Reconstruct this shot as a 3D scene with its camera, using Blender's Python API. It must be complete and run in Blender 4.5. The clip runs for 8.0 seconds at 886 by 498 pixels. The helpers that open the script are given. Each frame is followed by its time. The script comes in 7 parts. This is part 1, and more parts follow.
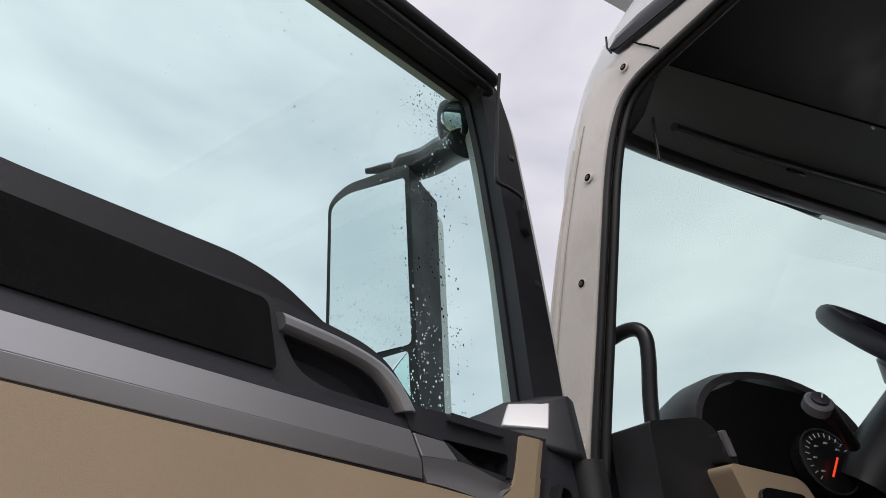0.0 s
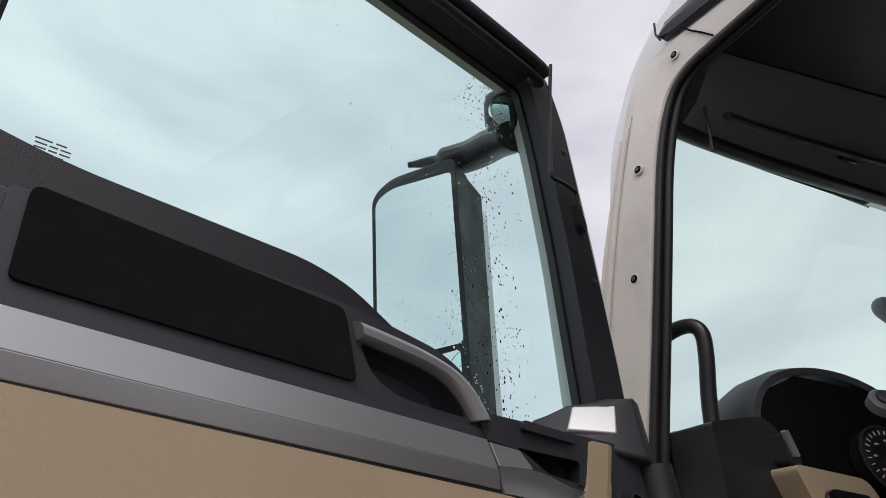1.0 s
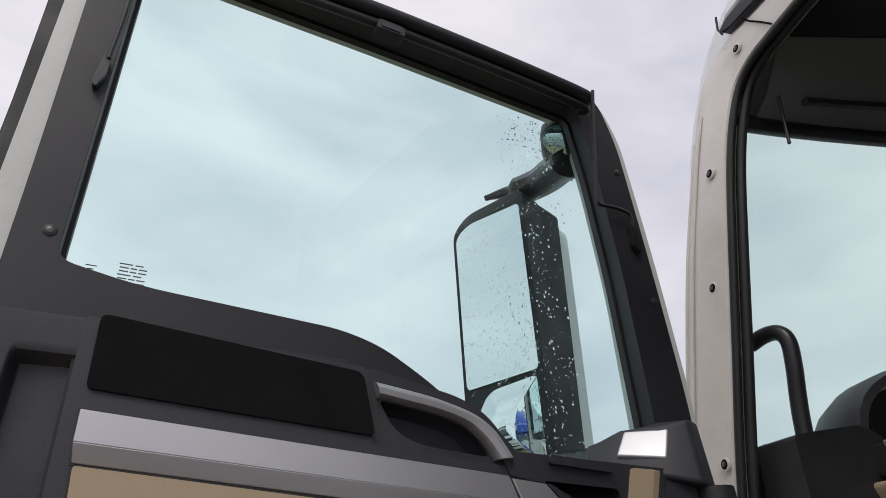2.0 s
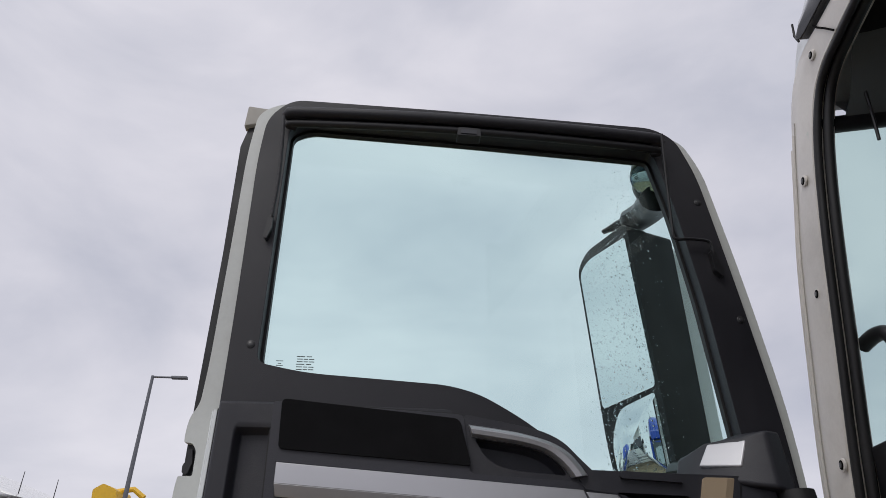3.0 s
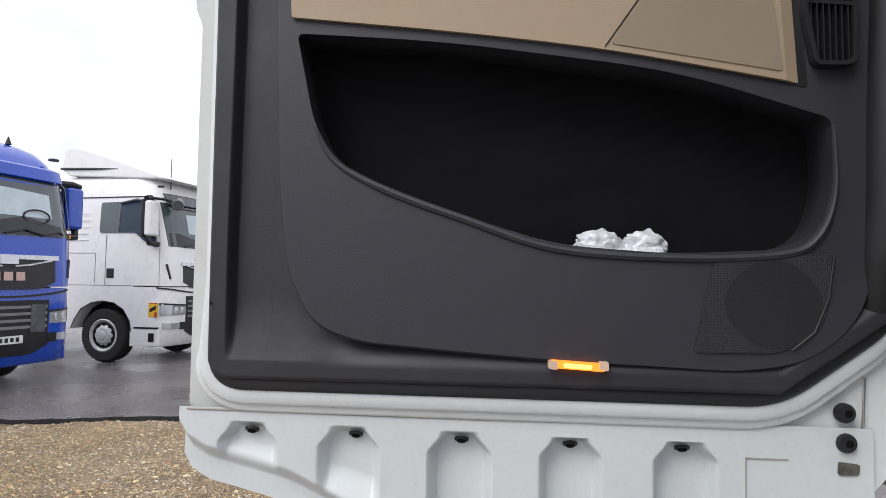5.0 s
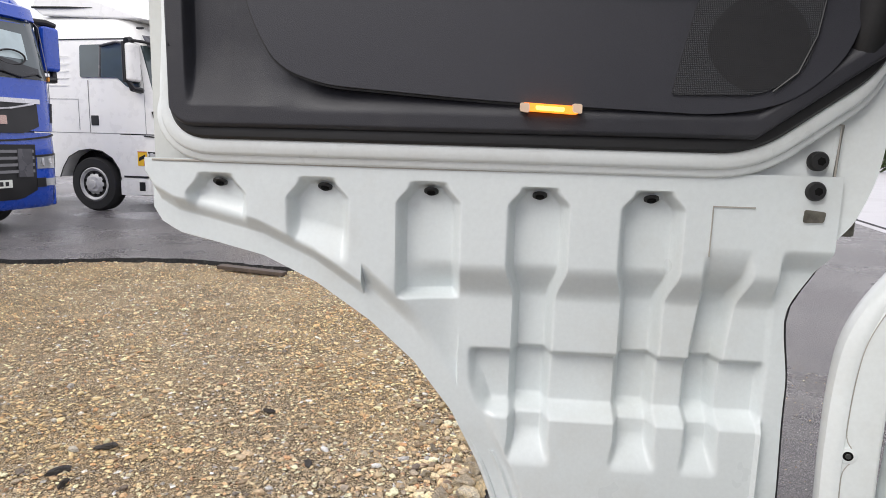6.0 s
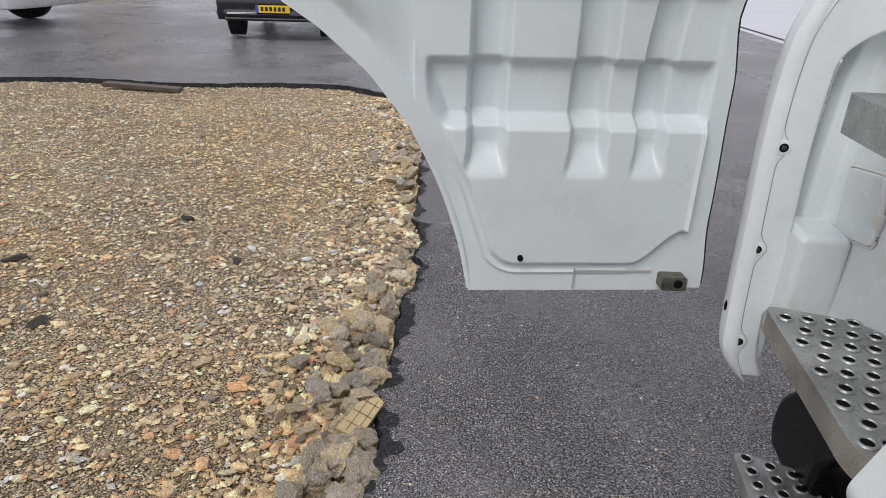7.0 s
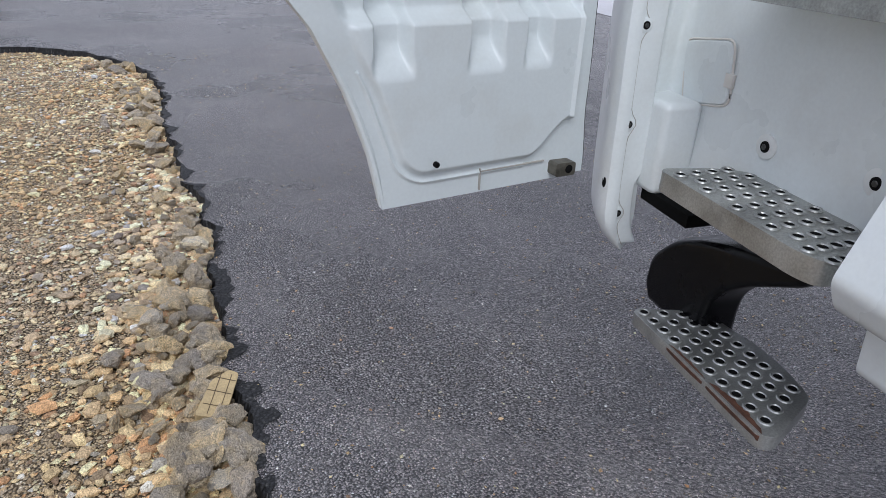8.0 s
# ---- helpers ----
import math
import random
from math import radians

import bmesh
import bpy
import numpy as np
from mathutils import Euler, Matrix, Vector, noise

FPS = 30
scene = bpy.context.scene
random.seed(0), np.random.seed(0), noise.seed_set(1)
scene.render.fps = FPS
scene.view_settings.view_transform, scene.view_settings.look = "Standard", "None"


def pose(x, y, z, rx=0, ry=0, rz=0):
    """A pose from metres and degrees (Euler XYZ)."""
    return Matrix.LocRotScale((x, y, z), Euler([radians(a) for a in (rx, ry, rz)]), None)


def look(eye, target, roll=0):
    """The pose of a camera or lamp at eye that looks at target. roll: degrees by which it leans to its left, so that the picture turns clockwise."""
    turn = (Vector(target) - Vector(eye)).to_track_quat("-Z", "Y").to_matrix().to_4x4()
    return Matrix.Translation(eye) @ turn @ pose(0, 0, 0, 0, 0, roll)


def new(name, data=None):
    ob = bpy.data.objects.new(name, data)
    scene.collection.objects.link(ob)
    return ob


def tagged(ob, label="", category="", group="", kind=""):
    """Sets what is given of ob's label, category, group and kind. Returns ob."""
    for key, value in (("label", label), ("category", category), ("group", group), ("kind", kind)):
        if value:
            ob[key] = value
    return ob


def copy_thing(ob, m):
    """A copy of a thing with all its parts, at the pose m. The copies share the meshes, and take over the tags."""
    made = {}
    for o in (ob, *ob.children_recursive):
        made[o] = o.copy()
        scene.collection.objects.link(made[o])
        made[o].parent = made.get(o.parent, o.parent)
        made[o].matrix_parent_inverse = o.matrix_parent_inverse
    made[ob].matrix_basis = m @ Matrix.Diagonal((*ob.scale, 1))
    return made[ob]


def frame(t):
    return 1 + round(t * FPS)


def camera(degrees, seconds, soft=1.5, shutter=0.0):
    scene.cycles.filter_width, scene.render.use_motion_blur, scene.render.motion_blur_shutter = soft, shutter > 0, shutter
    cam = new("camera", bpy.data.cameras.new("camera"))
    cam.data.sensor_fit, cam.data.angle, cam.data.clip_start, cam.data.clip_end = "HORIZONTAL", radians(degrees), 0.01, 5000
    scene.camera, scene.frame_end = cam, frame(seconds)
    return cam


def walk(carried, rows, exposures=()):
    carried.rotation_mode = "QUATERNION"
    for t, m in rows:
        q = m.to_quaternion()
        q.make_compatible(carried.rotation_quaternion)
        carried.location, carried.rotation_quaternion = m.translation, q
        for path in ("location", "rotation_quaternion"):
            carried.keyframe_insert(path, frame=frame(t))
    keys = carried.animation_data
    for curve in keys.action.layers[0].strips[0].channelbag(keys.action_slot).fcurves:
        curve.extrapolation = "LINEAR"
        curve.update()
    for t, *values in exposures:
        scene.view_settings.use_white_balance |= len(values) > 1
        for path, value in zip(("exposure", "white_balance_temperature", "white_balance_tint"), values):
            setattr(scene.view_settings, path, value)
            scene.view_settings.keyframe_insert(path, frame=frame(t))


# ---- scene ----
from mathutils import geometry

# ---- camera ----
PATH = [
    (0.0, look((-0.932, -0.602, 1.912), (0.287, 0.629, 2.912), -2.35)),
    (0.5, look((-0.964, -0.565, 1.952), (0.263, 0.682, 2.925), -2.06)),
    (1.0, look((-0.976, -0.546, 1.947), (0.223, 0.734, 2.909), -2.04)),
    (2.3, look((-0.803, -0.932, 1.973), (-0.250, 0.728, 2.942), -0.8)),
    (2.5, look((-0.753, -1.052, 1.967), (-0.360, 0.651, 2.939), -0.78)),
    (3.0, look((-0.727, -1.118, 1.947), (-0.606, 0.629, 2.913), 0.35)),
    (3.5, look((-0.699, -1.080, 1.863), (-0.767, 0.681, 2.808), 0.40)),
    (4.0, look((-0.645, -1.003, 1.766), (-0.803, 0.839, 2.529), 0.3)),
    (4.5, look((-0.618, -0.963, 1.680), (-0.792, 0.984, 2.103), 0.2)),
    (4.7, look((-0.602, -0.956, 1.650), (-0.786, 1.016, 1.930), 0.4)),
    (5.8, look((-0.550, -0.922, 1.473), (-0.738, 1.054, 1.231), 1.5)),
    (6.0, look((-0.544, -0.922, 1.438), (-0.712, 1.044, 1.113), 1.5)),
    (6.5, look((-0.538, -0.931, 1.352), (-0.613, 0.981, 0.770), 1.4)),
    (7.0, look((-0.619, -0.943, 1.252), (-0.490, 0.878, 0.435), 1.8)),
    (7.5, look((-0.813, -0.900, 1.163), (-0.226, 0.783, 0.256), 2.1)),
    (8.0, look((-0.898, -0.830, 1.157), (-0.009, 0.707, 0.236), 2.0)),
]
cam = camera(69.0, 8.0, soft=0.6)
walk(cam, PATH, [(0.0, 0.55, 6750, 10), (1.0, 0.55, 6750, 10), (2.3, 0.45, 6700, 10), (3.0, 0.24, 6500, 9), (3.5, 0.12, 6400, 8), (4.0, 0.45, 6500, 9),
                (4.5, 0.8, 6500, 10), (5.8, 1.18, 6550, 8), (6.0, 1.17, 6700, 8), (6.5, 1.0, 6750, 8), (7.0, 0.80, 6400, 8), (7.5, 0.72, 6000, 8), (8.0, 0.78, 5950, 8)])

# ---- overcast sky and a weak, wide sun ----
world = bpy.data.worlds.new("overcast")
scene.world = world
world.use_nodes = True
wt = world.node_tree
wn, wl = wt.nodes, wt.links
wn.clear()
w_out = wn.new("ShaderNodeOutputWorld")
w_bg = wn.new("ShaderNodeBackground")
w_sky = wn.new("ShaderNodeTexSky")
w_sky.sky_type, w_sky.sun_disc = "NISHITA", False
w_sky.sun_elevation, w_sky.sun_rotation = radians(48), radians(200)
w_co = wn.new("ShaderNodeTexCoord")
w_map = wn.new("ShaderNodeMapping")
w_map.inputs["Scale"].default_value = (1.0, 1.0, 2.2)
w_noise = wn.new("ShaderNodeTexNoise")
w_noise.inputs["Scale"].default_value, w_noise.inputs["Detail"].default_value = 2.2, 6.0
w_noise.inputs["Roughness"].default_value, w_noise.inputs["Distortion"].default_value = 0.5, 0.35
w_ramp = wn.new("ShaderNodeValToRGB")
w_ramp.color_ramp.elements[0].position, w_ramp.color_ramp.elements[0].color = 0.30, (0.44, 0.45, 0.53, 1)
w_ramp.color_ramp.elements[1].position, w_ramp.color_ramp.elements[1].color = 0.70, (0.70, 0.68, 0.74, 1)
w_scale = wn.new("ShaderNodeVectorMath")
w_scale.operation = "SCALE"
w_scale.inputs["Scale"].default_value = 0.05
w_mix = wn.new("ShaderNodeMix")
w_mix.data_type = "RGBA"
w_mix.inputs[0].default_value = 0.94
wl.new(w_co.outputs["Generated"], w_map.inputs["Vector"])
wl.new(w_map.outputs["Vector"], w_noise.inputs["Vector"])
wl.new(w_noise.outputs["Fac"], w_ramp.inputs["Fac"])
wl.new(w_sky.outputs["Color"], w_scale.inputs[0])
wl.new(w_scale.outputs["Vector"], w_mix.inputs[6])
wl.new(w_ramp.outputs["Color"], w_mix.inputs[7])
wl.new(w_mix.outputs[2], w_bg.inputs["Color"])
w_bg.inputs["Strength"].default_value = 1.0
wl.new(w_bg.outputs["Background"], w_out.inputs["Surface"])

sun_data = bpy.data.lights.new("sun", "SUN")
sun_data.energy, sun_data.angle, sun_data.color = 0.8, radians(30), (1.0, 0.97, 0.93)
sun = new("sun", sun_data)
sun.matrix_world = look((-8.0, -12.0, 16.0), (0, 0, 0))


# ---- materials ----
def material(name, base, rough=0.5, metal=0.0, var=0.12, scale=6.0, grain=0.0, grain_scale=400.0, bump=0.0, bump_scale=60.0,
             rough_var=0.1, spec=0.5, coat=0.0, dirt=None, dirt_amount=0.0, dirt_scale=3.0, per_object=0.0, emit=None, emit_strength=0.0):
    """A surface with colour that varies at two scales, uneven gloss, fine relief and, if given, blotches of dirt."""
    m = bpy.data.materials.new(name)
    m.use_nodes = True
    nt = m.node_tree
    n, l = nt.nodes, nt.links
    b = n["Principled BSDF"]
    co = n.new("ShaderNodeTexCoord")
    big = n.new("ShaderNodeTexNoise")
    big.inputs["Scale"].default_value, big.inputs["Detail"].default_value = scale, 5.0
    l.new(co.outputs["Object"], big.inputs["Vector"])
    ramp = n.new("ShaderNodeMapRange")
    ramp.inputs["From Min"].default_value, ramp.inputs["From Max"].default_value = 0.3, 0.7
    ramp.inputs["To Min"].default_value, ramp.inputs["To Max"].default_value = 1 - var, 1 + var
    l.new(big.outputs["Fac"], ramp.inputs["Value"])
    value = ramp.outputs["Result"]
    if grain:
        fine = n.new("ShaderNodeTexNoise")
        fine.inputs["Scale"].default_value, fine.inputs["Detail"].default_value = grain_scale, 2.0
        l.new(co.outputs["Object"], fine.inputs["Vector"])
        fr = n.new("ShaderNodeMapRange")
        fr.inputs["From Min"].default_value, fr.inputs["From Max"].default_value = 0.3, 0.7
        fr.inputs["To Min"].default_value, fr.inputs["To Max"].default_value = 1 - grain, 1 + grain
        l.new(fine.outputs["Fac"], fr.inputs["Value"])
        mul = n.new("ShaderNodeMath")
        mul.operation = "MULTIPLY"
        l.new(value, mul.inputs[0])
        l.new(fr.outputs["Result"], mul.inputs[1])
        value = mul.outputs["Value"]
    if per_object:
        info = n.new("ShaderNodeObjectInfo")
        pr = n.new("ShaderNodeMapRange")
        pr.inputs["To Min"].default_value, pr.inputs["To Max"].default_value = 1 - per_object, 1 + per_object
        l.new(info.outputs["Random"], pr.inputs["Value"])
        mul2 = n.new("ShaderNodeMath")
        mul2.operation = "MULTIPLY"
        l.new(value, mul2.inputs[0])
        l.new(pr.outputs["Result"], mul2.inputs[1])
        value = mul2.outputs["Value"]
    sc = n.new("ShaderNodeVectorMath")
    sc.operation = "SCALE"
    sc.inputs[0].default_value = base
    l.new(value, sc.inputs["Scale"])
    colour = sc.outputs["Vector"]
    if dirt is not None:
        blot = n.new("ShaderNodeTexNoise")
        blot.inputs["Scale"].default_value, blot.inputs["Detail"].default_value, blot.inputs["Roughness"].default_value = dirt_scale, 8.0, 0.65
        l.new(co.outputs["Object"], blot.inputs["Vector"])
        br = n.new("ShaderNodeMapRange")
        br.inputs["From Min"].default_value, br.inputs["From Max"].default_value = 0.5, 0.75
        br.inputs["To Min"].default_value, br.inputs["To Max"].default_value = 0.0, dirt_amount
        l.new(blot.outputs["Fac"], br.inputs["Value"])
        mix = n.new("ShaderNodeMix")
        mix.data_type = "RGBA"
        l.new(br.outputs["Result"], mix.inputs[0])
        l.new(colour, mix.inputs[6])
        mix.inputs[7].default_value = (*dirt, 1)
        colour = mix.outputs[2]
    l.new(colour, b.inputs["Base Color"])
    rr = n.new("ShaderNodeMapRange")
    rr.inputs["From Min"].default_value, rr.inputs["From Max"].default_value = 0.3, 0.7
    rr.inputs["To Min"].default_value, rr.inputs["To Max"].default_value = max(rough - rough_var, 0.02), min(rough + rough_var, 1)
    l.new(big.outputs["Fac"], rr.inputs["Value"])
    l.new(rr.outputs["Result"], b.inputs["Roughness"])
    b.inputs["Metallic"].default_value = metal
    b.inputs["Specular IOR Level"].default_value = spec
    b.inputs["Coat Weight"].default_value = coat
    if bump:
        bn = n.new("ShaderNodeTexNoise")
        bn.inputs["Scale"].default_value, bn.inputs["Detail"].default_value = bump_scale, 4.0
        l.new(co.outputs["Object"], bn.inputs["Vector"])
        bu = n.new("ShaderNodeBump")
        bu.inputs["Strength"].default_value, bu.inputs["Distance"].default_value = 1.0, bump
        l.new(bn.outputs["Fac"], bu.inputs["Height"])
        l.new(bu.outputs["Normal"], b.inputs["Normal"])
    if emit is not None:
        b.inputs["Emission Color"].default_value = (*emit, 1)
        b.inputs["Emission Strength"].default_value = emit_strength
    return m


def glass(name, tint, gloss=0.06):
    """A thin tinted pane: light passes straight through it, and it mirrors a little, more at a slant."""
    m = bpy.data.materials.new(name)
    m.use_nodes = True
    nt = m.node_tree
    n, l = nt.nodes, nt.links
    n.remove(n["Principled BSDF"])
    tr = n.new("ShaderNodeBsdfTransparent")
    tr.inputs["Color"].default_value = (*tint, 1)
    gl = n.new("ShaderNodeBsdfGlossy")
    gl.inputs["Roughness"].default_value = 0.01
    lw = n.new("ShaderNodeLayerWeight")
    lw.inputs["Blend"].default_value = 0.5
    fr = n.new("ShaderNodeMath")
    fr.operation, fr.inputs[1].default_value = "POWER", 5.0
    l.new(lw.outputs["Facing"], fr.inputs[0])
    mx = n.new("ShaderNodeMixShader")
    sc = n.new("ShaderNodeMath")
    sc.operation = "MULTIPLY_ADD"
    sc.inputs[1].default_value, sc.inputs[2].default_value = 0.18, gloss
    sc.use_clamp = True
    l.new(fr.outputs["Value"], sc.inputs[0])
    l.new(sc.outputs["Value"], mx.inputs["Fac"])
    l.new(tr.outputs["BSDF"], mx.inputs[1])
    l.new(gl.outputs["BSDF"], mx.inputs[2])
    l.new(mx.outputs["Shader"], n["Material Output"].inputs["Surface"])
    return m


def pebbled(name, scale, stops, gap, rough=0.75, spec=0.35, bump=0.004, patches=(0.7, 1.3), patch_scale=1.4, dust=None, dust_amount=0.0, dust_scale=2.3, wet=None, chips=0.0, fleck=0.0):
    """A surface of close-set grains: each cell has a tone of its own, with binder and the shade of the pits painted
    dark in the gaps.
    """
    m = bpy.data.materials.new(name)
    m.use_nodes = True
    nt = m.node_tree
    n, l = nt.nodes, nt.links
    b = n["Principled BSDF"]
    co = n.new("ShaderNodeTexCoord")
    def noise_at(s, detail=4.0, rough_=0.55):
        k = n.new("ShaderNodeTexNoise")
        k.inputs["Scale"].default_value, k.inputs["Detail"].default_value, k.inputs["Roughness"].default_value = s, detail, rough_
        l.new(co.outputs["Object"], k.inputs["Vector"])
        return k.outputs["Fac"]
    def span(value, a, c, lo, hi):
        k = n.new("ShaderNodeMapRange")
        for key, v in zip(("From Min", "From Max", "To Min", "To Max"), (a, c, lo, hi)):
            k.inputs[key].default_value = v
        l.new(value, k.inputs["Value"])
        return k.outputs["Result"]
    def math_(op, a, c):
        k = n.new("ShaderNodeMath")
        k.operation = op
        for i, v in enumerate((a, c)):
            if isinstance(v, (int, float)):
                k.inputs[i].default_value = v
            else:
                l.new(v, k.inputs[i])
        return k.outputs["Value"]
    def mixed(fac, a, c):
        k = n.new("ShaderNodeMix")
        k.data_type = "RGBA"
        for i, v in ((0, fac), (6, a), (7, c)):
            if isinstance(v, tuple):
                k.inputs[i].default_value = (*v, 1)
            elif isinstance(v, float):
                k.inputs[i].default_value = v
            else:
                l.new(v, k.inputs[i])
        return k.outputs[2]
    warp = n.new("ShaderNodeTexNoise")
    warp.inputs["Scale"].default_value, warp.inputs["Detail"].default_value = scale * 0.6, 2.0
    l.new(co.outputs["Object"], warp.inputs["Vector"])
    mv = n.new("ShaderNodeVectorMath")
    mv.operation = "MULTIPLY_ADD"
    l.new(warp.outputs["Color"], mv.inputs[0])
    mv.inputs[1].default_value = (1.1 / scale,) * 3
    l.new(co.outputs["Object"], mv.inputs[2])
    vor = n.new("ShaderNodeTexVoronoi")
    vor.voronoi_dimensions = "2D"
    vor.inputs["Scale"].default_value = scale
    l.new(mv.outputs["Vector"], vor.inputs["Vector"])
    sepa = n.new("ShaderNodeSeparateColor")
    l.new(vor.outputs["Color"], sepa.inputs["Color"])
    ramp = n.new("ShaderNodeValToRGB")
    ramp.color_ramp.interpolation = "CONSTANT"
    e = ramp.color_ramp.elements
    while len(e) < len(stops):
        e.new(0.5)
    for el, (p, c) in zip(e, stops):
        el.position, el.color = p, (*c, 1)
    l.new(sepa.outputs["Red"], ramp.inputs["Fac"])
    # cell edges darken to the gap colour, for binder and shaded pits
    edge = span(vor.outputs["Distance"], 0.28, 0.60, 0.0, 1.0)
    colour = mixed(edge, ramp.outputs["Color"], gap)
    if chips:
        big = n.new("ShaderNodeTexVoronoi")
        big.voronoi_dimensions = "2D"
        big.inputs["Scale"].default_value = scale * 0.55
        l.new(mv.outputs["Vector"], big.inputs["Vector"])
        s2 = n.new("ShaderNodeSeparateColor")
        l.new(big.outputs["Color"], s2.inputs["Color"])
        some = math_("MULTIPLY", math_("GREATER_THAN", s2.outputs["Red"], 1.0 - chips), math_("LESS_THAN", big.outputs["Distance"], 0.26))
        colour = mixed(some, colour, (0.82, 0.78, 0.72))
    if dust is not None:
        colour = mixed(span(noise_at(dust_scale, 8, 0.72), 0.50, 0.72, 0.0, dust_amount), colour, dust)
    tone = math_("MULTIPLY", span(noise_at(patch_scale, 6), 0.3, 0.7, *patches), span(noise_at(scale * 0.22, 3, 0.6), 0.3, 0.7, 0.75, 1.25))
    if fleck:
        tone = math_("MULTIPLY", tone, span(noise_at(scale * 1.1, 3, 0.75), 0.36, 0.64, 1 - fleck, 1 + fleck))
    sc = n.new("ShaderNodeVectorMath")
    sc.operation = "SCALE"
    l.new(colour, sc.inputs[0])
    l.new(tone, sc.inputs["Scale"])
    l.new(sc.outputs["Vector"], b.inputs["Base Color"])
    if wet is not None:
        l.new(span(noise_at(0.55, 5), 0.40, 0.62, *wet), b.inputs["Roughness"])
    else:
        b.inputs["Roughness"].default_value = rough
    b.inputs["Specular IOR Level"].default_value = spec
    bu = n.new("ShaderNodeBump")
    bu.inputs["Strength"].default_value, bu.inputs["Distance"].default_value = 1.0, bump
    l.new(math_("ADD", math_("MULTIPLY", vor.outputs["Distance"], -1.0), math_("MULTIPLY", sepa.outputs["Green"], 0.5)), bu.inputs["Height"])
    l.new(bu.outputs["Normal"], b.inputs["Normal"])
    return m


WHITE = material("white_paint", (0.77, 0.81, 0.81), 0.32, var=0.03, scale=3, grain=0.02, grain_scale=150, coat=0.35, dirt=(0.48, 0.46, 0.41), dirt_amount=0.25, dirt_scale=5)
FRAME_PAINT = material("grey_white_frame_paint", (0.61, 0.63, 0.605), 0.4, var=0.03, scale=4, grain=0.02, grain_scale=120, dirt=(0.36, 0.34, 0.30), dirt_amount=0.3, dirt_scale=6)
CREAM = material("cream_primer_paint", (0.74, 0.71, 0.66), 0.4, var=0.04, scale=4, grain=0.02, grain_scale=120, dirt=(0.40, 0.36, 0.31), dirt_amount=0.35, dirt_scale=6)
DARK = material("charcoal_plastic", (0.0245, 0.0248, 0.0315), 0.5, var=0.08, scale=5, grain=0.12, grain_scale=900, bump=0.0004, bump_scale=900, dirt=(0.10, 0.095, 0.09), dirt_amount=0.2, dirt_scale=8)
DARK2 = material("dark_grey_plastic", (0.033, 0.0335, 0.042), 0.48, var=0.08, scale=5, grain=0.10, grain_scale=900, bump=0.0004, bump_scale=900)
TRIM_BLACK = material("black_window_trim", (0.0140, 0.0134, 0.0180), 0.5, var=0.08, scale=5, grain=0.12, grain_scale=900, bump=0.0004, bump_scale=900)
BLACK = material("black_plastic", (0.018, 0.018, 0.020), 0.42, var=0.15, scale=8, grain=0.1, grain_scale=700)
FABRIC = material("black_carpet", (0.011, 0.011, 0.012), 0.95, var=0.2, scale=20, grain=0.4, grain_scale=1200, bump=0.001, bump_scale=1200, spec=0.1)
RUBBER = material("black_rubber", (0.014, 0.014, 0.015), 0.55, var=0.2, scale=12, grain=0.15)
GLOSS_BLACK = material("gloss_black", (0.01, 0.01, 0.012), 0.12, var=0.1, coat=0.5)
SILVER = material("brushed_silver", (0.47, 0.47, 0.485), 0.36, 0.7, var=0.04, scale=3, rough_var=0.03)
BEIGE = material("beige_vinyl", (0.420, 0.324, 0.217), 0.55, var=0.03, scale=5, grain=0.04, grain_scale=900, bump=0.0003, bump_scale=1000)
BEIGE2 = material("taupe_vinyl", (0.315, 0.255, 0.180), 0.62, var=0.04, scale=5, grain=0.06, grain_scale=900, bump=0.0004, bump_scale=900)
STEEL = material("dark_bolt_steel", (0.09, 0.09, 0.09), 0.35, 0.8, var=0.2, scale=40)
WHITE_TRIM = material("white_plastic", (0.78, 0.79, 0.77), 0.45, var=0.03)
PALE = material("pale_pressed_paint", (0.695, 0.742, 0.748), 0.36, var=0.03, scale=3, grain=0.02, grain_scale=150, coat=0.2, dirt=(0.45, 0.41, 0.34), dirt_amount=0.30, dirt_scale=4)
ALU = material("worn_step_aluminium", (0.43, 0.435, 0.42), 0.40, 0.75, var=0.25, scale=14, grain=0.15, grain_scale=300, dirt=(0.10, 0.085, 0.07), dirt_amount=0.6, dirt_scale=9, bump=0.0006, bump_scale=150)
RUST = material("rusty_metal", (0.10, 0.045, 0.028), 0.8, 0.2, var=0.4, scale=60, grain=0.3, bump=0.001, bump_scale=200)
# near-black colour that paints the shade in holes and under the cab
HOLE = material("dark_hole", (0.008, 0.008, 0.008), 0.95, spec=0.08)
AMBER = material("amber_lamp", (0.80, 0.20, 0.03), 0.25, emit=(1.0, 0.22, 0.015), emit_strength=0.8)
LAMP_END = material("pale_lamp_lens", (0.75, 0.55, 0.40), 0.25)
PANE = glass("side_window_glass", (0.87, 0.98, 0.965), 0.02)
SCREEN = glass("windscreen_glass", (0.86, 0.96, 0.93), 0.02)
MIRROR = material("mirror_silver", (0.80, 0.86, 0.86), 0.02, 1.0, var=0.0, rough_var=0.0)
FILM = material("thin_plastic_film", (0.72, 0.75, 0.78), 0.22, var=0.22, scale=70, coat=0.4, bump=0.004, bump_scale=120)
SEAM_GREY = material("grey_sealant", (0.42, 0.40, 0.36), 0.7, var=0.15)
MARK = material("printed_marks", (0.09, 0.11, 0.11), 0.6)


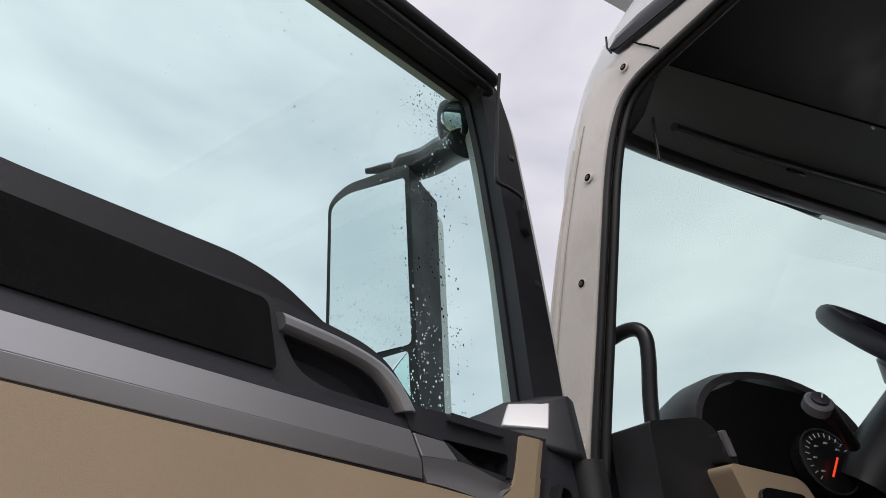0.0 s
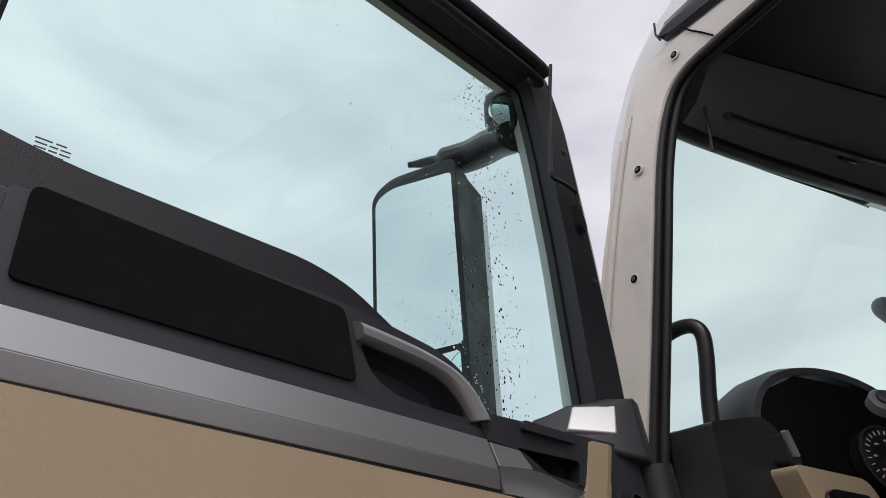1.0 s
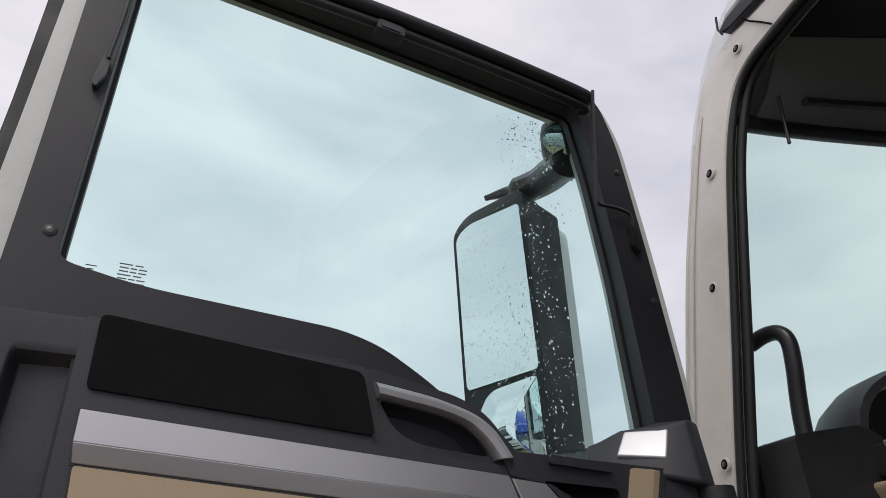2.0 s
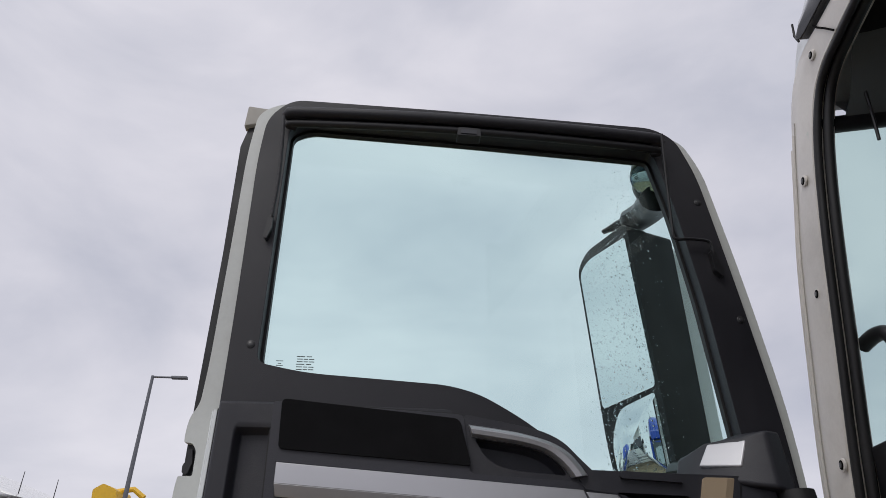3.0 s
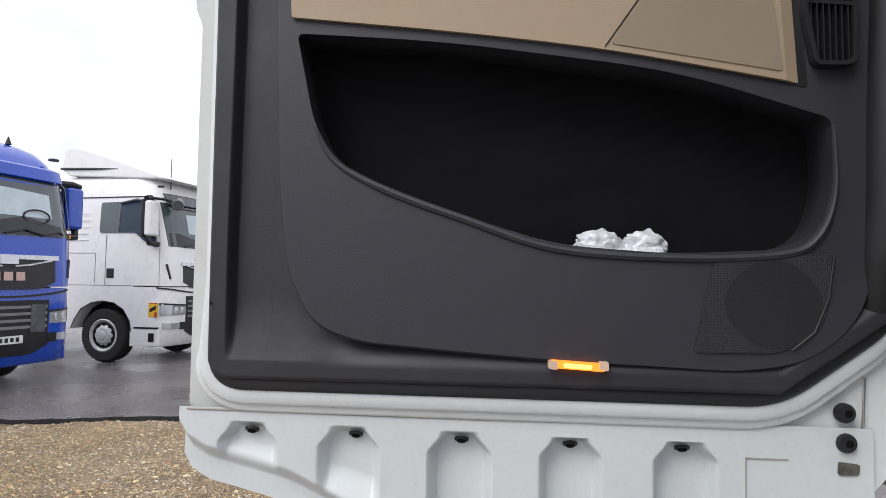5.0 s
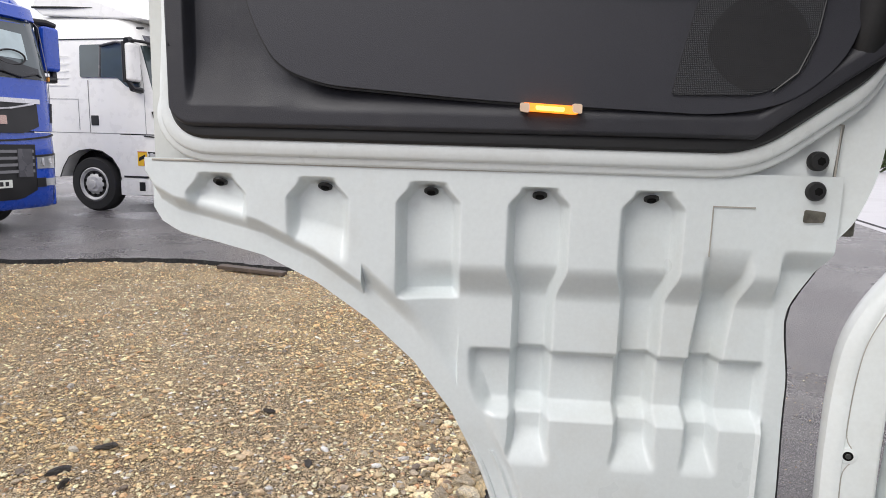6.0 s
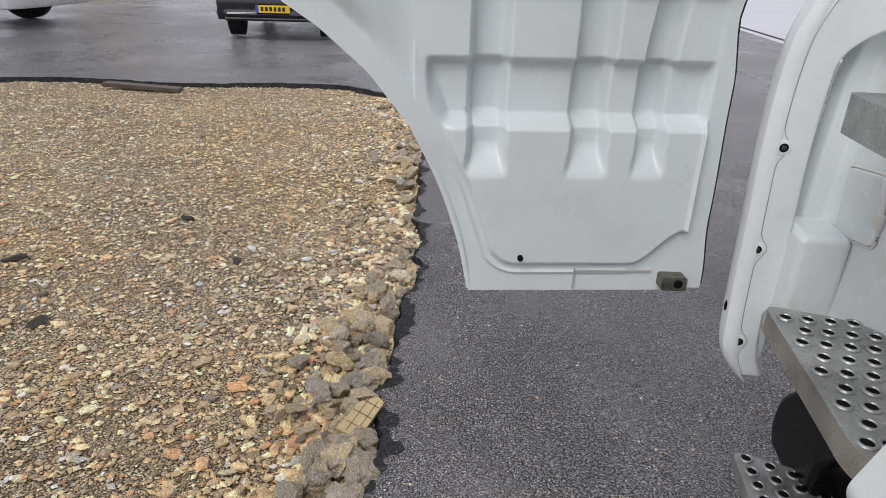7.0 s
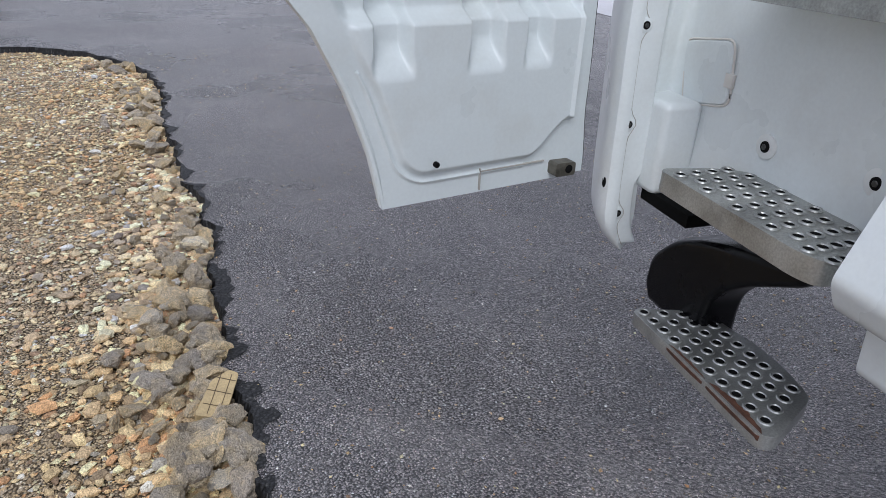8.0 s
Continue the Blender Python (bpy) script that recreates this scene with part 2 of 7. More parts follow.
# ---- building helpers ----
def rounded(points, radius, steps=5):
    """The polygon with its corners rounded; radius is one number or one for each corner."""
    out, count = [], len(points)
    radii = radius if isinstance(radius, (list, tuple)) else [radius] * count
    for i, p in enumerate(points):
        p = Vector(p)
        a, b = Vector(points[i - 1]) - p, Vector(points[(i + 1) % count]) - p
        r = min(radii[i], a.length * 0.45, b.length * 0.45)
        if r < 1e-5:
            out.append(p)
            continue
        s, e = p + a.normalized() * r, p + b.normalized() * r
        for k in range(steps + 1):
            t = k / steps
            out.append(s * (1 - t) ** 2 + p * 2 * t * (1 - t) + e * t * t)
    return out


def offset(points, d):
    """The polygon moved outwards by d (inwards where d is negative)."""
    pts = [Vector(p) for p in points]
    area = sum(pts[i - 1].x * pts[i].y - pts[i].x * pts[i - 1].y for i in range(len(pts)))
    sign = 1 if area > 0 else -1
    out = []
    for i, p in enumerate(pts):
        a, b = (p - pts[i - 1]).normalized(), (pts[(i + 1) % len(pts)] - p).normalized()
        n = Vector((a.y + b.y, -a.x - b.x))
        n = n.normalized() * sign if n.length > 1e-6 else Vector((0, 0))
        out.append(p + n * d)
    return out


def slab(points, near, far, holes=(), bm=None, depth=None):
    """A plate over a polygon in x and z, from y = near to y = far, with holes through it. depth(x, z) is added to y."""
    bm = bm or bmesh.new()
    loops = [[Vector((p[0], p[1], 0)) for p in loop] for loop in (points, *holes)]
    flat = [p for loop in loops for p in loop]
    add = depth or (lambda x, z: 0.0)
    front = [bm.verts.new((p.x, near + add(p.x, p.y), p.y)) for p in flat]
    back = [bm.verts.new((p.x, far + add(p.x, p.y), p.y)) for p in flat]
    for tri in geometry.tessellate_polygon(loops):
        for verts in ([front[i] for i in tri], [back[i] for i in reversed(tri)]):
            try:
                bm.faces.new(verts)
            except ValueError:
                pass
    start = 0
    for loop in loops:
        for i in range(len(loop)):
            a, b = start + i, start + (i + 1) % len(loop)
            bm.faces.new((front[a], front[b], back[b], back[a]))
        start += len(loop)
    bmesh.ops.recalc_face_normals(bm, faces=bm.faces)
    return bm


def plate(points, low, high, holes=()):
    """A level plate over a polygon in x and y, from z = low to z = high."""
    bm = slab(points, low, high, holes)
    for v in bm.verts:
        v.co = Vector((v.co.x, v.co.z, v.co.y))
    bmesh.ops.recalc_face_normals(bm, faces=bm.faces)
    return bm


def box(x0, x1, y0, y1, z0, z1, bm=None):
    bm = bm or bmesh.new()
    v = [bm.verts.new((x, y, z)) for x in (x0, x1) for y in (y0, y1) for z in (z0, z1)]
    for f in ((0, 1, 3, 2), (4, 6, 7, 5), (0, 4, 5, 1), (2, 3, 7, 6), (0, 2, 6, 4), (1, 5, 7, 3)):
        bm.faces.new([v[i] for i in f])
    bmesh.ops.recalc_face_normals(bm, faces=bm.faces)
    return bm


def loft(rings, closed=True, caps=True, bm=None):
    """A skin over rings of points, each with the same count."""
    bm = bm or bmesh.new()
    made = [[bm.verts.new(p) for p in ring] for ring in rings]
    count = len(rings[0])
    for a, b in zip(made, made[1:]):
        for i in range(count if closed else count - 1):
            bm.faces.new((a[i], a[(i + 1) % count], b[(i + 1) % count], b[i]))
    if caps and closed:
        bm.faces.new(made[0])
        bm.faces.new(made[-1])
    bmesh.ops.recalc_face_normals(bm, faces=bm.faces)
    return bm


def spline(points, per=6):
    """A smooth line through the points."""
    pts = [Vector(p) for p in points]
    out = []
    for i in range(len(pts) - 1):
        p0, p1, p2, p3 = pts[max(i - 1, 0)], pts[i], pts[i + 1], pts[min(i + 2, len(pts) - 1)]
        for k in range(per):
            t = k / per
            out.append(0.5 * (2 * p1 + (p2 - p0) * t + (2 * p0 - 5 * p1 + 4 * p2 - p3) * t * t + (3 * p1 - p0 - 3 * p2 + p3) * t ** 3))
    out.append(pts[-1])
    return out


def tube(points, radius, sides=10, bm=None, flat=1.0, up=(0, 0, 1)):
    """A round bar along a line; radius may be a list. flat squashes it along its second axis."""
    pts = [Vector(p) for p in points]
    radii = radius if isinstance(radius, (list, tuple)) else [radius] * len(pts)
    rings, ref = [], Vector(up)
    for i, p in enumerate(pts):
        d = (pts[min(i + 1, len(pts) - 1)] - pts[max(i - 1, 0)]).normalized()
        side = d.cross(ref)
        if side.length < 1e-3:
            side = d.cross(Vector((0.3, 1, 0.2)))
        side.normalize()
        ref2 = side.cross(d).normalized()
        rings.append([p + (side * math.cos(a) + ref2 * math.sin(a) * flat) * radii[i] for a in (2 * math.pi * k / sides for k in range(sides))])
    return loft(rings, bm=bm)


def edging(path, section, scale=None):
    """A strip along a line in x and z; section holds (distance outwards, y), shrunk by scale along the way."""
    pts = [Vector((p[0], 0, p[1])) for p in path]
    scale = scale or (lambda x, z: 1.0)
    rings = []
    for i, p in enumerate(pts):
        d = (pts[min(i + 1, len(pts) - 1)] - pts[max(i - 1, 0)]).normalized()
        k = scale(p.x, p.z)
        rings.append([(p.x + d.z * s * k, y, p.z - d.x * s * k) for s, y in section])
    return loft(rings)


def disc(center, axis, radius, thick, sides=20, bm=None, dome=0.0):
    """A short round plug round an axis, its face towards the axis's end, a little domed if asked."""
    c, d = Vector(center), Vector(axis).normalized()
    s = d.orthogonal().normalized()
    t = d.cross(s)
    def ring(r, h):
        return [c + d * h + (s * math.cos(a) + t * math.sin(a)) * r for a in (2 * math.pi * k / sides for k in range(sides))]
    rings = [ring(radius, -thick), ring(radius, 0), ring(radius * 0.85, thick * 0.18 + dome)]
    return loft(rings, bm=bm)


def finish(ob, bevel=0.0, smooth=True, steps=2):
    me = ob.data
    if smooth:
        me.polygons.foreach_set("use_smooth", [True] * len(me.polygons))
    if bevel:
        mod = ob.modifiers.new("bevel", "BEVEL")
        mod.width, mod.segments, mod.limit_method, mod.angle_limit = bevel, steps, "ANGLE", radians(40)
        wn_ = ob.modifiers.new("normals", "WEIGHTED_NORMAL")
        wn_.keep_sharp = False
    elif smooth:
        me.set_sharp_from_angle(angle=radians(38))
    return ob


def part(name, bm, mat, parent=None, label="", bevel=0.0, smooth=True, kind="", place=None):
    """One mesh object, under a thing or a part."""
    me = bpy.data.meshes.new(name)
    bm.to_mesh(me)
    bm.free()
    me.materials.append(mat)
    ob = new(name, me)
    if parent is not None:
        ob.parent = parent
        if parent.name in PLAIN:
            ob.matrix_parent_inverse = parent.matrix_basis.inverted()
    if place is not None:
        ob.matrix_basis = place
    finish(ob, bevel, smooth)
    return tagged(ob, label=label, kind=kind)


PLAIN = set()


def thing(name, at, label, category, group="", kind="", turn=0.0, plain=False):
    """The Empty at a thing's base. plain: its parts are given in the world's own axes."""
    ob = new(name)
    if plain:
        PLAIN.add(ob.name)
    ob.matrix_basis = pose(*at, 0, 0, turn)
    ob.empty_display_size = 0.2
    return tagged(ob, label, category, group, kind)


def smoothstep(a, b, x):
    t = min(max((x - a) / (b - a), 0.0), 1.0)
    return t * t * (3 - 2 * t)


# ---- ground ----
EDGE = [(-0.80, -1.6), (-0.74, -0.2), (-0.72, 0.2), (-0.70, 0.45), (-0.68, 0.70), (-0.645, 0.93), (-0.63, 1.23), (-0.56, 1.6), (-0.54, 2.0), (-0.50, 2.9),
        (-0.45, 3.6), (-0.39, 4.1), (-0.41, 4.66), (-0.60, 5.3), (-0.87, 5.75), (-1.3, 6.1), (-2.0, 6.15), (-3.0, 6.05), (-3.9, 6.25), (-4.8, 6.2),
        (-5.8, 5.85), (-7.0, 5.7), (-10.0, 5.3), (-10.5, 1.0), (-9.0, -4.0), (-3.0, -4.6), (-1.0, -3.5)]


def ragged_edge():
    line = spline([(x, y, 0) for x, y in EDGE + EDGE[:1]], 20)[:-1]
    out = []
    for i, p in enumerate(line):
        n1 = noise.noise(p * 3.1) * 0.045 + noise.noise(p * 11.0) * 0.035 + noise.noise(p * 33.0) * 0.016
        out.append((p.x + n1, p.y + noise.noise(p * 7 + Vector((9, 2, 1))) * 0.04))
    return out


RIM = ragged_edge()


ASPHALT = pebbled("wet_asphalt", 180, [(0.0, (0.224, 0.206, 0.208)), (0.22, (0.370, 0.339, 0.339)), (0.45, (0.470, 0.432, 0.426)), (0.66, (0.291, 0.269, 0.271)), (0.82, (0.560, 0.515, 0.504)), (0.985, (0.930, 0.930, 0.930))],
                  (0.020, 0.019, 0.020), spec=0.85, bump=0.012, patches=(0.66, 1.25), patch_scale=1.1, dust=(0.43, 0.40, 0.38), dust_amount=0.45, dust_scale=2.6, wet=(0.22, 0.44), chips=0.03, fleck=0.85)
GRAVEL = pebbled("gravel_bed", 135, [(0.0, (0.531, 0.401, 0.244)), (0.2, (0.691, 0.536, 0.336)), (0.4, (0.413, 0.323, 0.215)), (0.55, (0.600, 0.482, 0.337)), (0.7, (0.772, 0.623, 0.415)), (0.85, (0.314, 0.261, 0.195)), (0.94, (0.930, 0.826, 0.639))],
                 (0.075, 0.056, 0.034), rough=0.86, spec=0.22, bump=0.009, patches=(0.70, 1.20), patch_scale=1.7, dust=(0.480, 0.355, 0.210), dust_amount=0.55, dust_scale=1.1, fleck=0.5)
TAR = pebbled("broken_tar_edge", 120, [(0.0, (0.010, 0.010, 0.011)), (0.5, (0.028, 0.028, 0.030)), (0.9, (0.07, 0.068, 0.066))], (0.006, 0.006, 0.006), rough=0.6, bump=0.006)

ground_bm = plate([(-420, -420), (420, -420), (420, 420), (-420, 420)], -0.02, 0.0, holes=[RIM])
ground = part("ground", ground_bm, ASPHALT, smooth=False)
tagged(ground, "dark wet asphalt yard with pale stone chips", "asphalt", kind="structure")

# pale wet concrete beyond the joint
CONCRETE = material("pale_wet_concrete", (0.46, 0.45, 0.46), 0.38, var=0.12, scale=0.8, grain=0.08, grain_scale=40, dirt=(0.30, 0.29, 0.28), dirt_amount=0.5, dirt_scale=0.6)
paving = part("concrete_paving", plate([(3.2, -8.0), (6.1, 9.0), (7.4, 16.0), (14.5, 60.0), (90.0, 60.0), (90.0, -8.0)], 0.001, 0.005), CONCRETE, smooth=False)
tagged(paving, "pale wet concrete paving beside the asphalt", "paving", kind="structure")

# the rough black lip where the asphalt breaks off
lip_bm = bmesh.new()
lip_rings = []
inner = offset(RIM, -0.026)
for i, (a, c) in enumerate(zip(RIM, inner)):
    v = Vector((a[0], a[1], 0))
    j = noise.noise(v * 23)
    spill = max(0.12, 0.6 + 2.6 * noise.noise(v * 5.3) + 1.6 * noise.noise(v * 19) + 0.9 * noise.noise(v * 47))
    drop = max(0.2, 0.5 + noise.noise(v * 13))
    out = Vector((a[0] - (c.x - a[0]) * spill, a[1] - (c.y - a[1]) * spill, 0.0025))
    lip_rings.append([out, Vector((a[0], a[1], 0.007 + j * 0.006)), Vector((a[0] + (c.x - a[0]) * 0.4 * drop, a[1] + (c.y - a[1]) * 0.4 * drop, -0.014 + j * 0.008)), Vector((c.x, c.y, -0.09))])
lip_rings.append(lip_rings[0])
loft(lip_rings, closed=False, caps=False, bm=lip_bm)
asphalt_edge = part("asphalt_edge", lip_bm, TAR, smooth=True)
tagged(asphalt_edge, "broken black tar edge of the asphalt", "asphalt edge", kind="structure")


def bed_height(x, y):
    p = Vector((x, y, 0))
    return -0.045 + noise.noise(p * 0.7) * 0.018 + noise.noise(p * 2.7) * 0.010 + noise.noise(p * 9) * 0.005


bed_bm = bmesh.new()
xs = [-10.6 + 0.12 * i for i in range(88)]
ys = [-4.8 + 0.12 * i for i in range(94)]
grid = [[bed_bm.verts.new((x, y, bed_height(x, y))) for y in ys] for x in xs]
for i in range(len(xs) - 1):
    for j in range(len(ys) - 1):
        bed_bm.faces.new((grid[i][j], grid[i + 1][j], grid[i + 1][j + 1], grid[i][j + 1]))
gravel_patch = part("gravel_patch", bed_bm, GRAVEL)
tagged(gravel_patch, "patch of wet tan gravel sunk into the asphalt", "gravel", kind="stuff")


# ---- the open driver's door ----
PLATE_SILVER = material("silver_painted_plastic", (0.66, 0.66, 0.68), 0.34, 0.25, var=0.04)
STOP = material("greasy_steel", (0.16, 0.15, 0.125), 0.5, 0.5, var=0.35, scale=60, dirt=(0.04, 0.035, 0.025), dirt_amount=0.7, dirt_scale=40)
door = thing("truck_door", (-0.5, 0.08, 0.725), "open white truck door with charcoal and beige inner trim", "truck door", plain=True)


GLASS_EDGE = rounded([(-0.991, 2.338), (-0.90, 2.320), (-0.766, 2.312), (-0.635, 2.304), (-0.575, 2.288), (-0.495, 2.243), (-0.42, 2.185), (-0.40, 2.10),
                      (-0.084, 2.10), (-0.108, 2.50), (-0.133, 2.72), (-0.160, 2.868), (-0.209, 2.872), (-0.595, 2.894), (-0.955, 2.910), (-0.995, 2.887)],
                     [0.02, 0.05, 0.05, 0.05, 0.05, 0.05, 0.03, 0.0, 0.0, 0.05, 0.05, 0.02, 0.02, 0.05, 0.02, 0.02])
TRIM_EDGE = rounded([(-1.042, 2.05), (-1.046, 2.45), (-1.054, 2.80), (-1.048, 2.915), (-1.000, 2.972), (-0.60, 2.962), (-0.150, 2.942), (-0.100, 2.910), (-0.067, 2.810), (-0.034, 2.539), (-0.005, 2.244), (-0.004, 2.05)],
                    [0, 0.1, 0.08, 0.05, 0.04, 0.2, 0.05, 0.05, 0.08, 0.2, 0.1, 0])
# the off-white frame runs down the free edge, swells round the lock and has a notch for it
SHELL_EDGE = rounded([(-1.088, 1.395), (-1.087, 1.89), (-1.086, 2.026), (-1.096, 2.046), (-1.099, 2.066), (-1.099, 2.119), (-1.097, 2.137), (-1.073, 2.137), (-1.074, 2.180), (-1.083, 2.192), (-1.097, 2.193), (-1.098, 2.208), (-1.096, 2.236), (-1.082, 2.262),
                      (-1.079, 2.34), (-1.080, 2.60), (-1.082, 2.82), (-1.073, 2.940), (-1.02, 2.972), (-0.60, 2.955), (-0.140, 2.935), (-0.080, 2.915), (-0.044, 2.830), (-0.008, 2.557), (0.020, 2.255), (0.010, 1.60), (-0.02, 1.50), (-0.12, 1.395)],
                     [0, 0.05, 0.02, 0.012, 0.01, 0.012, 0.003, 0.004, 0.006, 0.004, 0.003, 0.01, 0.02, 0.02, 0.05, 0.1, 0.05, 0.05, 0.05, 0.2, 0.05, 0.05, 0.08, 0.2, 0.1, 0.05, 0.05, 0])
POCKET_HOLE = [(-0.92, 2.0), (-0.92, 1.62), (-0.11, 1.62), (-0.11, 2.0)]

shell = part("door_frame", slab(SHELL_EDGE, 0.062, 0.128, [offset(GLASS_EDGE, 0.02), POCKET_HOLE]), FRAME_PAINT, door, "off-white door frame along the free edge", bevel=0.005)
trim = part("window_surround", slab(TRIM_EDGE, 0.048, 0.078, [GLASS_EDGE]), TRIM_BLACK, door, "charcoal plastic window surround", bevel=0.009)
part("glass_seal", slab(offset(GLASS_EDGE, 0.012), 0.080, 0.094, [offset(GLASS_EDGE, -0.005)]), RUBBER, door)
pane = part("window_pane", slab(offset(GLASS_EDGE, 0.008), 0.098, 0.102), PANE, door, "wet greenish tinted side window glass", smooth=False)
pane.visible_shadow = False
part("outer_edge_strip", slab([(-1.103, 1.46), (-1.104, 2.02), (-1.108, 2.28), (-1.110, 2.60), (-1.117, 2.88), (-1.104, 2.945), (-1.070, 2.945), (-1.066, 1.46)], 0.112, 0.138), RUBBER, door, "black outer seal strip", bevel=0.004)
corner_fin = part("corner_fin", slab([(-1.114, 2.93), (-1.112, 2.992), (-1.060, 2.985), (-1.03, 2.955)], 0.100, 0.125), SEAM_GREY, door, "small grey corner fin", bevel=0.004)

# bars and blind across the top of the window
rail_line = spline([(-0.978, 0.030, 2.906), (-0.968, 0.020, 2.910), (-0.60, 0.008, 2.902), (-0.186, 0.014, 2.884), (-0.172, 0.026, 2.876)], 8)
top_rail = part("top_rail", tube(rail_line, [0.009, 0.011, 0.012, 0.013] + [0.0135] * (len(rail_line) - 8) + [0.013, 0.012, 0.011, 0.009], 14), TRIM_BLACK, door, "rounded charcoal rail over the window")
part("rail_bracket", slab(rounded([(-0.985, 2.926), (-0.60, 2.920), (-0.168, 2.900), (-0.168, 2.872), (-0.60, 2.884), (-0.985, 2.896)], 0.01), 0.022, 0.052), BLACK, door, bevel=0.006)
blind_line = [(p.x, p.y + 0.010, p.z - 0.022) for p in rail_line]
blind_roll = part("blind_roll", tube(blind_line, 0.009, 10), BLACK, door, "rolled black window blind")
blind_handle = part("blind_handle", slab(rounded([(-0.620, 2.858), (-0.616, 2.880), (-0.568, 2.878), (-0.566, 2.857)], 0.005), 0.004, 0.034), BLACK, door, bevel=0.003)
part("handle_slot", slab(rounded([(-0.612, 2.862), (-0.610, 2.873), (-0.576, 2.872), (-0.575, 2.861)], 0.003), 0.002, 0.006), DARK2, blind_handle)
rod_left = part("blind_rod", tube(spline([(-1.002, 0.008, 2.890), (-0.996, 0.022, 2.75), (-1.000, 0.034, 2.645)], 5), 0.0034, 8, up=(0, 1, 0)), BLACK, door)
part("rod_clip", slab(rounded([(-1.012, 2.598), (-1.008, 2.646), (-0.998, 2.648), (-0.998, 2.618), (-1.006, 2.592)], 0.004), 0.034, 0.050), BLACK, rod_left, bevel=0.003)
rod_right = part("blind_rod", tube(spline([(-0.156, -0.004, 2.882), (-0.157, 0.012, 2.78), (-0.158, 0.026, 2.66), (-0.158, 0.029, 2.634), (-0.150, 0.030, 2.628), (-0.120, 0.030, 2.630), (-0.084, 0.032, 2.628), (-0.076, 0.034, 2.618), (-0.073, 0.038, 2.596)], 5), 0.0036, 8, up=(0, 1, 0)), BLACK, door)
part("rod_clip", slab(rounded([(-0.078, 2.560), (-0.081, 2.606), (-0.070, 2.608), (-0.058, 2.558), (-0.064, 2.546)], 0.004), 0.034, 0.050), BLACK, rod_right, bevel=0.003)


def trim_screw(x, z, y=0.047, r=0.008, parent=door, name="trim_screw"):
    bm = disc((x, y, z), (0, -1, 0), r, 0.004, 14)
    s = part(name, bm, BLACK, parent)
    part("screw_head", disc((x, y - 0.0012, z), (0, -1, 0), r * 0.55, 0.0015, 10), STEEL, s)
    return s


for sx, sz in ((-1.006, 2.372), (-0.078, 2.735), (-0.041, 2.455)):
    trim_screw(sx, sz)

# white door skin with the card in it
LOWER_SHELL = rounded([(-1.020, 2.10), (-1.022, 1.45), (-1.010, 1.40), (-0.095, 1.40), (-0.075, 1.30), (-0.040, 1.335), (-0.015, 1.40), (0.002, 1.55), (0.004, 2.10)],
                      [0, 0.03, 0.03, 0, 0.0, 0.02, 0.04, 0.05, 0])
skin = part("door_shell", slab(LOWER_SHELL, 0.040, 0.130, [POCKET_HOLE]), WHITE, door, "white painted door shell", bevel=0.010)
RIM_PATH = rounded([(-1.036, 2.24), (-1.036, 1.60), (-1.036, 1.436), (-0.196, 1.434), (-0.030, 1.555), (-0.008, 1.68), (-0.006, 2.05)], [0, 0, 0.060, 0.05, 0.06, 0.05, 0], 9)


def rim_scale(x, z):
    return 1 - 0.62 * smoothstep(1.45, 1.53, z) if x < -0.9 else 1 - 0.75 * smoothstep(1.50, 1.60, z)


part("door_flange", edging(RIM_PATH, ((-0.006, 0.060), (-0.006, 0.022), (-0.001, 0.0165), (0.004, 0.015), (0.019, 0.0165), (0.0225, 0.019), (0.0245, 0.0235), (0.0315, 0.0245), (0.0345, 0.0265), (0.0365, 0.031), (0.040, 0.064)), rim_scale), WHITE, door, "stepped white flange round the trim")
part("flange_seal", edging(RIM_PATH, ((-0.020, 0.040), (-0.020, 0.010), (-0.014, 0.0075), (-0.004, 0.0085), (0.0005, 0.013), (0.001, 0.040)), lambda x, z: 1 - 0.72 * smoothstep(1.45, 1.53, z) if x < -0.9 else 1 - 0.5 * smoothstep(1.50, 1.60, z)), RUBBER, door, "black rubber seal under the card")

# latch on the free edge
latch = part("door_latch", slab(rounded([(-1.094, 2.130), (-1.094, 2.198), (-1.062, 2.198), (-1.062, 2.130)], 0.004), 0.078, 0.120), BLACK, door, "black door lock sunk in a notch", bevel=0.003)
part("latch_claw", slab(rounded([(-1.093, 2.142), (-1.094, 2.156), (-1.086, 2.166), (-1.090, 2.180), (-1.082, 2.184), (-1.078, 2.160), (-1.084, 2.140)], 0.004), 0.066, 0.084), BLACK, latch, bevel=0.002)

# the charcoal card
CARD = rounded([(-0.928, 2.254), (-0.915, 1.70), (-0.88, 1.58), (-0.80, 1.545), (-0.55, 1.520), (-0.200, 1.500), (-0.090, 1.560), (-0.040, 1.600), (-0.020, 2.00), (-0.030, 2.19), (-0.10, 2.18), (-0.13, 2.140), (-0.42, 2.126), (-0.615, 2.136), (-0.630, 2.250)],
               [0.01, 0.03, 0.05, 0.05, 0.05, 0.05, 0.05, 0.05, 0.1, 0.02, 0.05, 0.02, 0.02, 0.01, 0.01])
GRIP_HOLE = rounded([(-0.594, 2.197), (-0.512, 2.186), (-0.476, 2.176), (-0.450, 2.158), (-0.437, 2.138), (-0.535, 2.1455), (-0.572, 2.160)], [0.008, 0.03, 0.03, 0.03, 0.006, 0.04, 0.03])
OPENER_HOLE = rounded([(-0.357, 2.112), (-0.229, 2.108), (-0.240, 2.070), (-0.300, 2.078), (-0.328, 2.087)], [0.004, 0.012, 0.016, 0.03, 0.01])
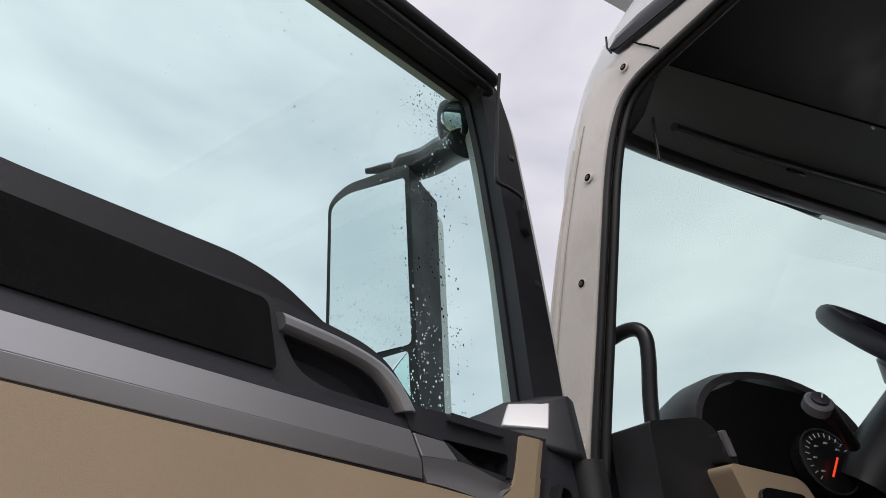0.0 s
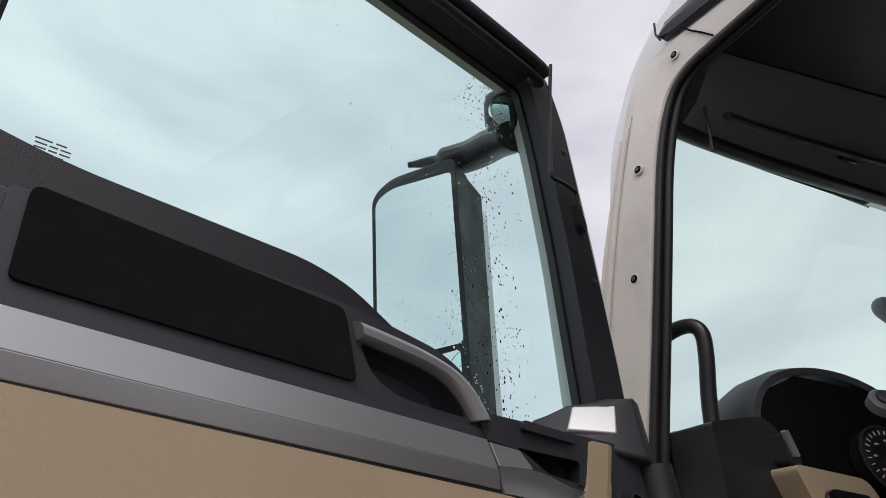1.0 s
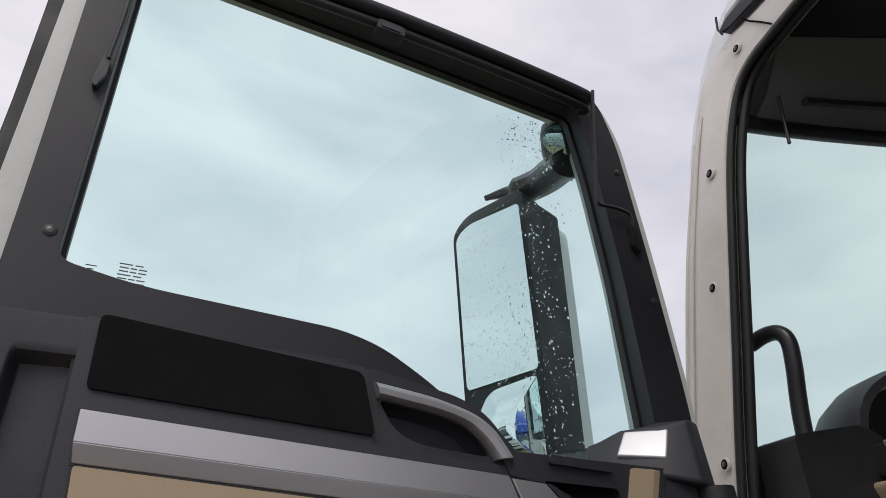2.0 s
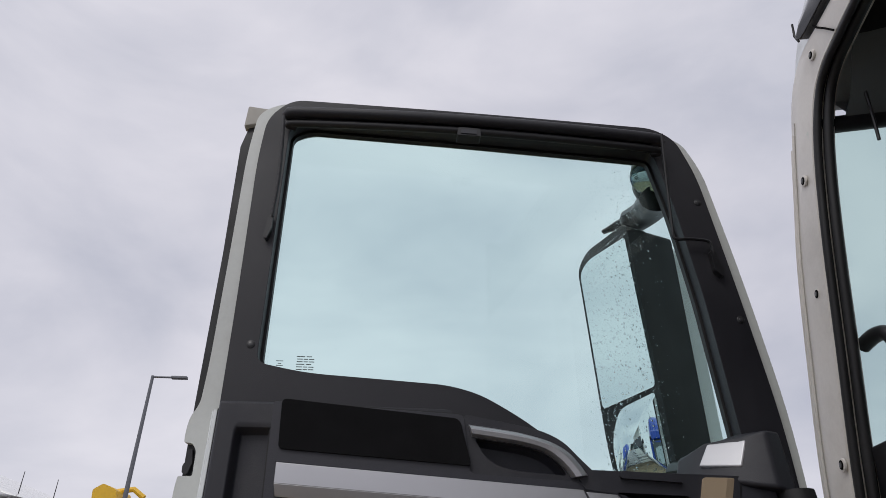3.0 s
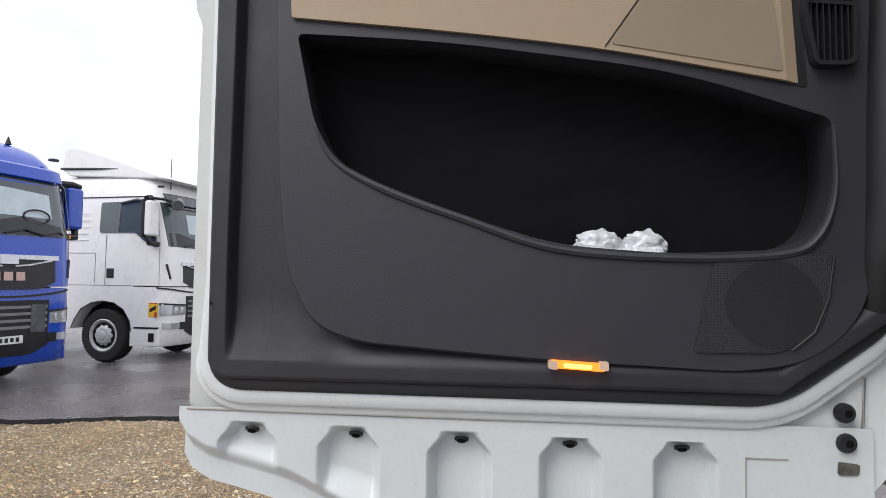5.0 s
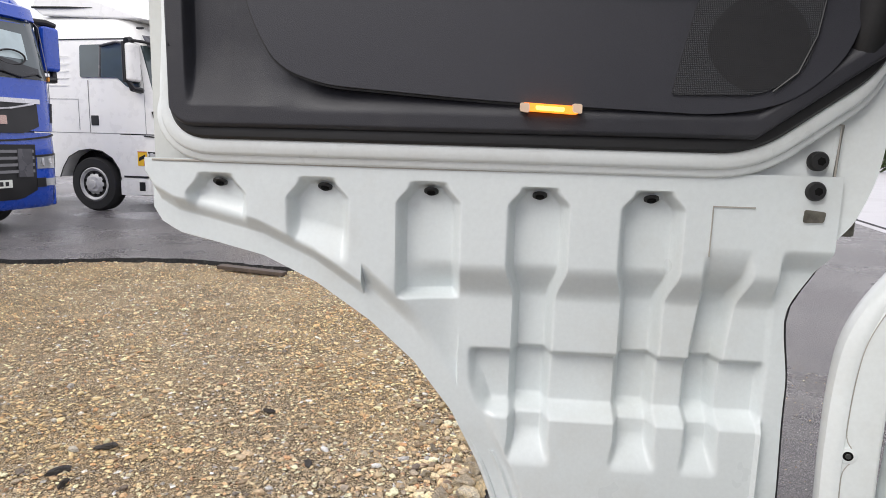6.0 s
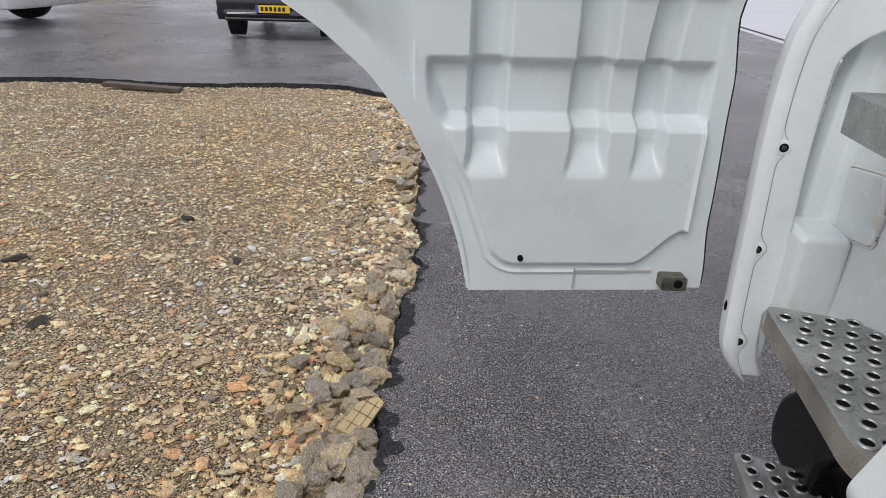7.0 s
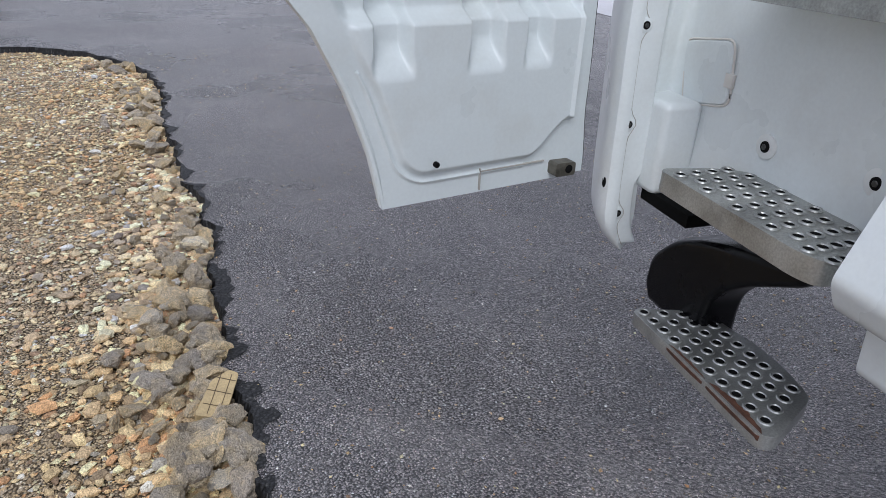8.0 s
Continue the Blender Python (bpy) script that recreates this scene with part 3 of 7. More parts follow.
POCKET = rounded([(-0.902, 1.980), (-0.680, 1.963), (-0.342, 1.912), (-0.130, 1.840), (-0.128, 1.740), (-0.150, 1.680), (-0.200, 1.655), (-0.346, 1.648), (-0.512, 1.660), (-0.640, 1.700), (-0.763, 1.745), (-0.840, 1.785), (-0.872, 1.840)],
                 [0.012, 0.1, 0.1, 0.012, 0.06, 0.05, 0.05, 0.05, 0.05, 0.05, 0.05, 0.04, 0.08])
part("door_card", slab(CARD, 0.018, 0.050, [offset(POCKET, 0.002), offset(OPENER_HOLE, 0.002)]), DARK, door, "charcoal moulded door card", bevel=0.010)
BODY = rounded([(-0.940, 2.252), (-0.937, 2.10), (-0.923, 1.74), (-0.909, 1.62), (-0.868, 1.540), (-0.80, 1.515), (-0.55, 1.496), (-0.25, 1.484), (-0.16, 1.502), (-0.095, 1.560), (-0.062, 1.70), (-0.060, 2.00), (-0.085, 2.138), (-0.42, 2.128), (-0.602, 2.138), (-0.612, 2.236)],
               [0.006, 0.1, 0.1, 0.06, 0.05, 0.06, 0.1, 0.06, 0.06, 0.06, 0.05, 0.1, 0.02, 0.03, 0.01, 0.01])
card_body = part("card_body", slab(BODY, -0.004, 0.034, [POCKET, OPENER_HOLE]), DARK2, door, "raised charcoal moulding with a deep pocket", bevel=0.009)
# shadow line in the gap round the moulding, put in as a black strip
part("moulding_shadow", slab(offset(BODY, 0.0035), 0.003, 0.030, [offset(POCKET, 0.006), offset(OPENER_HOLE, 0.004)]), RUBBER, door, "black strip painted as the shaded gap round the raised moulding")
part("pocket_lining", slab(offset(POCKET, 0.010), 0.085, 0.091), FABRIC, door, "black carpet lining of the door pocket")
pocket_wall_bm = loft([[(p.x, 0.028, p.y) for p in offset(POCKET, 0.001)], [(p.x, 0.090, p.y) for p in offset(POCKET, 0.006)]], caps=False)
part("pocket_wall", pocket_wall_bm, DARK, door)
lip_line = [(-0.872, 1.840), (-0.840, 1.787), (-0.763, 1.744), (-0.640, 1.699), (-0.512, 1.658), (-0.346, 1.646), (-0.200, 1.652), (-0.150, 1.677), (-0.126, 1.740), (-0.126, 1.835)]
part("pocket_lip", tube(spline([(x, -0.004, z - 0.004) for x, z in lip_line], 6), [0.0012 + 0.0053 * min(1, k / 12, (54 - k) / 12) for k in range(55)], 8, up=(0, 1, 0)), DARK2, door, "rounded lip of the door pocket")


def card_low(x):
    """Lower edge of the card."""
    if x < -0.995:
        return 1.490 - math.sqrt(max(0.037 ** 2 - (-0.995 - x) ** 2, 0.0))
    return 1.453 + 0.72 * max(0.0, x + 0.200)


def card_relief(x, z):
    """Border strip, the deep pull channel with its sloping foot, and the ledge under the raised moulding."""
    y = -0.002 + 0.024 * smoothstep(1.475, 1.520, z - card_low(x) + 1.453) * smoothstep(-0.90, -0.78, x)
    t = min(max((z - 1.483) / 0.10, 0.0), 1.0)
    right = min(max((x + 0.992) / 0.058, 0.0), 1.0)
    hollow = smoothstep(-1.001, -0.989, x + 0.004 * smoothstep(2.1, 1.6, z)) * (1 - 0.25 * right ** 1.3) * (1 - smoothstep(2.196, 2.210, z))
    hollow *= (1 - (1 - t) ** 2.2) * (1 - smoothstep(-0.90, -0.845, x) * (1 - smoothstep(1.60, 1.70, z)))
    y += 0.022 * hollow
    edge = min(x + 1.032, 2.252 - z, z - card_low(x))
    return y + 0.006 * (1 - min(edge / 0.006, 1.0)) ** 2


relief = bmesh.new()
sheet = []
for k in range(301):
    x = -1.032 + 0.0012 * k if k < 106 else -0.906 + 0.860 * (k - 105) / 195
    low = card_low(x)
    mid = max(1.56, low + 0.10)
    zs = [low + (mid - low) * j / 50 for j in range(51)]
    zs += [1.56 + 0.692 * (j / 140) for j in range(1, 141 if x < -0.906 else 25 if x < -0.80 else 1)]
    sheet.append([relief.verts.new((x, card_relief(x, z), z)) for z in zs])
for a, b in zip(sheet, sheet[1:]):
    for j in range(min(len(a), len(b)) - 1):
        relief.faces.new((a[j], b[j], b[j + 1], a[j + 1]))
rim_verts = [c[-1] for c in reversed(sheet) if c[-1].co.z > 2.25] + sheet[0][-2::-1] + [c[0] for c in sheet[1:]]
rim_back = [relief.verts.new((v.co.x, 0.045, v.co.z)) for v in rim_verts]
for a, b, c, d in zip(rim_verts, rim_verts[1:], rim_back[1:], rim_back):
    relief.faces.new((a, b, c, d))
bmesh.ops.recalc_face_normals(relief, faces=relief.faces)
part("pull_channel", relief, DARK, door, "charcoal border with a hollow pull channel and ledge")
# pieces on the card
part("speaker_pad", slab(rounded([(-0.925, 2.256), (-0.922, 2.172), (-0.600, 2.150), (-0.619, 2.228)], [0.010, 0.008, 0.008, 0.012]), -0.0085, 0.0), FABRIC, door, "black fabric pad under the window", bevel=0.004)
STRIP = [(-0.922, 2.150), (-0.918, 2.097), (-0.3925, 2.060), (-0.414, 2.1145)]
BAND = [(-0.916, 2.094), (-0.909, 2.003), (-0.66, 1.975), (-0.444, 1.945), (-0.164, 1.887), (-0.176, 2.020), (-0.137, 2.139), (-0.206, 2.138), (-0.218, 2.096), (-0.232, 2.062), (-0.262, 2.046), (-0.300, 2.045), (-0.388, 2.054)]
BAND_ROUND = [0.004, 0.004, 0.1, 0.1, 0.004, 0.05, 0.005, 0.005, 0.03, 0.02, 0.02, 0.02, 0.02]
part("strip_backing", slab(offset(STRIP[:2] + [(-0.384, 2.056), (-0.405, 2.112)], 0.0028), -0.0052, 0.0), BLACK, door)
part("band_backing", slab(offset(rounded(BAND, BAND_ROUND), 0.0028), -0.0050, 0.0), BLACK, door)
silver = part("silver_strip", slab([(-0.922, 2.150), (-0.921, 2.116), (-0.4005, 2.080), (-0.414, 2.1145)], -0.014, -0.003, depth=lambda x, z: 0.10 * (z - 2.116 + 0.069 * (x + 0.921))), SILVER, door, "brushed silver trim strip", bevel=0.0015)
part("silver_lower_bevel", slab([(-0.921, 2.1163), (-0.918, 2.097), (-0.3925, 2.060), (-0.4003, 2.0803)], -0.0142, -0.003, depth=lambda x, z: 0.35 * (2.1163 - 0.069 * (x + 0.921) - z)), SILVER, silver, bevel=0.001)
end = part("silver_end", slab([(-0.4105, 2.1115), (-0.358, 2.1075), (-0.337, 2.086), (-0.399, 2.0845)], -0.014, -0.003, depth=lambda x, z: 0.10 * (z - 2.085)), SILVER, door, "silver end piece under the door opener", bevel=0.0015)
scoop = []
for k in range(13):
    t = k / 12
    x = -0.399 + 0.162 * t
    top = 2.0843 - 0.018 * smoothstep(0.35, 1.0, t) + 0.0015 * smoothstep(0.0, 0.4, t)
    low = 2.0555 - 0.011 * smoothstep(0.0, 0.75, t) + 0.018 * smoothstep(0.80, 1.0, t)
    xl = x + 0.012 * (1 - t)
    back = 0.0035 * math.sin(math.pi * min(t * 1.25, 1.0)) * smoothstep(0.15, 0.6, t)
    scoop.append([(x, -0.002, top), (x, -0.0138, top), ((2 * x + xl) / 3, -0.0105 + back * 0.7, top * 0.67 + low * 0.33), ((x + 2 * xl) / 3, -0.0075 + back * 0.6, top * 0.33 + low * 0.67), (xl, -0.0100, low), (xl, -0.002, low)])
part("silver_scoop", loft(scoop), SILVER, end, "silver scoop that curves into the opener")


def crease_x(z):
    return -0.164 - 0.036 * (2.138 - z) / 0.116 if z > 2.022 else -0.200 + 0.008 * (2.022 - z) / 0.13


part("beige_panel", slab(rounded(BAND[:4] + [(-0.191, 1.893), (-0.200, 2.022), (-0.164, 2.138)] + BAND[7:], BAND_ROUND[:4] + [0, 0.01, 0.0] + BAND_ROUND[7:]), -0.0105, 0.0), BEIGE, door, "beige vinyl band", bevel=0.0025)
part("beige_return", slab([(-0.1915, 1.893), (-0.2003, 2.022), (-0.1643, 2.138), (-0.137, 2.139), (-0.176, 2.020), (-0.164, 1.887)], -0.0103, 0.006, depth=lambda x, z: 0.30 * max(0.0, x - crease_x(z))), BEIGE, door, bevel=0.0015)
part("armrest_pad", slab(rounded([(-0.434, 1.951), (-0.387, 2.018), (-0.375, 2.022), (-0.211, 2.020), (-0.197, 1.906)], [0.006, 0.01, 0.01, 0.006, 0.006]), -0.0122, -0.008), BEIGE2, door, "taupe vinyl armrest pad", bevel=0.001)
part("armrest_piping", tube([(-0.442, -0.0115, 1.947), (-0.390, -0.0115, 2.022), (-0.376, -0.0115, 2.0275), (-0.206, -0.0115, 2.0265), (-0.200, -0.0105, 2.0255)], 0.0010, 6), BLACK, door)
# gripping bowl under the window
part("sill_trim", slab(rounded([(-0.612, 2.238), (-0.600, 2.128), (-0.400, 2.118), (-0.390, 2.145), (-0.412, 2.166), (-0.440, 2.196), (-0.480, 2.214), (-0.545, 2.226)], [0.01, 0.005, 0.005, 0.005, 0.02, 0.02, 0.02, 0.03]), 0.0, 0.03, [GRIP_HOLE]), DARK, door, bevel=0.004)
bowl = [[(p.x, y, p.y) for p in offset(GRIP_HOLE, d)] for y, d in ((0.004, 0.001), (0.016, 0.0), (0.030, -0.004), (0.038, -0.010))]
part("grip_bowl", loft(bowl, caps=False), DARK2, door, "hollow gripping bowl")
part("bowl_back", slab(offset(GRIP_HOLE, -0.004), 0.034, 0.044), DARK2, door)
grip_out = spline([(-0.604, 0, 2.219), (-0.555, 0, 2.213), (-0.511, 0, 2.206), (-0.463, 0, 2.193), (-0.433, 0, 2.176), (-0.415, 0, 2.156), (-0.402, 0, 2.138)], 6)
grip_in = spline([(-0.598, 0, 2.199), (-0.552, 0, 2.193), (-0.512, 0, 2.187), (-0.476, 0, 2.177), (-0.455, 0, 2.163), (-0.440, 0, 2.148), (-0.430, 0, 2.134)], 6)
band = []
for o, i in zip(grip_out, grip_in):
    m = (o + i) * 0.5
    band.append([o + Vector((0, 0.022, 0)), o + Vector((0, -0.004, 0)), o * 0.8 + i * 0.2 + Vector((0, -0.013, 0)), m + Vector((0, -0.017, 0)), i * 0.85 + o * 0.15 + Vector((0, -0.015, 0)), i + Vector((0, -0.008, 0)), i + Vector((0, 0.022, 0))])
part("grip_handle", loft(band), SILVER, door, "silver arched pull handle")
# sill, opener and corner cap
part("sill_moulding", slab([(-0.425, 2.148), (-0.140, 2.142), (-0.150, 2.085), (-0.225, 2.076), (-0.300, 2.086), (-0.345, 2.108), (-0.41, 2.116)], -0.006, 0.02, [OPENER_HOLE]), DARK, door, bevel=0.004)
recess = [[(p.x, y, p.y) for p in offset(OPENER_HOLE, d)] for y, d in ((-0.004, 0.0005), (0.020, 0.0), (0.040, -0.006))]
opener = part("opener_recess", loft(recess, caps=False), DARK2, door, "hollow door opener recess")
part("recess_back", slab(offset(OPENER_HOLE, -0.003), 0.036, 0.046), BLACK, opener)
part("opener_lever", slab(rounded([(-0.350, 2.134), (-0.348, 2.146), (-0.245, 2.140), (-0.242, 2.128)], 0.004), -0.014, -0.002), DARK, opener, bevel=0.004)
CAP_LOW = [(-0.222, 0.085, 2.130), (-0.196, 0.042, 2.130), (-0.146, -0.008, 2.130), (-0.085, -0.026, 2.120), (-0.045, -0.012, 2.110), (-0.028, 0.06, 2.110), (-0.20, 0.100, 2.130)]
CAP_TOP = [(-0.200, 0.100, 2.186), (-0.163, 0.053, 2.212), (-0.119, 0.012, 2.212), (-0.079, -0.012, 2.222), (-0.048, 0.0, 2.222), (-0.034, 0.045, 2.216), (-0.19, 0.112, 2.190)]
part("corner_cap", loft([CAP_LOW, CAP_TOP]), DARK, door, "charcoal corner cap below the mirror", bevel=0.010)
PLATE_CORNERS = [Vector(p) for p in ((-0.183, 0.046, 2.164), (-0.130, -0.004, 2.156), (-0.107, 0.006, 2.203), (-0.159, 0.049, 2.203))]
plate_out = (PLATE_CORNERS[1] - PLATE_CORNERS[0]).cross(PLATE_CORNERS[3] - PLATE_CORNERS[0]).normalized()
plate_out *= -1 if plate_out.y > 0 else 1
part("corner_plate", loft([[p - plate_out * 0.008 for p in PLATE_CORNERS], [p + plate_out * 0.006 for p in PLATE_CORNERS]]), PLATE_SILVER, door, "silver plate on the corner cap", bevel=0.003)
HINGE_COVER = spline([(-0.046, -0.004, 2.118), (-0.046, -0.008, 2.05), (-0.055, -0.010, 1.85), (-0.058, -0.004, 1.70), (-0.066, 0.012, 1.60), (-0.070, 0.030, 1.54)], 6)
part("hinge_cover", tube(HINGE_COVER, [0.030] * (len(HINGE_COVER) - 10) + [0.030 - 0.0016 * k for k in range(10)], 14, flat=1.0, up=(0, 1, 0)), RUBBER, door, "rounded charcoal cover by the hinge")
# air vent
VENT = rounded([(-0.139, 2.080), (-0.112, 2.072), (-0.100, 2.00), (-0.102, 1.918), (-0.112, 1.910), (-0.158, 1.911), (-0.174, 2.000)], [0.012, 0.012, 0.02, 0.012, 0.01, 0.012, 0.02])
vent = part("air_vent", slab(VENT, -0.022, 0.01, [offset(VENT, -0.006)]), BLACK, door, "black air vent with upright slats", bevel=0.002)
part("vent_back", slab(offset(VENT, -0.004), 0.004, 0.008), HOLE, vent)
for k in range(7):
    x = -0.161 + 0.0082 * k
    lo, hi = (1.918, 2.030 + 0.006 * k) if k else (1.94, 2.02)
    part("slat", slab([(x, lo), (x - 0.001, hi), (x + 0.0006, hi), (x + 0.0016, lo)], -0.017, 0.003), BLACK, vent, smooth=False)
part("slat", slab([(-0.166, 2.001), (-0.166, 2.006), (-0.106, 2.000), (-0.106, 1.995)], -0.018, -0.006), BLACK, vent, smooth=False)
# amber marker lamp
AMBER_CORE = material("lit_bulb", (0.9, 0.5, 0.1), 0.3, emit=(1.0, 0.50, 0.08), emit_strength=1.6)
lamp = part("marker_lamp", slab(rounded([(-0.518, 1.4955), (-0.440, 1.4915), (-0.442, 1.4805), (-0.516, 1.4845)], 0.004), -0.016, 0.02), AMBER, door, "lit amber marker lamp", bevel=0.004)
part("lamp_core", slab(rounded([(-0.500, 1.4915), (-0.460, 1.4895), (-0.461, 1.4835), (-0.499, 1.4855)], 0.0028), -0.0172, 0.0), AMBER_CORE, lamp, "glowing yellow bulb", bevel=0.002)
for x0, x1 in ((-0.521, -0.508), (-0.450, -0.437)):
    part("lamp_end", slab(rounded([(x0, 1.4950), (x1, 1.4945), (x1, 1.4815), (x0, 1.4835)], 0.003), -0.0165, 0.02), LAMP_END, lamp, bevel=0.003)


def mesh_material(name, colour, relief):
    m = material(name, colour, 0.6, var=0.1)
    nt = m.node_tree
    n, l = nt.nodes, nt.links
    co = n.new("ShaderNodeTexCoord")
    vor = n.new("ShaderNodeTexVoronoi")
    vor.inputs["Scale"].default_value, vor.inputs["Randomness"].default_value = 420, 0.1
    l.new(co.outputs["Object"], vor.inputs["Vector"])
    bu = n.new("ShaderNodeBump")
    bu.inputs["Distance"].default_value = relief
    l.new(vor.outputs["Distance"], bu.inputs["Height"])
    bu.invert = True
    l.new(bu.outputs["Normal"], n["Principled BSDF"].inputs["Normal"])
    return m


part("speaker_grille", slab(rounded([(-0.291, 1.645), (-0.133, 1.650), (-0.139, 1.580), (-0.150, 1.545), (-0.200, 1.511), (-0.319, 1.510)], [0.028, 0.004, 0.04, 0.03, 0.05, 0.006]), -0.0070, 0.0), mesh_material("speaker_mesh_plastic", (0.024, 0.025, 0.029), 0.0009), door, "perforated loudspeaker grille", bevel=0.0015)
part("speaker_front", slab([(-0.212 + 0.066 * math.cos(a) ** 3 * 0.2 + 0.052 * math.cos(a), 1.579 + 0.063 * math.sin(a)) for a in (2 * math.pi * k / 40 for k in range(40))], -0.0073, -0.005), mesh_material("speaker_mesh_dark", (0.015, 0.015, 0.017), 0.0004), door, "dark round loudspeaker behind the mesh")
part("grille_edge", tube([(-0.131, -0.0075, 1.647), (-0.139, -0.0075, 1.588), (-0.158, -0.0075, 1.541), (-0.188, -0.0075, 1.516)], 0.0014, 6), BLACK, door)
# printed marks on the glass
for k in range(6):
    z = 2.368 - 0.0052 * k
    for x0, x1 in ((-0.925, -0.914), (-0.912, -0.904), (-0.902, -0.892)) if k % 3 else ((-0.926, -0.910), (-0.907, -0.897)):
        part("glass_mark", slab([(x0, z), (x1, z), (x1, z - 0.0014), (x0, z - 0.0014)], 0.0955, 0.0965), MARK, pane, smooth=False)
for x0, x1, z in ((-0.964, -0.951, 2.358), (-0.961, -0.954, 2.353), (-0.964, -0.951, 2.349), (-0.972, -0.944, 2.338), (-0.970, -0.948, 2.333)):
    part("glass_mark", slab([(x0, z), (x1, z), (x1, z - 0.0011), (x0, z - 0.0011)], 0.0955, 0.0965), MARK, pane, smooth=False)

# ---- the pressed white lower panel ----
ARCH = [(-1.090, 1.330), (-1.075, 1.305), (-1.045, 1.288), (-0.997, 1.277), (-0.911, 1.256), (-0.827, 1.217), (-0.741, 1.159), (-0.670, 1.096), (-0.607, 1.015), (-0.558, 0.918), (-0.522, 0.816), (-0.502, 0.724)]


def arch_z(x):
    if x >= ARCH[-1][0]:
        return ARCH[-1][1]
    for (xa, za), (xb, zb) in zip(ARCH, ARCH[1:]):
        if xa <= x <= xb:
            return za + (zb - za) * (x - xa) / (xb - xa)
    return ARCH[0][1]


def arch_x(z):
    """Where the wheel arch stands at a height, near its foot."""
    for (xa, za), (xb, zb) in zip(ARCH[4:], ARCH[5:]):
        if zb <= z <= za:
            return xa + (xb - xa) * (za - z) / (za - zb)
    return ARCH[-1][0] if z < ARCH[-1][1] else ARCH[4][0]


def inside(a, b, soft, v):
    return smoothstep(a - soft, a + soft, v) * (1 - smoothstep(b - soft, b + soft, v))


def pressed(x, z):
    """How far the pressed panel stands back from the door's face."""
    # the broad pads step back, then come forward again
    y = 0.030
    wide = smoothstep(-0.60, -0.54, x)
    step = 0.030 * (1 - smoothstep(1.200, 1.262, z))
    ledge = 0.020 * (1 - smoothstep(1.108, 1.122, z)) * smoothstep(-0.585, -0.570, x) * (1 - smoothstep(-0.140, -0.128, x))
    bump_out = (0.034 * wide) * (1 - smoothstep(1.010, 1.036, z))
    y += step * smoothstep(-0.72, -0.60, x) + ledge - bump_out
    # upright pockets with a plug at the top of each
    for cx_, low, top, deep in ((-0.977, 1.325, 1.379, 0.022), (-0.818, 1.285, 1.377, 0.026), (-0.649, 1.205, 1.375, 0.030)):
        half = 0.042 * (1 - 0.45 * smoothstep(top - 0.030, top, z))
        left = half
        soft = 0.007 if cx_ > -0.7 else 0.028
        slant = (x - cx_) * (-0.25 if cx_ < -0.7 else 0.0)
        y += deep * inside(cx_ - left, cx_ + half, 0.008, x) * smoothstep(low + slant - soft, low + slant + soft, z) * (1 - smoothstep(top - 0.007, top + 0.007, z))
    # long channels
    for cx_, top, half in ((-0.485, 1.374, 0.040), (-0.321, 1.374, 0.040), (-0.208, 1.358, 0.031)):
        shift = smoothstep(1.26, 1.10, z) * (0.0 if half > 0.035 else -0.012)
        h = half * (1 - 0.45 * smoothstep(top - 0.028, top, z) * (half > 0.035)) * (1 - 0.34 * (1 - smoothstep(1.20, 1.262, z)) + 0.16 * (1 - smoothstep(0.935, 0.985, z)))
        deep = 0.030 * smoothstep(0.930, 0.990, z)
        y += deep * inside(cx_ - h + shift, cx_ + h + shift, 0.007, x) * ((1 - smoothstep(top - 0.004, top + 0.004, z)) if half > 0.035 else (1 - smoothstep(1.215, 1.300, z))) * (z > 0.925)
    # flange round the foot and along the hinge side
    low = z - (0.778 + 0.062 * smoothstep(-0.225, -0.135, x))
    side = x - arch_x(z) - 0.050
    r = 0.040
    edge = r - math.hypot(r - low, r - side) if low < r and side < r else min(low, side)
    edge = edge if z < 1.0 else low
    frame = max(1 - smoothstep(-0.007, 0.006, edge), smoothstep(-0.137, -0.125, x) * (1 - smoothstep(1.26, 1.30, z)))
    bead = 0.004 * math.exp(-((edge + 0.017) / 0.0035) ** 2) if x < -0.225 and z < 0.95 else 0.0
    foot_y = y * (1 - frame) + (0.058 - bead) * frame
    # rolled edge along the wheel arch
    d = z - arch_z(x)
    if x < -0.425:
        roll = 1 - smoothstep(0.030, 0.055, d * (0.35 if x > -0.60 else 0.6 if x > -0.75 else 0.9))
        roll *= smoothstep(-0.425, -0.478, x) if x > -0.478 else 1.0
        rolled = y * (1 - roll) + 0.052 * roll
        up = smoothstep(0.90, 1.02, z)
        return foot_y * (1 - up) + rolled * up
    y = foot_y
    return y


rows_n, cols_n = 400, 560
panel_bm = bmesh.new()
cols = []
for i in range(cols_n + 1):
    x = -1.088 + (1.088 - 0.078) * i / cols_n
    top = 1.405
    bottom = arch_z(x)
    if x > -0.11:
        bottom = 0.728
    col = []
    for j in range(rows_n + 1):
        z = bottom + (top - bottom) * j / rows_n
        xx = x
        if x > -0.125:
            # the hinge-side edge waves in and out
            k = (x + 0.125) / 0.047
            edge_x = -0.084 - 0.010 * smoothstep(0.74, 0.86, z) - 0.008 * smoothstep(0.88, 1.06, z) * 0.6 - 0.012 * smoothstep(1.08, 1.19, z) + 0.046 * smoothstep(1.19, 1.30, z)
            xx = -0.125 + (edge_x + 0.125) * k
        col.append(panel_bm.verts.new((xx, pressed(xx, z), z)))
    cols.append(col)
for a, b in zip(cols, cols[1:]):
    for j in range(rows_n):
        panel_bm.faces.new((a[j], b[j], b[j + 1], a[j + 1]))
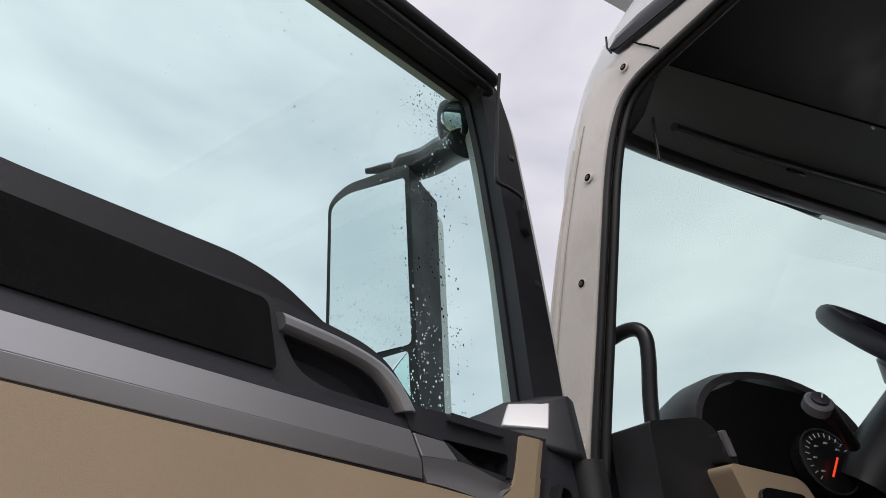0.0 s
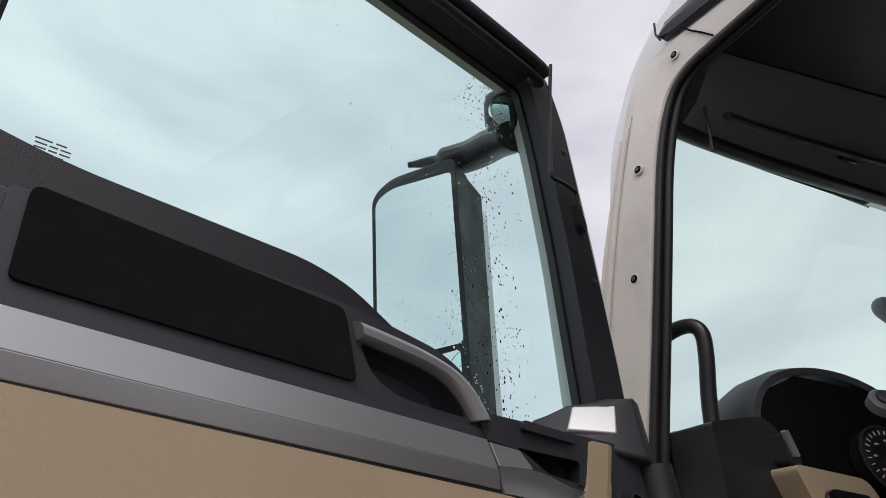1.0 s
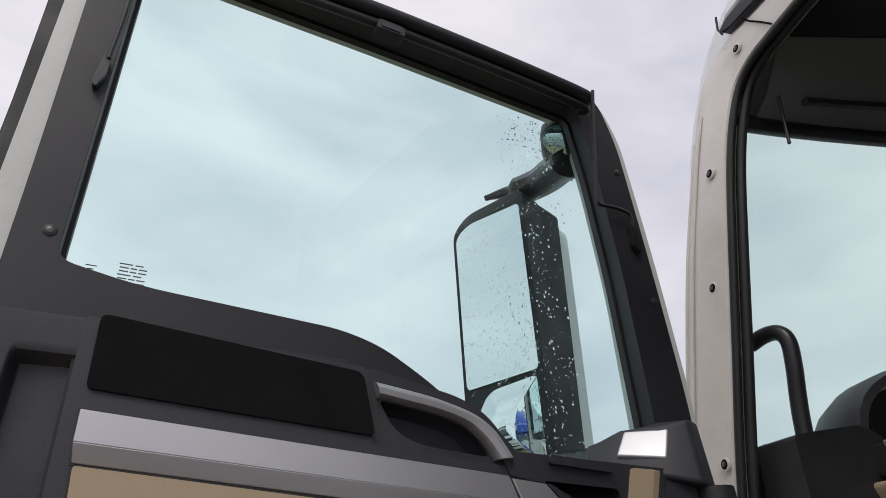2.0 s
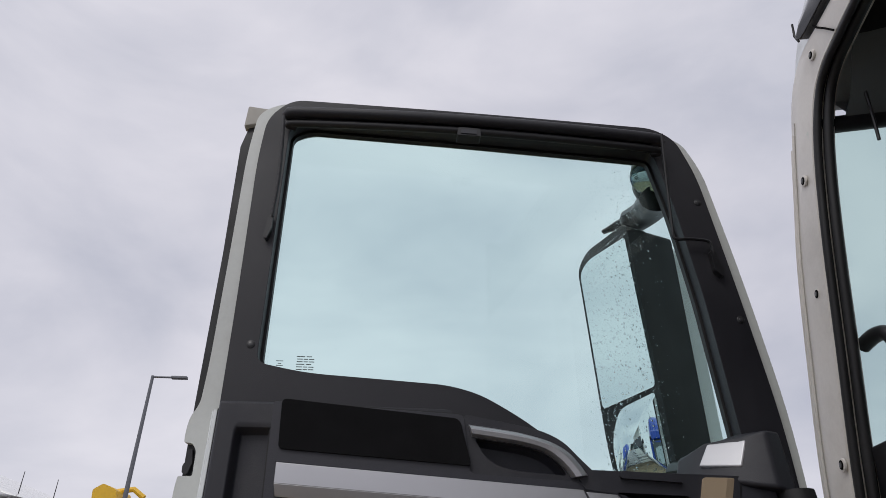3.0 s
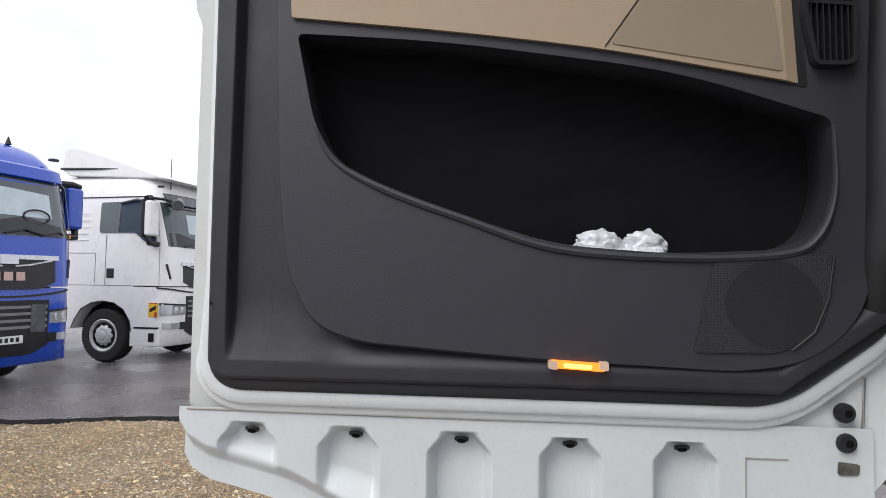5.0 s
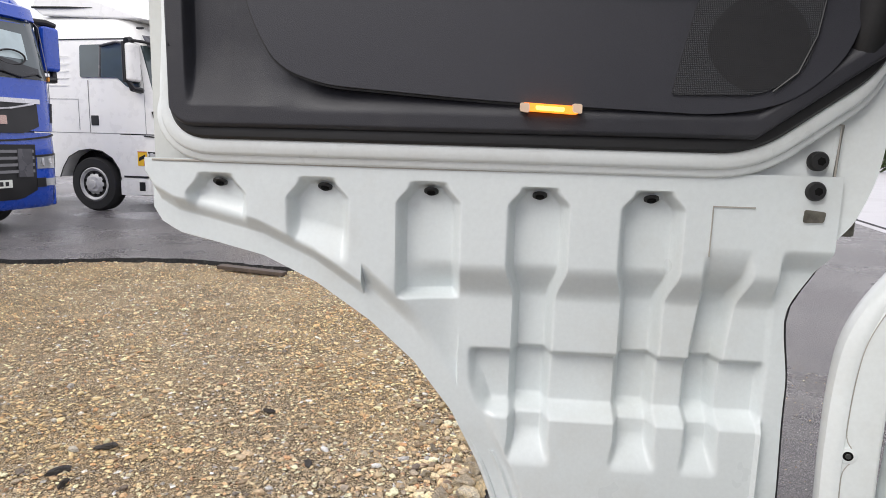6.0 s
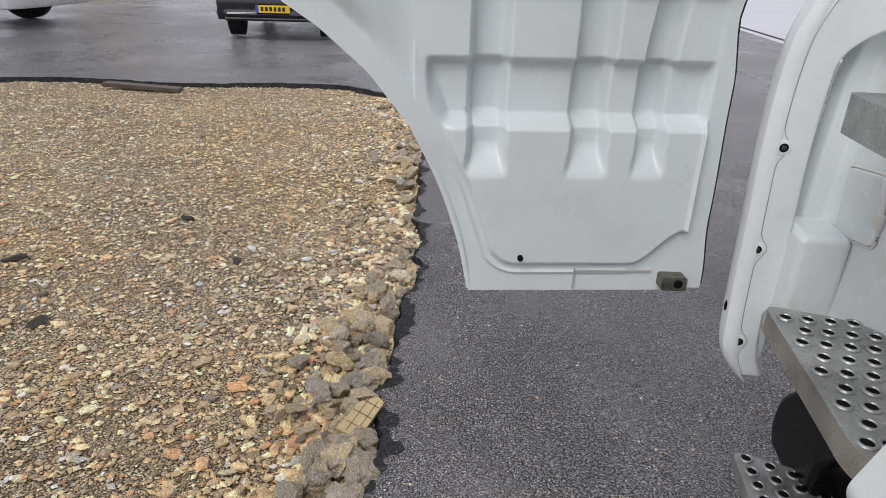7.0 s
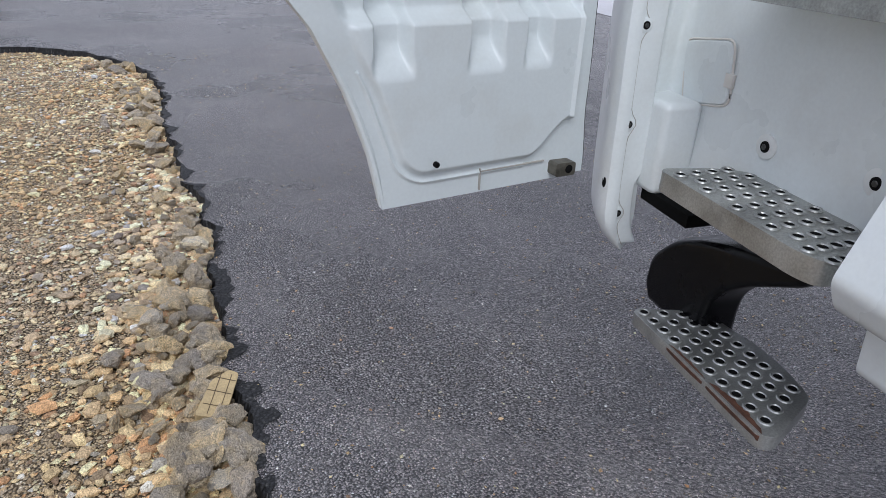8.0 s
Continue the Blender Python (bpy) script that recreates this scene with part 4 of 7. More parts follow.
# turned edge to the rear
border = [c[0] for c in cols] + cols[-1][1:]
back = [panel_bm.verts.new((v.co.x, max(0.074, v.co.y + 0.004), v.co.z)) for v in border]
for a, b, c, d in zip(border, border[1:], back[1:], back):
    panel_bm.faces.new((a, d, c, b))
left_back = [panel_bm.verts.new((v.co.x, 0.078, v.co.z)) for v in cols[0]]
for j in range(rows_n):
    panel_bm.faces.new((cols[0][j], cols[0][j + 1], left_back[j + 1], left_back[j]))
bmesh.ops.recalc_face_normals(panel_bm, faces=panel_bm.faces)
lower_panel = part("lower_panel", panel_bm, PALE, door, "pale pressed lower door panel with wheel arch cut-out")
# outer skin behind it
outer = [(p[0] + 0.060, p[1] + 0.055) for p in ARCH] + [(-0.095, 0.775), (-0.105, 0.95), (-0.117, 1.19), (-0.080, 1.26), (-0.072, 1.350), (-0.040, 1.362), (-0.005, 1.362), (0.016, 1.371), (0.025, 1.392), (0.018, 1.434), (-1.088, 1.42)]
part("outer_skin", slab(outer, 0.118, 0.128), WHITE, door, "white outer door skin", bevel=0.003)
arch_lip = [(x + 0.003, 0.060, z + 0.003) for x, z in ARCH[:-1]] + [(ARCH[-1][0] + 0.003, 0.064, ARCH[-1][1] + 0.004)]
part("arch_lip", tube(spline(arch_lip, 5), 0.006, 8), PALE, door, "rolled lip along the wheel arch")
part("panel_seam", tube([(-1.075, 0.030, 1.402), (-0.63, 0.030, 1.400), (-0.22, 0.030, 1.402), (-0.17, 0.030, 1.416), (-0.115, 0.030, 1.462), (-0.094, 0.030, 1.478), (-0.074, 0.032, 1.476), (-0.077, 0.034, 1.40)], 0.0022, 6), SEAM_GREY, door)
for px, pz in ((-0.975, 1.376), (-0.811, 1.373), (-0.647, 1.371), (-0.484, 1.370), (-0.321, 1.370)):
    plug = part("plug", disc((px, 0.050 if px > -0.9 else 0.044, pz - 0.007), (0, -0.5, -0.86), 0.0110, 0.003, 18, dome=0.0005), RUBBER, door, "black rubber plug")
    part("plug_core", disc((px, 0.048 if px > -0.9 else 0.042, pz - 0.0095), (0, -0.5, -0.86), 0.0065, 0.003, 14), HOLE, plug)
for bx, bz in ((-0.103, 1.426), (-0.102, 1.384)):
    bolt = part("bolt_cap", disc((bx, 0.026, bz), (0, -1, 0), 0.0138, 0.008, 20, dome=0.002), RUBBER, door, "black bolt cap")
    part("bolt_socket", disc((bx + 0.002, 0.0225, bz), (0, -1, 0), 0.006, 0.002, 6), HOLE, bolt)
part("hinge_arm", box(-0.080, -0.020, 0.070, 0.116, 1.316, 1.346), STOP, door, "grubby door hinge arm", bevel=0.004)
part("hinge_notch", slab(rounded([(-0.114, 1.339), (-0.113, 1.358), (-0.084, 1.355), (-0.086, 1.340)], 0.004), 0.0275, 0.034), STOP, door)
edge_line = [(-0.084 - 0.010 * smoothstep(0.74, 0.86, z) - 0.008 * smoothstep(0.88, 1.06, z) * 0.6 - 0.012 * smoothstep(1.08, 1.19, z) + 0.046 * smoothstep(1.19, 1.30, z) + 0.003, 0.062, z) for z in (0.735 + 0.025 * k for k in range(24))]
part("edge_gap", tube(edge_line, 0.0016, 6, up=(0, 1, 0)), RUBBER, door)
part("nub", disc((-0.420, 0.024, 0.800), (0, -1, 0), 0.005, 0.006, 12), HOLE, door)
stop = part("door_stop", slab(rounded([(-0.166, 0.735), (-0.166, 0.761), (-0.120, 0.759), (-0.120, 0.733)], 0.006), 0.034, 0.060), STOP, door, "greasy metal door stop", bevel=0.005)
part("stop_hole", disc((-0.136, 0.033, 0.747), (0, -1, 0), 0.008, 0.003, 16), HOLE, stop)
part("foot_seam", box(-0.318, -0.316, 0.0535, 0.058, 0.729, 0.768), SEAM_GREY, door, smooth=False)
part("foot_seam", box(-0.318, -0.180, 0.0535, 0.058, 0.762, 0.764), SEAM_GREY, door, smooth=False)
part("panel_groove", box(-0.238, -0.180, 0.0285, 0.032, 1.357, 1.359), SEAM_GREY, door, smooth=False)
part("panel_groove", box(-0.239, -0.2375, 0.0285, 0.032, 1.285, 1.359), SEAM_GREY, door, smooth=False)

# ---- door mirror ----
M0 = Vector((-0.150, 0.415, 0.0))
MN, MW = Vector((-0.930, -0.368, 0.0)), Vector((-0.368, 0.930, 0.0))


def mirror_point(w, d, z):
    """w across the glass (away from the door), d behind the glass."""
    return M0 + MW * w - MN * d + Vector((0, 0, z))


def mirror_slab(points, near, far, lean=0.0):
    bm = slab(points, near, far, depth=lambda w, z: -lean * (z - 2.2))
    for v in bm.verts:
        v.co = mirror_point(v.co.x, v.co.y, v.co.z)
    bmesh.ops.recalc_face_normals(bm, faces=bm.faces)
    return bm


HEAD = rounded([(-0.115, 2.180), (-0.119, 2.820), (0.045, 2.815), (0.094, 2.782), (0.098, 2.300), (0.085, 2.180)], [0.02, 0.02, 0.05, 0.05, 0.05, 0.04])
mirror = part("mirror_housing", mirror_slab(HEAD, 0.006, 0.112, 0.015), RUBBER, door, "black door mirror housing wet with rain", bevel=0.012)
GLASS_LEAN = 0.075
part("mirror_rim", mirror_slab(offset(HEAD, 0.002), -0.006, 0.062, GLASS_LEAN), RUBBER, mirror, bevel=0.004)
part("main_mirror", mirror_slab(rounded([(-0.108, 2.394), (-0.110, 2.784), (0.042, 2.788), (0.085, 2.766), (0.088, 2.386)], [0.012, 0.01, 0.04, 0.03, 0.015]), -0.009, 0.0, GLASS_LEAN), MIRROR, mirror, "large rain-spotted mirror glass", smooth=False)
WIDE = rounded([(-0.100, 2.200), (-0.100, 2.382), (0.030, 2.372), (0.078, 2.300), (0.070, 2.200)], [0.01, 0.01, 0.03, 0.04, 0.02])
wide_mid = Vector((-0.012, 2.285))
wide_rings = []
for k in [1.0] + [1 - i / 12 for i in range(12)]:
    q = [wide_mid + (p - wide_mid) * k for p in WIDE]
    wide_rings.append([mirror_point(p.x, -0.0085 - 0.016 * (1 - k * k) - GLASS_LEAN * (p.y - 2.2), p.y) for p in q])
wide_rings[0] = [mirror_point(p.x, 0.0 - GLASS_LEAN * (p.y - 2.2), p.y) for p in WIDE]
part("wide_mirror", loft(wide_rings), MIRROR, mirror, "small domed wide-angle mirror glass")
shell_back = mirror_slab(rounded([(-0.110, 2.150), (-0.112, 2.805), (0.045, 2.800), (0.085, 2.770), (0.085, 2.180)], 0.04), 0.112, 0.160, 0.015)
part("mirror_shell", shell_back, WHITE, mirror, "white mirror cover", bevel=0.016)
arm_pts = spline([(-0.125, 0.130, 2.800), (-0.105, 0.200, 2.835), (-0.085, 0.290, 2.865), (-0.100, 0.370, 2.880), (-0.125, 0.405, 2.888), (-0.160, 0.440, 2.884)], 6)
part("mirror_arm", tube(arm_pts, [0.046] * 8 + [0.046] * 10 + [0.041, 0.036, 0.029, 0.024, 0.022, 0.020, 0.018, 0.016, 0.014, 0.012, 0.010, 0.010, 0.008], 12, flat=0.7), BLACK, mirror, "black upper mirror arm")
low_arm = spline([(-0.085, 0.10, 2.180), (-0.090, 0.20, 2.190), (-0.100, 0.30, 2.200)], 6)
part("mirror_foot", tube(low_arm, 0.045, 12, flat=0.6), BLACK, mirror, "black lower mirror arm")
kerb_rings = []
for h, w, d in ((-0.058, 0.55, 0.5), (-0.050, 0.84, 0.8), (-0.030, 1.0, 1.0), (0.020, 1.0, 1.0), (0.045, 0.86, 0.9), (0.060, 0.5, 0.6)):
    kerb_rings.append([Vector((-0.132 + 0.040 * w * math.cos(a), 0.158 + 0.030 * d * math.sin(a), 2.868 + h)) for a in (2 * math.pi * k / 20 for k in range(20))])
kerb = part("kerb_mirror", loft(kerb_rings), BLACK, mirror, "small kerb mirror over the arm")
part("kerb_glass", disc((-0.150, 0.116, 2.852), (-0.52, -0.76, -0.40), 0.042, 0.016, 28), MIRROR, kerb)
part("kerb_post", tube([(-0.122, 0.150, 2.800), (-0.126, 0.156, 2.850)], 0.020, 10), BLACK, mirror)

# rain on the glass
def raindrops():
    verts, faces = [], []
    rnd = random.Random(5)
    def drop(x, z, r):
        y = 0.1022
        base = len(verts)
        stretch = rnd.uniform(1.0, 1.7)
        for k in range(8):
            a = 2 * math.pi * k / 8
            verts.append((x + r * math.cos(a), y, z + r * stretch * math.sin(a)))
        for k in range(8):
            a = 2 * math.pi * k / 8
            verts.append((x + 0.7 * r * math.cos(a), y + r * 0.5, z + 0.7 * r * stretch * math.sin(a)))
        verts.append((x, y + r * 0.75, z))
        for k in range(8):
            j = (k + 1) % 8
            faces.append((base + k, base + j, base + 8 + j, base + 8 + k))
            faces.append((base + 8 + k, base + 8 + j, base + 16))
        faces.append(tuple(base + k for k in reversed(range(8))))
    for _ in range(4200):
        x, z = rnd.uniform(-0.36, -0.10), rnd.uniform(2.10, 2.86)
        k = 1 - min(1, abs(x + 0.262 - 0.10 * (z - 2.5)) / 0.12)
        if rnd.random() < k ** 1.3 * (0.35 if 2.35 < z < 2.72 else 0.8):
            drop(x, z, rnd.uniform(0.0005, 0.0010) + 0.0013 * rnd.random() ** 4)
    for _ in range(90):
        drop(rnd.uniform(-0.95, -0.3), rnd.uniform(2.3, 2.85), rnd.uniform(0.0006, 0.0012))
    me = bpy.data.meshes.new("rain_drops")
    me.from_pydata(verts, [], faces)
    me.materials.append(DROP)
    ob = new("rain_drops", me)
    ob.parent = pane
    finish(ob)
    ob.visible_shadow = False
    return tagged(ob, "rain drops on the window glass", kind="stuff")


def mirror_drops():
    rnd = random.Random(9)
    verts, faces = [], []
    for _ in range(1250):
        w, z = rnd.uniform(-0.114, 0.090), 2.20 + 0.60 * rnd.random() ** 1.35
        r = rnd.uniform(0.0006, 0.0013) + 0.0019 * rnd.random() ** 5
        base = len(verts)
        for ring, h in ((1.0, 0.0), (0.7, 0.5)):
            for k in range(7):
                a = 2 * math.pi * k / 7
                verts.append(mirror_point(w + r * ring * math.cos(a), -0.0095 - r * h - GLASS_LEAN * (z - 2.2), z + 1.3 * r * ring * math.sin(a)))
        verts.append(mirror_point(w, -0.0095 - r * 0.75 - GLASS_LEAN * (z - 2.2), z))
        for k in range(7):
            j = (k + 1) % 7
            faces += [(base + k, base + j, base + 7 + j, base + 7 + k), (base + 7 + k, base + 7 + j, base + 14)]
    me = bpy.data.meshes.new("mirror_drops")
    me.from_pydata([tuple(v) for v in verts], [], faces)
    me.materials.append(DROP)
    ob = new("mirror_drops", me)
    ob.parent = mirror
    finish(ob)
    return tagged(ob, "rain drops on the mirror glass", kind="stuff")


DROP = material("water_drop", (0.95, 0.97, 0.97), 0.03, var=0.0, rough_var=0.0)
DROP.node_tree.nodes["Principled BSDF"].inputs["Transmission Weight"].default_value = 1.0
DROP.node_tree.nodes["Principled BSDF"].inputs["IOR"].default_value = 1.33
raindrops()
mirror_drops()

# ---- crumpled plastic in the pocket ----
bag = thing("plastic_bag", (-0.42, 0.025, 1.655), "crumpled clear plastic film lying in the door pocket", "plastic bag", plain=True)
for bx, br, seed in ((-0.455, 0.034, 3), (-0.390, 0.030, 8)):
    bag_bm = bmesh.new()
    bmesh.ops.create_icosphere(bag_bm, subdivisions=4, radius=1.0)
    for v in bag_bm.verts:
        p = v.co.copy()
        k = 1 + 0.30 * noise.noise(p * 2.3 + Vector((seed, 0, 0))) + 0.22 * abs(noise.noise(p * 5.1 + Vector((0, seed, 0))))
        v.co = Vector((bx + 0.008 + p.x * br * 0.98 * k, 0.016 + p.y * 0.017 * k, 1.660 + p.z * 0.021 * k))
    part("film_fold", bag_bm, FILM, bag)
part("film_fold", slab([(-0.476, 1.642), (-0.468, 1.660), (-0.43, 1.655), (-0.36, 1.660), (-0.350, 1.642)], -0.004, 0.030), FILM, bag, bevel=0.006)


# ---- the cab beside the door ----
BRACKET = material("black_bracket_paint", (0.004, 0.004, 0.005), 0.28, var=0.1, spec=0.22)
cab = thing("truck_cab", (0.18, 0.10, 0.0), "white truck cab with open driver's doorway", "truck", turn=-12.0)
PILLAR = [((0.215, 1.40), (0.090, 1.40), -0.055), ((0.180, 1.90), (0.050, 1.90), -0.045), ((0.163, 2.17), (0.010, 2.15), -0.036), ((0.113, 2.42), (-0.045, 2.40), -0.020), ((0.060, 2.63), (-0.091, 2.61), -0.006),
          ((0.018, 2.78), (-0.120, 2.765), 0.010), ((-0.024, 2.91), (-0.150, 2.872), 0.022), ((-0.062, 3.02), (-0.186, 2.950), 0.034), ((-0.110, 3.074), (-0.238, 2.984), 0.040), ((-0.170, 3.092), (-0.304, 2.994), 0.042),
          ((-0.260, 3.086), (-0.398, 3.002), 0.044), ((-0.400, 3.076), (-0.550, 3.010), 0.045), ((-0.900, 3.07), (-0.95, 3.02), 0.05), ((-1.500, 3.07), (-1.5, 3.02), 0.05)]


def pillar_rings(a=0.0, b=1.0, raise_=0.0, depth=0.045):
    rings = []
    left = spline([(p[2], p[0][0], p[0][1]) for p in PILLAR], 4)
    right = spline([(p[2], p[1][0], p[1][1]) for p in PILLAR], 4)
    for l_, r_ in zip(left, right):
        w = r_ - l_
        out = -w.normalized()
        def at(k, up):
            return l_ + w * k + Vector((up, 0, 0))
        rings.append([at(a, raise_ + depth) + out * 0.05, at(a, raise_ + 0.035) + out * 0.012, at(a, raise_ + 0.012), at(a + (b - a) * 0.10, raise_), at(a + (b - a) * 0.5, raise_ - 0.004),
                      at(a + (b - a) * 0.93, raise_), at(b, raise_ + 0.012), at(b, raise_ + depth)])
    return rings, left, right


rings, p_left, p_right = pillar_rings()
pillar = part("door_pillar", loft(rings), CREAM, cab, "cream-white door pillar with dark screws")
seal_line = [p + Vector((0.006, -0.006, -0.002)) for p in p_right]
part("door_seal", tube(seal_line, 0.0085, 12, up=(1, 0, 0)), RUBBER, cab, "black rubber door seal")
part("inner_seal", tube([p + Vector((0.026, -0.013, -0.004)) for p in p_right], 0.0105, 10, up=(1, 0, 0)), RUBBER, cab)
part("pillar_ridge", tube([l_ * 0.80 + r_ * 0.20 + Vector((0.0, 0, 0)) for l_, r_ in zip(p_left, p_right)][:26], 0.005, 8, up=(1, 0, 0)), CREAM, cab)
part("pillar_ridge", tube([l_ * 0.95 + r_ * 0.05 + Vector((0.004, 0, 0)) for l_, r_ in zip(p_left, p_right)][:25], 0.0045, 8, up=(1, 0, 0)), CREAM, cab)
# thin grey line that paints the seam's faint shadow
part("pillar_ridge", tube([l_ * 0.72 + r_ * 0.28 + Vector((-0.0025, 0, 0)) for l_, r_ in zip(p_left, p_right)][:27], 0.0012, 6, up=(1, 0, 0)), SEAM_GREY, cab)
for u, v, z, r in ((0.034, -0.220, 3.032, 0.012), (0.004, -0.078, 2.790, 0.013), (-0.014, -0.024, 2.535, 0.013), (-0.042, 0.022, 2.190, 0.013)):
    ring = part("pillar_screw", disc((u, v, z), (-1, 0, 0.05), r, 0.004, 18), CREAM, cab)
    part("screw_recess", disc((u - 0.0012, v, z), (-1, 0, 0.05), r * 0.72, 0.004, 16), HOLE, ring)
    part("screw_head", disc((u - 0.0022, v, z), (-1, 0, 0.05), r * 0.42, 0.003, 8), STEEL, ring)
part("pillar_joint", tube([(0.0385, -0.258, 3.084), (0.0372, -0.272, 3.062), (0.0375, -0.294, 3.036), (0.039, -0.318, 3.004)], 0.0022, 6), HOLE, cab)
gut = []
for vt, zt, vb, zb in ((-0.192, 3.118, -0.200, 3.100), (-0.220, 3.140, -0.228, 3.096), (-0.293, 3.142, -0.300, 3.090), (-0.41, 3.132, -0.42, 3.080), (-0.9, 3.12, -0.9, 3.072), (-1.5, 3.12, -1.5, 3.072)):
    gut.append([Vector((0.050, vt, zt)), Vector((0.034, vt, zt)), Vector((0.026, (vt + vb) / 2, (zt + zb) / 2)), Vector((0.034, vb, zb)), Vector((0.055, vb, zb))])
part("gutter_trim", loft(gut), GLOSS_BLACK, cab, "glossy dark gutter trim", bevel=0.003)
part("gutter_clip", tube([(0.034, -0.192, 3.160), (0.031, -0.190, 3.122), (0.032, -0.198, 3.098)], 0.0028, 6), RUBBER, cab)
def roof_ring(z, us, vc, start, reach):
    return [Vector((us, start, z)), Vector((us, start * 0.6 + (vc - 0.05) * 0.4, z)), Vector((us, start * 0.2 + (vc - 0.05) * 0.8, z)), Vector((us + 0.002, vc - 0.045, z)), Vector((us + 0.010, vc - 0.012, z)),
            Vector((us + 0.026, vc + 0.015, z)), Vector((us + 0.05 * reach[0], vc + 0.022, z)), Vector((us + reach[1], vc + 0.015, z)), Vector((us + reach[2], vc - 0.02, z))]


low_skin = [roof_ring(z, us, vc, start, (0.8, 0.05, 0.06)) for z, us, vc, start in ((2.70, 0.020, 0.052, 0.035), (2.80, 0.026, 0.046, 0.010), (2.90, 0.032, 0.028, -0.025), (2.98, 0.044, 0.008, -0.055), (3.043, 0.052, -0.020, -0.11))]
high_skin = [roof_ring(z, us, vc, -1.8, (1.2, 0.15, 1.1)) for z, us, vc in ((3.043, 0.052, -0.020), (3.10, 0.056, -0.050), (3.136, 0.058, -0.078), (3.19, 0.062, -0.140), (3.24, 0.068, -0.235), (3.30, 0.085, -0.34), (3.42, 0.13, -0.50), (3.60, 0.22, -0.72), (3.82, 0.40, -1.0))]
high_skin[0] = roof_ring(3.043, 0.052, -0.020, -0.11, (1.2, 0.15, 1.1))
part("roof_side", loft(high_skin, closed=False, caps=False), WHITE, cab, "white curved roof side")
part("corner_skin", loft(low_skin, closed=False, caps=False), WHITE, cab, "white outer corner of the cab")

# closed cab body round the interior
part("roof_panel", box(0.10, 2.20, -2.1, 0.05, 3.78, 3.82), WHITE, cab)
part("headliner", box(0.10, 2.20, -2.1, -0.30, 3.70, 3.74), BLACK, cab)
part("far_side_wall", box(2.16, 2.22, -2.1, 0.0, 1.2, 2.2), BLACK, cab, "dark far side of the cab")
part("far_side_wall", box(2.16, 2.22, -2.1, -1.05, 2.2, 3.8), BLACK, cab)
part("far_side_wall", box(2.16, 2.22, -1.05, 0.0, 2.95, 3.8), BLACK, cab)
part("rear_wall", box(0.02, 2.20, -2.14, -2.08, 1.2, 3.8), BLACK, cab)
part("near_rear_side", box(-0.01, 0.06, -2.1, -1.25, 0.9, 3.3), WHITE, cab)
part("cab_floor", box(0.0, 2.18, -2.1, 0.1, 1.36, 1.42), BLACK, cab)
front = [(0.02, 0.9), (2.18, 0.9), (2.18, 2.20), (0.02, 2.20)]
part("front_panel", slab(front, 0.10, 0.22), WHITE, cab, bevel=0.02)

# windscreen, raked back to the pillars, and the shelf over it
def raked(u, z):
    """How far ahead the windscreen stands at a height; it bows back towards the sides."""
    return 0.15 - 0.27 * (z - 2.16) / 0.78 - 0.03 * ((u - 1.1) / 1.1) ** 4


ws_rings = [[(u, raked(u, z + 0.085 * u * k / 4) + d, z + 0.085 * u * k / 4) for u in [0.02 + 2.14 * i / 20 for i in range(21)]] for d, ks in ((0.0, (0, 1, 2, 3, 4)), (0.005, (4, 3, 2, 1, 0))) for k in ks for z in (2.16 + 0.725 * k / 4,)]
ws_bm = loft(ws_rings[:5], closed=False, caps=False)
loft(ws_rings[5:], closed=False, caps=False, bm=ws_bm)
screen = part("windscreen", ws_bm, SCREEN, cab, "greenish tinted windscreen")
screen.visible_shadow = False
head = [(u, raked(u, 2.888 + 0.085 * u) - 0.012, 2.888 + 0.085 * u) for u in [0.04 + 2.1 * i / 16 for i in range(17)]]
part("windscreen_header", tube(head, 0.020, 10), BLACK, cab, "black header over the windscreen")
part("roof_front", loft([[(u, raked(u, 2.92) + 0.02 + 0.10 * k, 2.895 + 0.085 * u + 0.16 * k) for u in [0.16 + 1.95 * i / 16 for i in range(17)]] for k in (0, 0.5, 1.0)], closed=False, caps=False), WHITE, cab, "white roof front over the windscreen")
part("visor_bar", tube([(p[0], p[1] - 0.085, p[2] - 0.006 + 0.06 * p[0]) for p in head[1:]], 0.010, 8), RUBBER, cab, "rolled windscreen blind")
SHELF = material("grey_shelf_lining", (0.150, 0.172, 0.178), 0.8, var=0.06, scale=6, grain=0.08, grain_scale=700)
shelf = bmesh.new()
loft([[(u, raked(u, 2.888 + 0.085 * u) - 0.02, 2.890 + 0.085 * u) for u in (0.095, 0.5, 1.1, 1.7, 2.14)], [(u, -0.20 - 0.02 * u, 2.915 + 0.125 * u) for u in (0.095, 0.5, 1.1, 1.7, 2.14)], [(u, -0.275 - 0.10 * u, 3.018 + 0.120 * u) for u in (0.095, 0.5, 1.1, 1.7, 2.14)]], closed=False, caps=False, bm=shelf)
part("header_shelf", shelf, SHELF, cab, "charcoal underside of the overhead shelf")
part("shelf_gap", tube([(0.12, -0.282, 3.029), (2.12, -0.484, 3.268)], 0.004, 6), HOLE, cab)
console = bmesh.new()
loft([[(0.095, -0.285, 3.018), (2.12, -0.495, 3.268)], [(0.095, -0.34, 3.066), (2.12, -0.55, 3.31)], [(0.095, -0.46, 3.106), (2.12, -0.66, 3.34)], [(0.095, -0.62, 3.146), (2.12, -0.80, 3.38)], [(0.095, -0.70, 3.33), (2.12, -0.86, 3.50)], [(0.095, -0.70, 3.7), (2.12, -0.86, 3.75)]], closed=False, caps=False, bm=console)
over = part("overhead_console", console, BLACK, cab, "black overhead console")
